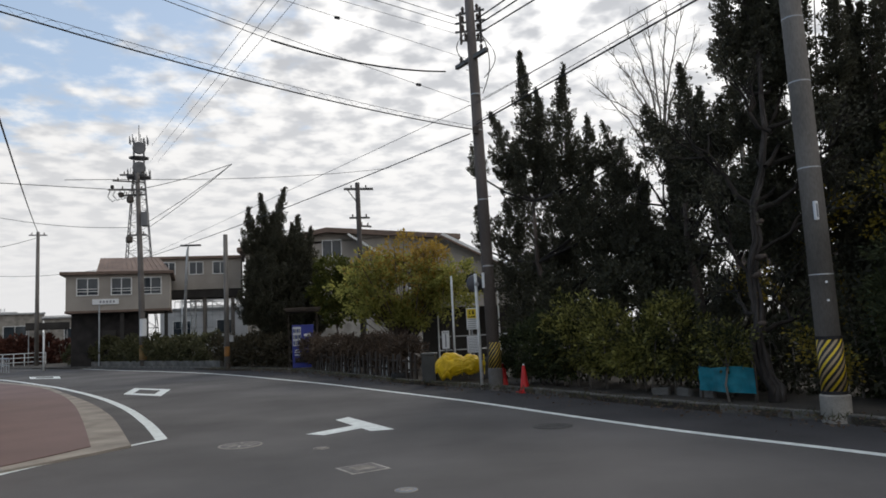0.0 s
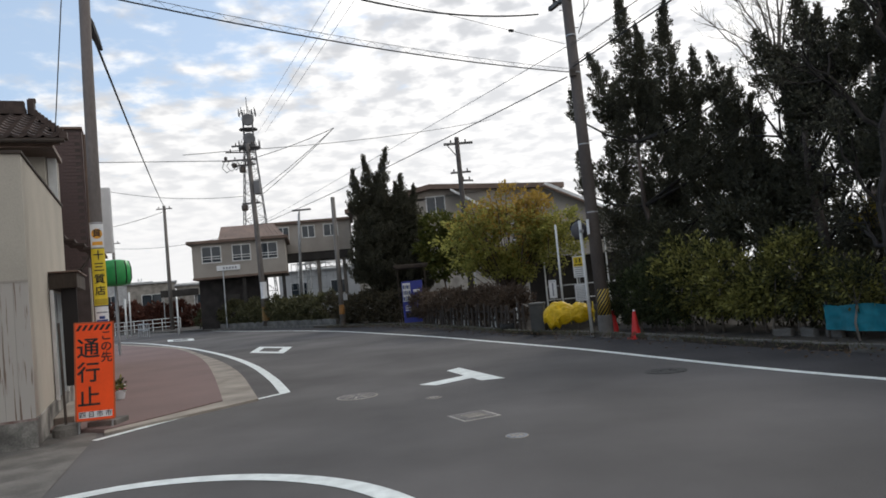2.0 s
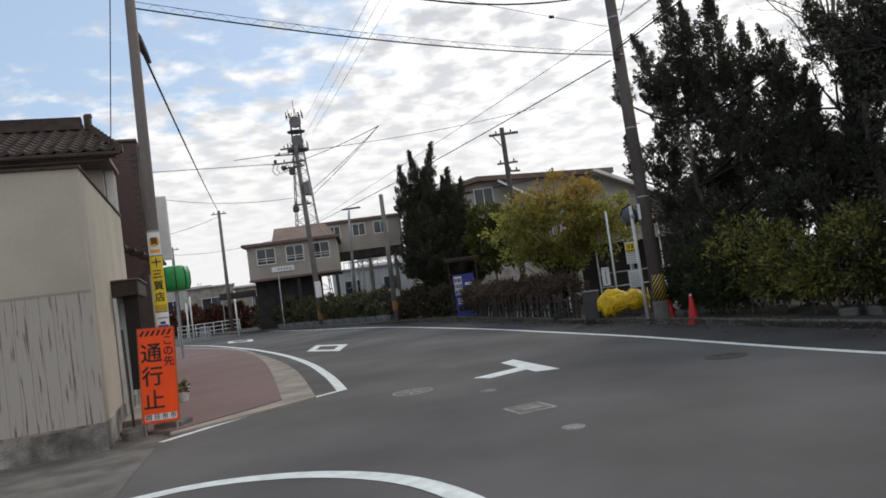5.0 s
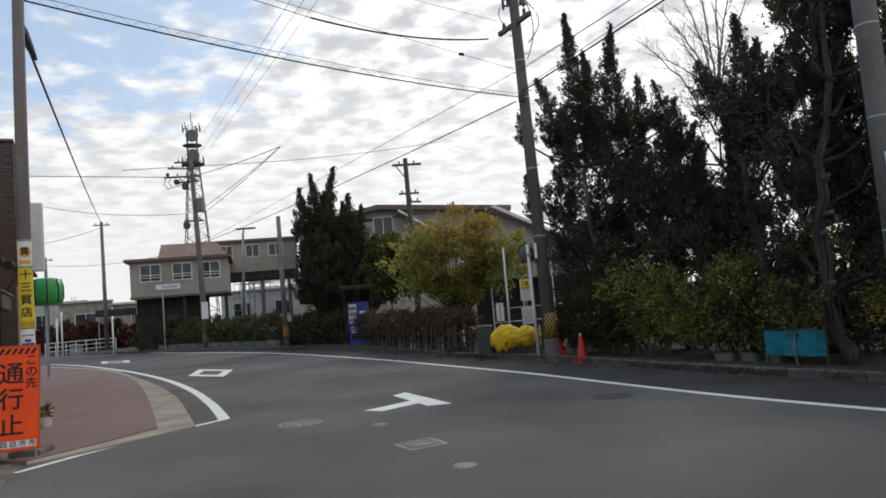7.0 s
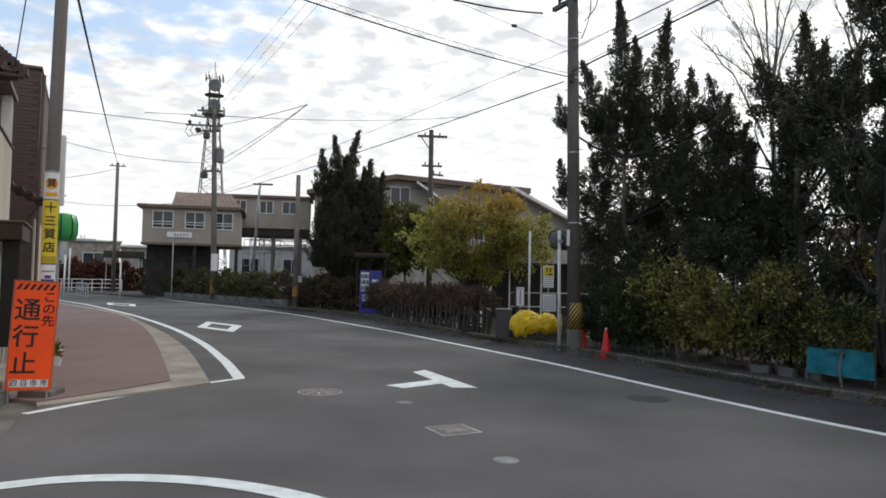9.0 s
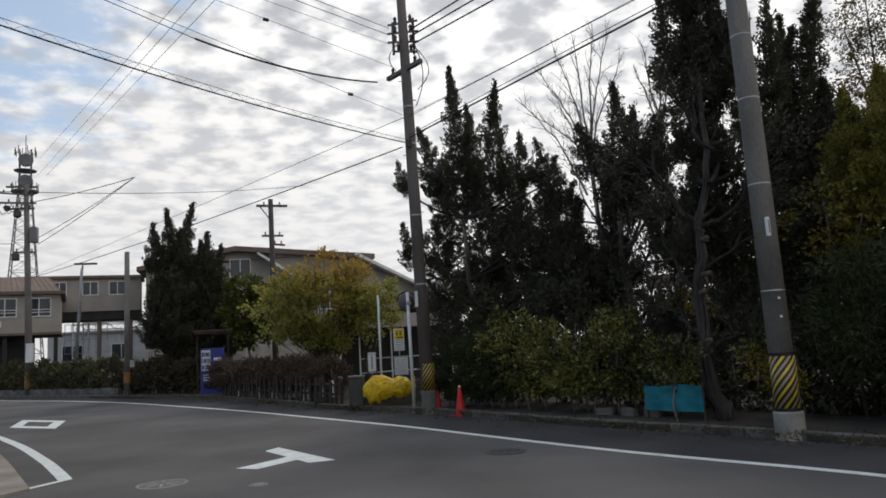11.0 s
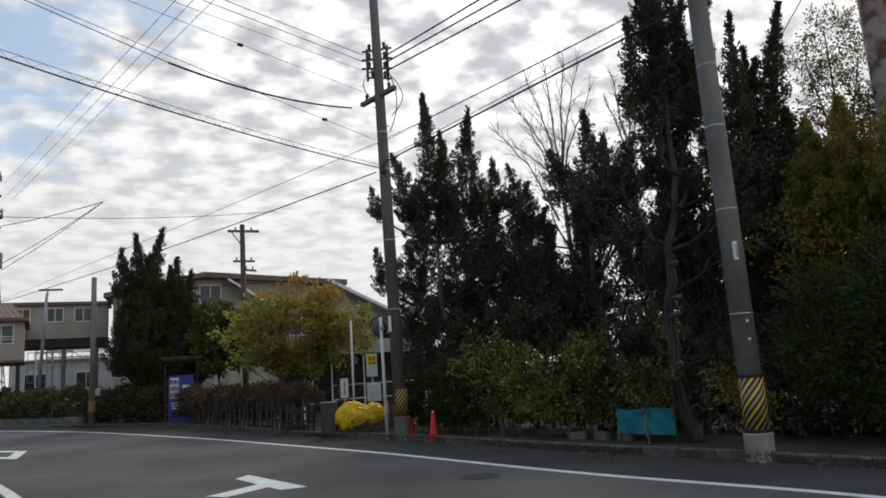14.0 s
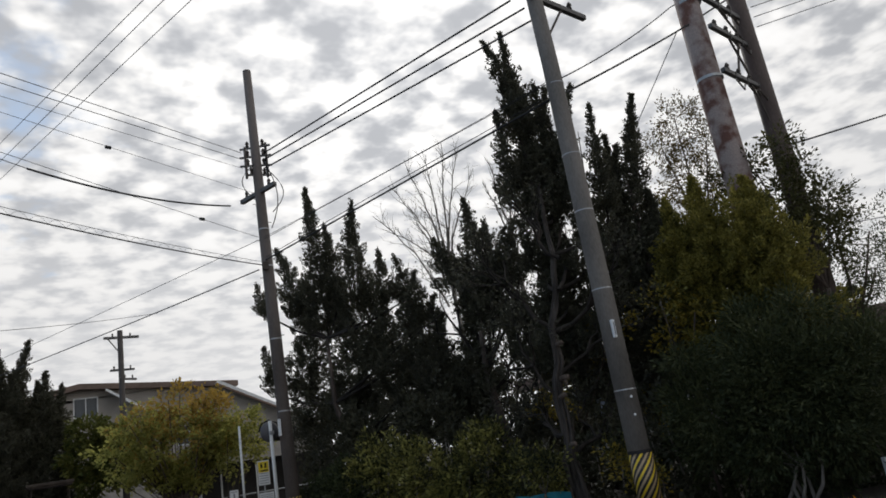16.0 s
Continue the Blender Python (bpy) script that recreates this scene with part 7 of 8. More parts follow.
board("notice_board", "yellow and white notice board with small dark print", 3.96, 20.0, 1.42, 2.02, 0.28,
      [(YELLOW, 0.03, 0.97, 0.52, 0.97), (INK, 0.22, 0.42, 0.7, 0.9), (INK, 0.58, 0.78, 0.7, 0.9), (INK, 0.12, 0.88, 0.56, 0.63)] + [(GREYINK, 0.1, 0.9, 0.06 + 0.1 * k, 0.09 + 0.1 * k) for k in range(5)])
board("notice_board", "white notice board covered with small grey print", 3.97, 19.9, 0.76, 1.22, 0.36, [(GREYINK, 0.08, 0.92, 0.08 + 0.1 * k, 0.11 + 0.1 * k) for k in range(9)])
board("notice_board", "narrow white upright notice board on the low wall", 3.2, 20.15, 0.90, 1.4, 0.2, [(GREYINK, 0.4, 0.6, 0.1, 0.85), (GREYINK, 0.1, 0.9, 0.9, 0.94)])
white_post(3.44, 20.1, 2.95, "thin white pole behind the notice boards", 0.03)


def low_wall():
    s = thing("low_block_wall", "low dark block wall behind the covered drums", "wall", (3.3, 18.9, 0.0), -12)
    for k in range(5):
        for j in range(3):
            x = -0.9 + k * 0.4 + (0.2 if j % 2 else 0)
            part("block", boxes((x, x + 0.39, -0.06, 0.06, 0.08 + j * 0.2, 0.27 + j * 0.2), bevel=0.008), mat("dark_block", (0.10, 0.095, 0.09), 0.9, 0.3) if k + j == 0 else bpy.data.materials["dark_block"], s)


low_wall()


def picket_fence():
    s = thing("picket_fence", "low weathered dark picket fence under the dry hedge", "fence", (0.0, 0.0, 0.05))
    pts = smooth_line([(2.25, 19.6), (1.15, 22.6), (-0.2, 26.2), (-0.85, 28.2)], 0.31)
    rng = random.Random(5)
    for k, p in enumerate(pts):
        h = 0.72 + rng.uniform(-0.08, 0.1)
        bm = boxes((-0.045, 0.045, -0.025, 0.025, 0.0, h), bevel=0.01)
        o = part("picket", bm, TIMBER, s)
        o.matrix_basis = pose(p.x, p.y, 0, rng.uniform(-4, 4), rng.uniform(-3, 3), -65)
    for z in (0.3, 0.55):
        part("rail", tube([(p.x + 0.05, p.y + 0.03, z) for p in pts[::3] + [pts[-1]]], 0.035, 6), TIMBER, s)
    for k, u in enumerate((3, 5, 8, 9, 12, 15, 16, 19, 22, 25)):
        if u < len(pts):
            p = pts[u]
            h = 0.42 + rng.uniform(0, 0.2)
            st = thing("marker_stake", "short white painted stake beside the picket fence", "stake", (p.x + 0.22, p.y + 0.1, 0.1), -60, group="white stakes")
            bm = bmesh.new()
            lathe([(0.075, 0), (0.055, h * 0.8), (0.02, h)], 6, bm)
            part("stake", bm, WHITEMETAL, st)


picket_fence()


def vending_machine():
    s = thing("vending_machine", "blue and white drinks vending machine under a small dark roof", "vending machine", (-1.38, 30.55, 0.06), 4)
    part("cabinet", boxes((-0.45, 0.45, 0.0, 0.7, 0.0, 1.83), bevel=0.02), VENDBLUE, s)
    part("display_window", boxes((-0.42, -0.08, -0.02, 0.0, 0.95, 1.75), bevel=0.006), WHITESHEET, s, "pale display window with rows of drinks")
    for j in range(3):
        for i in range(4):
            part("can", lathe([(0.03, 0), (0.03, 0.16)], 8, at=(-0.37 + i * 0.08, -0.03, 1.0 + j * 0.25)), GREYINK if (i + j) % 2 else BLUEINK, s)
    part("blue_panel", boxes((-0.06, 0.42, -0.02, 0.0, 0.95, 1.78), bevel=0.006), VENDBLUE, s)
    part("badge", boxes((0.04, 0.32, -0.026, -0.02, 1.32, 1.45), bevel=0.002), WHITESHEET, s, "plain pale badge")
    part("delivery_flap", boxes((-0.35, 0.1, -0.02, 0.0, 0.25, 0.45), bevel=0.006), INK, s)
    for k in range(3):
        part("print", boxes((-0.36, -0.12, -0.006, 0.0, 0.55 + k * 0.1, 0.6 + k * 0.1)), WHITESHEET, s)
    sh = thing("small_shelter", "dark little roof on posts over the vending machine", "shelter", (-1.38, 30.6, 0.06), 4)
    part("roof", boxes((-0.75, 0.75, -0.5, 1.0, 2.45, 2.55), (-0.7, 0.7, -0.45, 0.95, 2.38, 2.45), bevel=0.01), TIMBER, sh)
    for x in (-0.6, 0.58):
        for y in (-0.35, 0.85):
            part("post", boxes((x, x + 0.03, y, y + 0.03, 0, 2.4)), TIMBER, sh)


vending_machine()


def turquoise_sheet():
    s = thing("turquoise_sheet", "sagging turquoise plastic sheet fixed upright among the shrubs", "plastic sheet", (6.5, 10.85, 0.1), -67.5)
    n, m = 26, 8
    bm = bmesh.new()
    rows = []
    for side in (0.0, 0.012):
        g = []
        for j in range(m + 1):
            row = []
            for i in range(n + 1):
                u, v = i / n, j / m
                x = -0.54 + 1.08 * u
                top = 0.55 - 0.018 * math.sin(u * math.pi * 2.2) * v
                z = 0.14 + (top - 0.14) * v
                y = 0.04 * math.sin(u * 9) * (1 - 0.5 * v) + 0.02 * noise.noise(Vector((u * 6, v * 5, 2))) + side
                row.append(bm.verts.new((x, y, z)))
            g.append(row)
        rows.append(g)
    for g in rows:
        for j in range(m):
            for i in range(n):
                bm.faces.new((g[j][i], g[j][i + 1], g[j + 1][i + 1], g[j + 1][i]))
    part("sheet", bm, TARPB, s, smooth=True)
    for x in (-0.53, 0.0, 0.53):
        part("stake", tube([(x, 0.05, 0), (x, 0.05, 0.6)], 0.02, 6), TIMBER, s)


turquoise_sheet()
broad_tree("sapling", "thin sapling with a small leafy head beside the kerb", (6.42, 10.65, 0.1), 0.55,
           [((0, 0, 0.85), (0.22, 0.25, 0.16), 26), ((0.08, -0.15, 1.05), (0.2, 0.25, 0.14), 22), ((-0.08, 0.2, 1.0), (0.2, 0.25, 0.14), 22)], HEDGE, 61, leaf=(0.075, 0.045), each=14, trunk_r=0.022, bark=BARKGREY)
broad_tree("yellow_shrub", "low shrub with yellow and green leaves beside the trunk", (7.35, 9.6, 0.1), 0.4,
           [((0, 0, 0.8), (0.25, 0.3, 0.2), 30), ((0.05, 0.25, 1.05), (0.22, 0.25, 0.18), 24), ((0.1, -0.25, 0.6), (0.22, 0.25, 0.18), 22)], YELLOWLEAF, 62, leaf=(0.065, 0.04), each=12, trunk_r=0.018, category="shrub", second=HEDGE, second_share=0.5)
broad_tree("yellow_tree", "tree with small yellowing leaves behind the thick pole", (8.7, 9.2, 0.1), 1.8,
           [((-0.2, 0.1, 3.3), (0.35, 0.4, 0.3), 26), ((0.1, -0.3, 3.0), (0.35, 0.4, 0.3), 22), ((0, 0.3, 2.7), (0.35, 0.4, 0.3), 22)], YELLOWLEAF, 63, leaf=(0.07, 0.045), each=12, trunk_r=0.03, second=HEDGE, second_share=0.45)


def stones():
    rng = random.Random(8)
    for k in range(3):
        u = 0.62 + k * 0.13
        x, y = 5.0 + 1.35 * u + rng.uniform(-.08, .08), 14.2 - 3.2 * u
        s = thing("foot_stone", "rough pale block stone lying at the foot of the hedge", "stone", (x + 0.25, y + 0.1, 0.08), rng.uniform(-80, -50), group="stones under the hedge")
        bm = boxes((-0.16, 0.16, -0.07, 0.07, 0, rng.uniform(0.14, 0.24)), bevel=0.03)
        for v in bm.verts:
            v.co += noise.noise_vector(v.co * 5 + Vector((k, 0, 0))) * 0.025
        part("stone", bm, KERB, s)


stones()

# ---------------------------------------------------------------- van, guard rail, platform


def van():
    s = thing("van", "silver-beige minivan parked with its tailgate towards the road", "van", (8.79, 4.52, 0.0), -62.9)

    def section(y, k, top):
        half = [(0.55, 0.24), (0.80, 0.27), (0.845, 0.45), (0.85, 0.75), (0.85, 1.0), (0.80, 1.35), (0.735, 1.68), (0.66, 1.79), (0.45, 1.845), (0.0, 1.86)]
        pts = [(x * k, min(z, top + (z - 1.0) * 0.06 if z > 1.0 else z)) for x, z in half]
        full = pts + [(-x, z) for x, z in reversed(pts[:-1])]
        return [(x, y, z) for x, z in full]

    bm = bmesh.new()
    st = [(0.0, 0.975, 9), (0.05, 1.0, 9), (0.5, 1.0, 9), (2.4, 1.0, 9), (3.05, 0.99, 1.78), (3.75, 0.98, 1.1), (4.25, 0.95, 1.02), (4.55, 0.85, 0.85)]
    rings = [[bm.verts.new(p) for p in section(*q)] for q in st]
    n = len(rings[0])
    for a, b in zip(rings, rings[1:]):
        for i in range(n):
            bm.faces.new((a[i], a[(i + 1) % n], b[(i + 1) % n], b[i]))
    bm.faces.new(rings[0][::-1])
    bm.faces.new(rings[-1])
    bmesh.ops.recalc_face_normals(bm, faces=bm.faces)
    body = part("body", bm, VANPAINT, s, smooth=False)
    # tailgate glass, slightly proud, following the taper of the cabin
    def panel(pts, y0, y1, material, name, parent=s, label=""):
        bm = bmesh.new()
        a = [bm.verts.new((x, y0, z)) for x, z in pts]
        b = [bm.verts.new((x, y1, z)) for x, z in pts]
        m = len(pts)
        bm.faces.new(a)
        for i in range(m):
            bm.faces.new((a[i], b[i], b[(i + 1) % m], a[(i + 1) % m]))
        bmesh.ops.recalc_face_normals(bm, faces=bm.faces)
        return part(name, bm, material, parent, label)
    gate = panel([(-0.70, 0.55), (-0.78, 0.62), (-0.77, 1.0), (-0.74, 1.2), (-0.645, 1.72), (-0.6, 1.77), (0.6, 1.77), (0.645, 1.72), (0.74, 1.2), (0.77, 1.0), (0.78, 0.62), (0.70, 0.55)], -0.035, 0.0, VANPAINT, "tailgate")
    panel([(-0.715, 1.17), (-0.64, 1.66), (-0.60, 1.70), (0.60, 1.70), (0.64, 1.66), (0.715, 1.17)], -0.05, -0.035, VANGLASS, "rear_window", gate, "dark tinted glass")
    part("roof_spoiler", boxes((-0.6, 0.6, -0.10, 0.12, 1.765, 1.83), bevel=0.025), VANPAINT, gate)
    for sx in (-1, 1):
        lamp = panel([(sx * 0.785, 0.78), (sx * 0.855, 0.78), (sx * 0.855, 1.12), (sx * 0.80, 1.38), (sx * 0.755, 1.38), (sx * 0.75, 1.15)], -0.045, 0.03, LAMPRED, "tail_light")
        panel([(sx * 0.79, 0.80), (sx * 0.853, 0.80), (sx * 0.853, 0.90), (sx * 0.787, 0.90)], -0.05, -0.045, WHITESHEET, "reversing_lens", lamp)
        panel([(sx * 0.783, 1.08), (sx * 0.855, 1.08), (sx * 0.85, 1.15), (sx * 0.765, 1.15)], -0.05, -0.045, WHITESHEET, "indicator_lens", lamp)
    bumper = part("bumper", boxes((-0.86, 0.86, -0.13, 0.1, 0.26, 0.54), bevel=0.05), VANPAINT, s)
    for sx in (-0.74, 0.74):
        bm = lathe([(0.055, 0), (0.055, 0.015), (0.03, 0.02)], 16)
        bmesh.ops.transform(bm, matrix=pose(sx, -0.125, 0.36, 90, 0, 0), verts=bm.verts)
        part("fog_lamp", bm, LAMPRED, bumper)
    panel([(-0.30, 0.64), (0.30, 0.64), (0.37, 0.90), (-0.37, 0.90)], -0.045, -0.035, mat("plate_recess", (0.30, 0.295, 0.28), 0.5, 0.1), "plate_recess", gate)
    plate = part("number_plate", boxes((-0.165, 0.165, -0.056, -0.046, 0.69, 0.855), bevel=0.004), WHITESHEET, gate, "white plate with plain bars")
    for k in range(4):
        part("bar", boxes((-0.12 + k * 0.065, -0.08 + k * 0.065, -0.059, -0.056, 0.71, 0.78)), BLUEINK, plate)
    part("bar", boxes((-0.06, 0.06, -0.059, -0.056, 0.80, 0.835)), BLUEINK, plate)
    part("chrome_strip", boxes((-0.42, 0.42, -0.06, -0.036, 0.90, 0.935), bevel=0.008), GALV, gate)
    st = part("sticker", boxes((-0.17, 0.17, -0.040, -0.035, 1.0, 1.07)), YELLOW, gate, "yellow sticker with dark bars")
    for k in range(6):
        part("bar", boxes((-0.145 + k * 0.05, -0.115 + k * 0.05, -0.043, -0.040, 1.01, 1.06)), INK, st)
    bm = lathe([(0.065, 0), (0.055, 0.012)], 20)
    bmesh.ops.transform(bm, matrix=pose(0, -0.035, 1.14, 90, 0, 0) @ Matrix.Diagonal((1.2, 0.8, 1, 1)), verts=bm.verts)
    part("emblem", bm, GALV, gate, "plain chrome oval")
    part("wiper", tube([(0.0, -0.07, 1.18), (-0.12, -0.075, 1.2), (-0.2, -0.07, 1.16)], 0.018, 6), INK, gate)
    mir = part("rear_view_mirror", tube([(-0.4, -0.06, 1.76), (-0.4, -0.2, 1.70), (-0.4, -0.2, 1.64)], 0.02, 6), INK, s, "dark-armed mirror over the rear window")
    bm = bmesh.new()
    bmesh.ops.create_uvsphere(bm, u_segments=16, v_segments=10, radius=1)
    bmesh.ops.transform(bm, matrix=pose(-0.42, -0.22, 1.58, 20, 0, 0) @ Matrix.Diagonal((0.12, 0.05, 0.08, 1)), verts=bm.verts)
    part("mirror_head", bm, WHITEMETAL, mir, "", True)
    bm = lathe([(0.03, 0), (0.03, 0.004)], 14)
    bmesh.ops.transform(bm, matrix=pose(-0.66, -0.05, 1.21, 90, 0, 0), verts=bm.verts)
    part("round_sticker", bm, WHITESHEET, gate)
    for sx in (-1, 1):
        for y in (0.85, 3.65):
            bm = lathe([(0.2, -0.1), (0.31, -0.09), (0.325, 0), (0.31, 0.09), (0.2, 0.1)], 24)
            bmesh.ops.transform(bm, matrix=pose(sx * 0.74, y, 0.325, 0, 90, 0), verts=bm.verts)
            wheel = part("wheel", bm, RUBBER, s, "", True)
            bm = lathe([(0.19, -0.095), (0.19, 0.095), (0.05, 0.1)], 20)
            bmesh.ops.transform(bm, matrix=pose(sx * 0.755, y, 0.325, 0, 90, 0), verts=bm.verts)
            part("rim", bm, GALV, wheel)
        panel_bm = bmesh.new()
        v = [panel_bm.verts.new((sx * x, y, z)) for x, y, z in ((0.83, 0.35, 1.14), (0.83, 2.9, 1.14), (0.765, 2.7, 1.62), (0.765, 0.5, 1.62))]
        panel_bm.faces.new(v)
        part("side_window", panel_bm, VANGLASS, s)


van()


def guard_rail():
    a, b = Vector((9.17, 6.72, 0)), Vector((14.6, 8.95, 0))
    d = (b - a)
    ln = d.length
    rz = math.degrees(math.atan2(d.y, d.x))
    s = thing("guard_rail", "white corrugated steel guard rail on short posts", "guard rail", tuple(a), rz)
    prof = [(0.0, 0.21), (-0.015, 0.24), (-0.075, 0.28), (-0.075, 0.34), (-0.01, 0.39), (-0.01, 0.42), (-0.075, 0.47), (-0.075, 0.53), (-0.015, 0.57), (0.0, 0.60)]
    bm = bmesh.new()
    rows = [[bm.verts.new((x, y + t, z)) for y, z in prof] for t in (0.0, 0.006) for x in (0.0, ln)]
    for r0, r1 in ((rows[0], rows[1]), (rows[2], rows[3])):
        for i in range(len(prof) - 1):
            bm.faces.new((r0[i], r1[i], r1[i + 1], r0[i + 1]))
    for r0, r1 in ((rows[0], rows[2]), (rows[1], rows[3])):
        for i in range(len(prof) - 1):
            bm.faces.new((r0[i], r0[i + 1], r1[i + 1], r1[i]))
    part("beam", bm, WHITEMETAL, s)
    part("end_plate", boxes((-0.14, 0.05, -0.085, -0.078, 0.2, 0.61), bevel=0.003), WHITEMETAL, s)
    for k in range(4):
        x = 0.35 + k * 1.7
        part("post", tube([(x, 0.06, 0.0), (x, 0.06, 0.58)], 0.055, 12), WHITEMETAL, s, smooth=True)


guard_rail()


def side_fence():
    s = thing("pipe_fence", "dark pipe fence behind the guard rail", "fence", (10.5, 8.3, 0.1), 22)
    for z in (0.45, 0.95):
        part("rail", tube([(0, 0, z), (6.5, 0, z)], 0.035, 8), TIMBER, s)
    for k in range(9):
        part("post", tube([(k * 0.8, 0, 0), (k * 0.8, 0, 1.05)], 0.035, 8), TIMBER, s)


side_fence()


def platform():
    s = thing("station_platform", "railway platform with a dark canopy, lit tubes and posters", "platform", (32.0, 16.4, 0.1), -64)
    part("deck", boxes((-22, 16, 0.0, 5.0, 0.0, 1.1)), CONCRETE, s)
    part("deck_edge", boxes((-22, 16, -0.12, 0.0, 0.95, 1.12), bevel=0.02), KERB, s)
    part("canopy", boxes((-22, 16, -0.6, 5.6, 4.15, 4.4), bevel=0.02), DARKWALL, s, "dark canopy roof")
    part("canopy_fascia", boxes((-22, 16, -0.68, -0.6, 3.75, 4.5), bevel=0.01), FASCIA, s)
    part("back_wall", boxes((-22, 16, 4.8, 5.0, 1.1, 4.15)), DARKWALL, s)
    for k in range(10):
        part("column", boxes((-20 + k * 3.8, -19.8 + k * 3.8, 2.2, 2.4, 1.1, 4.15), bevel=0.01), GALV, s)
    for k in range(13):
        part("poster", boxes((-21 + k * 2.8, -19.3 + k * 2.8, 4.72, 4.8, 1.9, 3.0), bevel=0.005), WHITESHEET if k % 3 else mat("pale_blue_poster", (0.4, 0.45, 0.62), 0.5, 0.2), s)
    glow = bpy.data.materials.new("tube_light")
    glow.use_nodes = True
    glow.node_tree.nodes["Principled BSDF"].inputs["Emission Color"].default_value = (1, 0.98, 0.93, 1)
    glow.node_tree.nodes["Principled BSDF"].inputs["Emission Strength"].default_value = 0.9
    for k in range(9):
        part("light_tube", tube([(-20 + k * 4.2, 0.4, 3.72), (-18.5 + k * 4.2, 0.4, 3.72)], 0.035, 6), glow, s, "lit fluorescent tube")
        part("light_tube", tube([(-21 + k * 4.2, 3.0, 3.72), (-19.7 + k * 4.2, 3.0, 3.72)], 0.035, 6), glow, s, "lit fluorescent tube")


platform()


def bike_shelter():
    s = thing("bicycle_shelter", "dark-roofed open shelter on thin white posts beside the hall", "shelter", (5.2, 26.6, 0.1), 8)
    part("roof", boxes((-1.6, 3.2, -0.6, 2.0, 2.75, 2.83), bevel=0.02), DARKWALL, s)
    part("back_wall", boxes((-1.5, 3.1, 1.8, 1.88, 0.0, 2.2)), DARKWALL, s)
    for x in (-1.5, -0.3, 0.9, 2.1, 3.1):
        part("post", tube([(x, -0.5, 0), (x, -0.5, 2.75)], 0.03, 8), WHITEMETAL, s)
    for z in (0.55, 1.05):
        part("rail", tube([(-1.5, -0.5, z), (3.1, -0.5, z)], 0.025, 8), GALV, s)
    part("light_bar", boxes((-0.8, 0.2, 0.4, 0.5, 2.55, 2.62)), WHITESHEET, s)


bike_shelter()


def flowers():
    rng = np.random.default_rng(71)
    s = thing("flower_clump", "low clump of small orange flowers on the verge", "flowers", (8.35, 6.95, 0.1))
    n = 12
    c = np.stack([rng.uniform(-0.5, 0.5, n), rng.uniform(-0.3, 0.3, n), rng.uniform(0.04, 0.14, n)], 1)
    pts = np.repeat(c, 6, axis=0)
    dd = rng.normal(size=(n * 6, 3))
    tagged(leaves_mesh("bloom", pts, dd, 0.045, 0.03, FLOWER, s, rng=rng), kind="stuff")
    m = 50
    c = np.stack([rng.uniform(-0.7, 0.7, m), rng.uniform(-0.4, 0.4, m), np.zeros(m)], 1)
    leaves_mesh("foliage", c, rng.normal(0, 0.4, (m, 3)) + np.array([0, 0, 1]), 0.14, 0.025, HEDGE, s, rng=rng)


flowers()


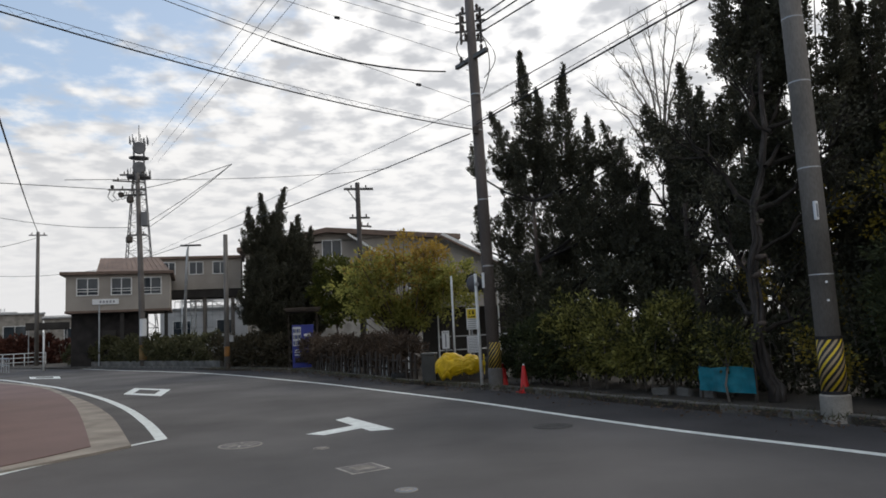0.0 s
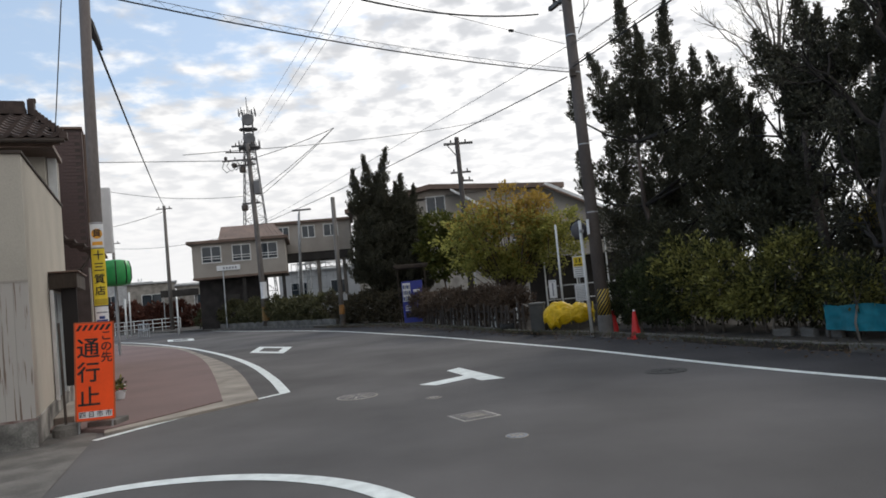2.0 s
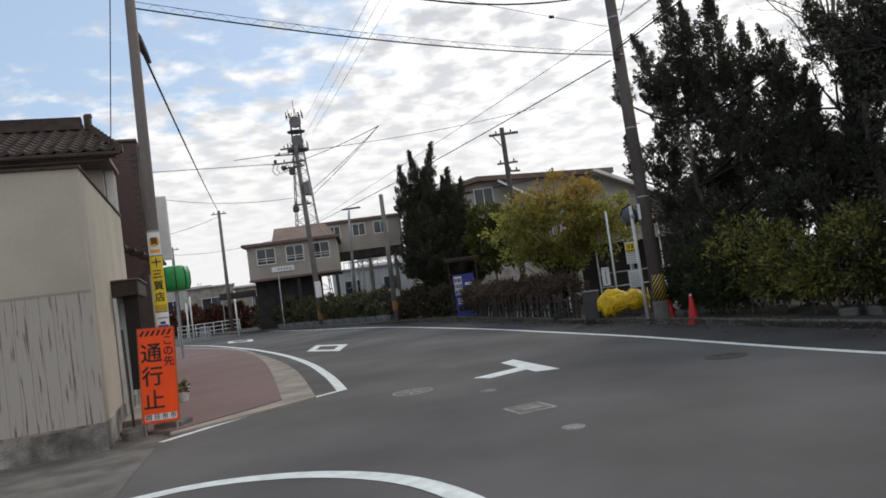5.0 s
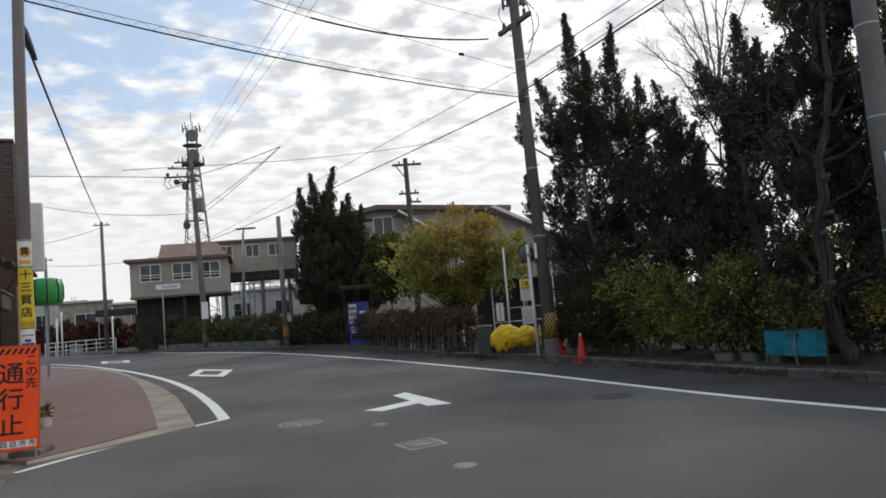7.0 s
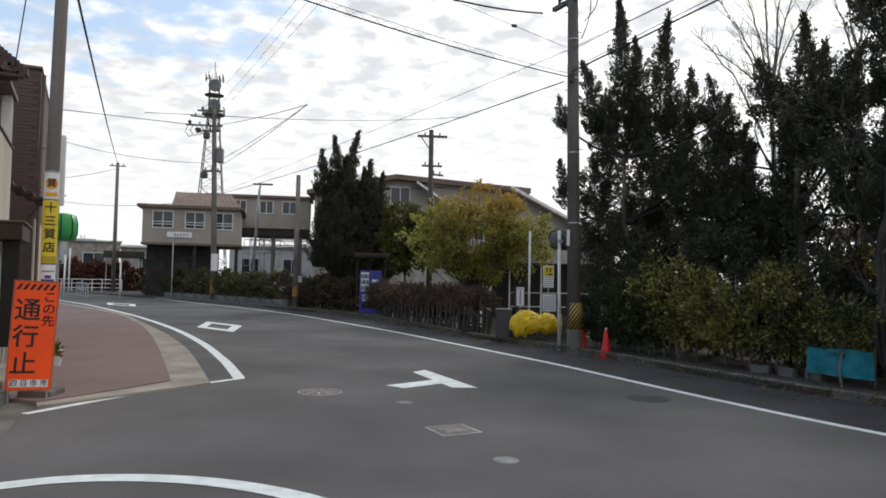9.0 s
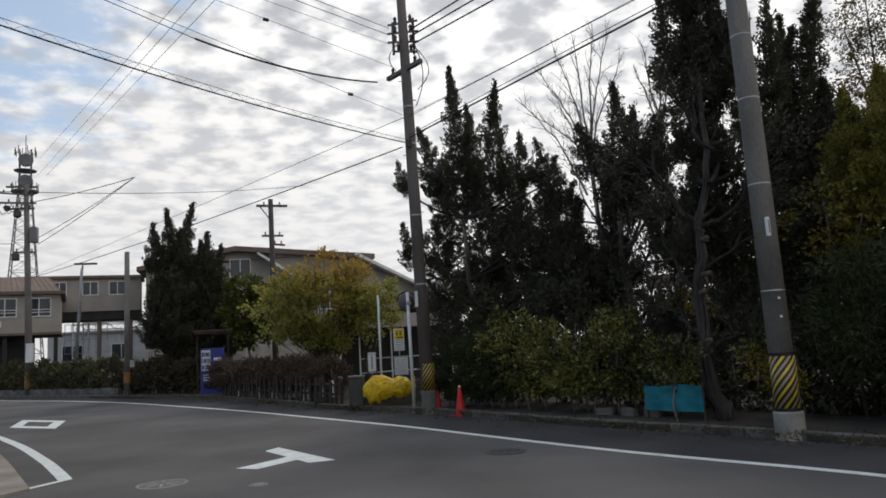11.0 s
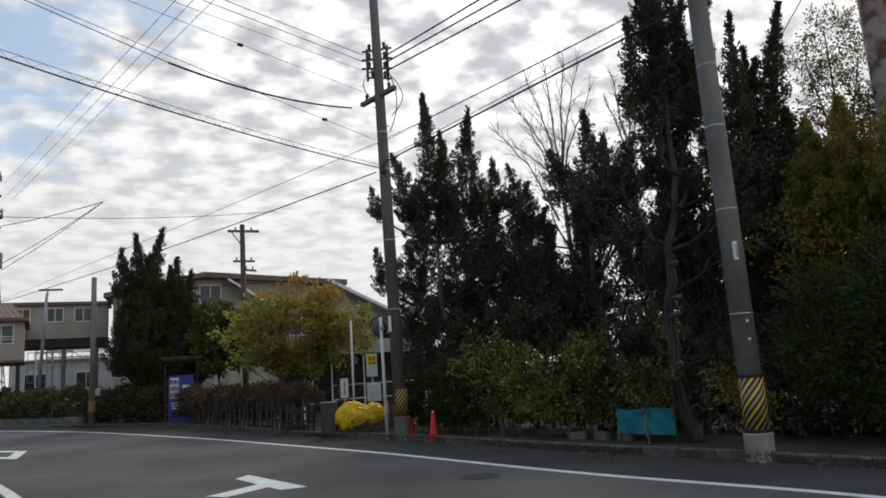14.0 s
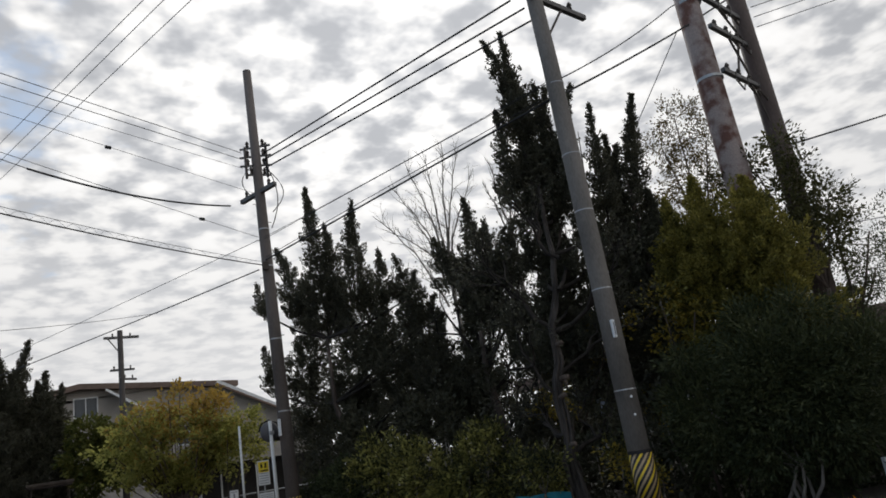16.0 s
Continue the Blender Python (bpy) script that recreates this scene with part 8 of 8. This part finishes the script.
def verge_grass():
    """Tufts of grass and fallen leaves behind the kerb."""
    rng = np.random.default_rng(72)
    line = offset_line(kerb_pts, -0.42)
    a = np.array([[p.x, p.y] for p in line if -6 < p.x < 10])
    n = 2600
    k = rng.integers(0, len(a) - 1, n)
    u = rng.uniform(0, 1, (n, 1))
    p = a[k] * (1 - u) + a[k + 1] * u + rng.normal(0, 0.16, (n, 2))
    c = np.c_[p, np.full(n, 0.10)]
    dd = rng.normal(0, 0.5, (n, 3)) + np.array([0, 0, 0.8])
    tagged(leaves_mesh("grass", c, dd, 0.10, 0.012, GRASSM, rng=rng), "thin grass tufts growing along the kerb", "grass", kind="stuff")
    n = 2600
    k = rng.integers(0, len(a) - 1, n)
    p = a[k] + rng.normal(0, 0.45, (n, 2))
    c = np.c_[p, np.full(n, 0.108)]
    dd = rng.normal(0, 1, (n, 3)) * np.array([1, 1, 0.15])
    tagged(leaves_mesh("fallen_leaf_litter", c, dd, 0.06, 0.035, BROWNBUSH, rng=rng), "scattered dry fallen leaves on the soil verge", "leaf litter", kind="stuff")


verge_grass()


def kerb_blocks():
    """Separate kerb stones along the verge."""
    k = thing("kerb", "row of weathered concrete kerb stones", "kerb", kind="structure")
    bm = boxes((0.0, 0.585, -0.075, 0.075, -0.02, 0.125), bevel=0.012)
    me = bpy.data.meshes.new("kerb_stone")
    bm.to_mesh(me)
    bm.free()
    me.materials.append(KERB)
    pts = offset_line(kerb_pts, -0.075)
    arr = [Vector((p.x, p.y, 0)) for p in pts]
    seg = [0.0]
    for a, b in zip(arr, arr[1:]):
        seg.append(seg[-1] + (b - a).length)

    def at_len(s):
        i = max(0, min(len(seg) - 2, int(np.searchsorted(seg, s)) - 1))
        u = (s - seg[i]) / max(1e-6, seg[i + 1] - seg[i])
        return arr[i].lerp(arr[i + 1], u)

    rng = random.Random(4)
    s = 20.0
    count = 0
    while s < seg[-1] - 0.7 and count < 170:
        a, b = at_len(s), at_len(s + 0.6)
        m = Matrix.Translation(a + Vector((0, 0, rng.uniform(-0.006, 0.006)))) @ Matrix.Rotation(math.atan2(b.y - a.y, b.x - a.x), 4, "Z")
        share("kerb_stone", me, k, m)
        s += 0.6
        count += 1


kerb_blocks()


def low_retaining_wall():
    t = thing("retaining_wall", "low grey concrete wall at the foot of the station hedge", "wall", kind="structure")
    pts = smooth_line([(-5.6, 36.0), (-8.3, 39.9), (-12.4, 44.6), (-16.5, 48.8)], 1.2)
    for a, b in zip(pts, pts[1:]):
        d = b - a
        o = part("wall_block", boxes((0, d.length - 0.015, -0.09, 0.09, 0, 0.3), bevel=0.015), KERB, t)
        o.matrix_basis = Matrix.Translation((a.x, a.y, 0.08)) @ Matrix.Rotation(math.atan2(d.y, d.x), 4, "Z")


low_retaining_wall()
brick_faces()
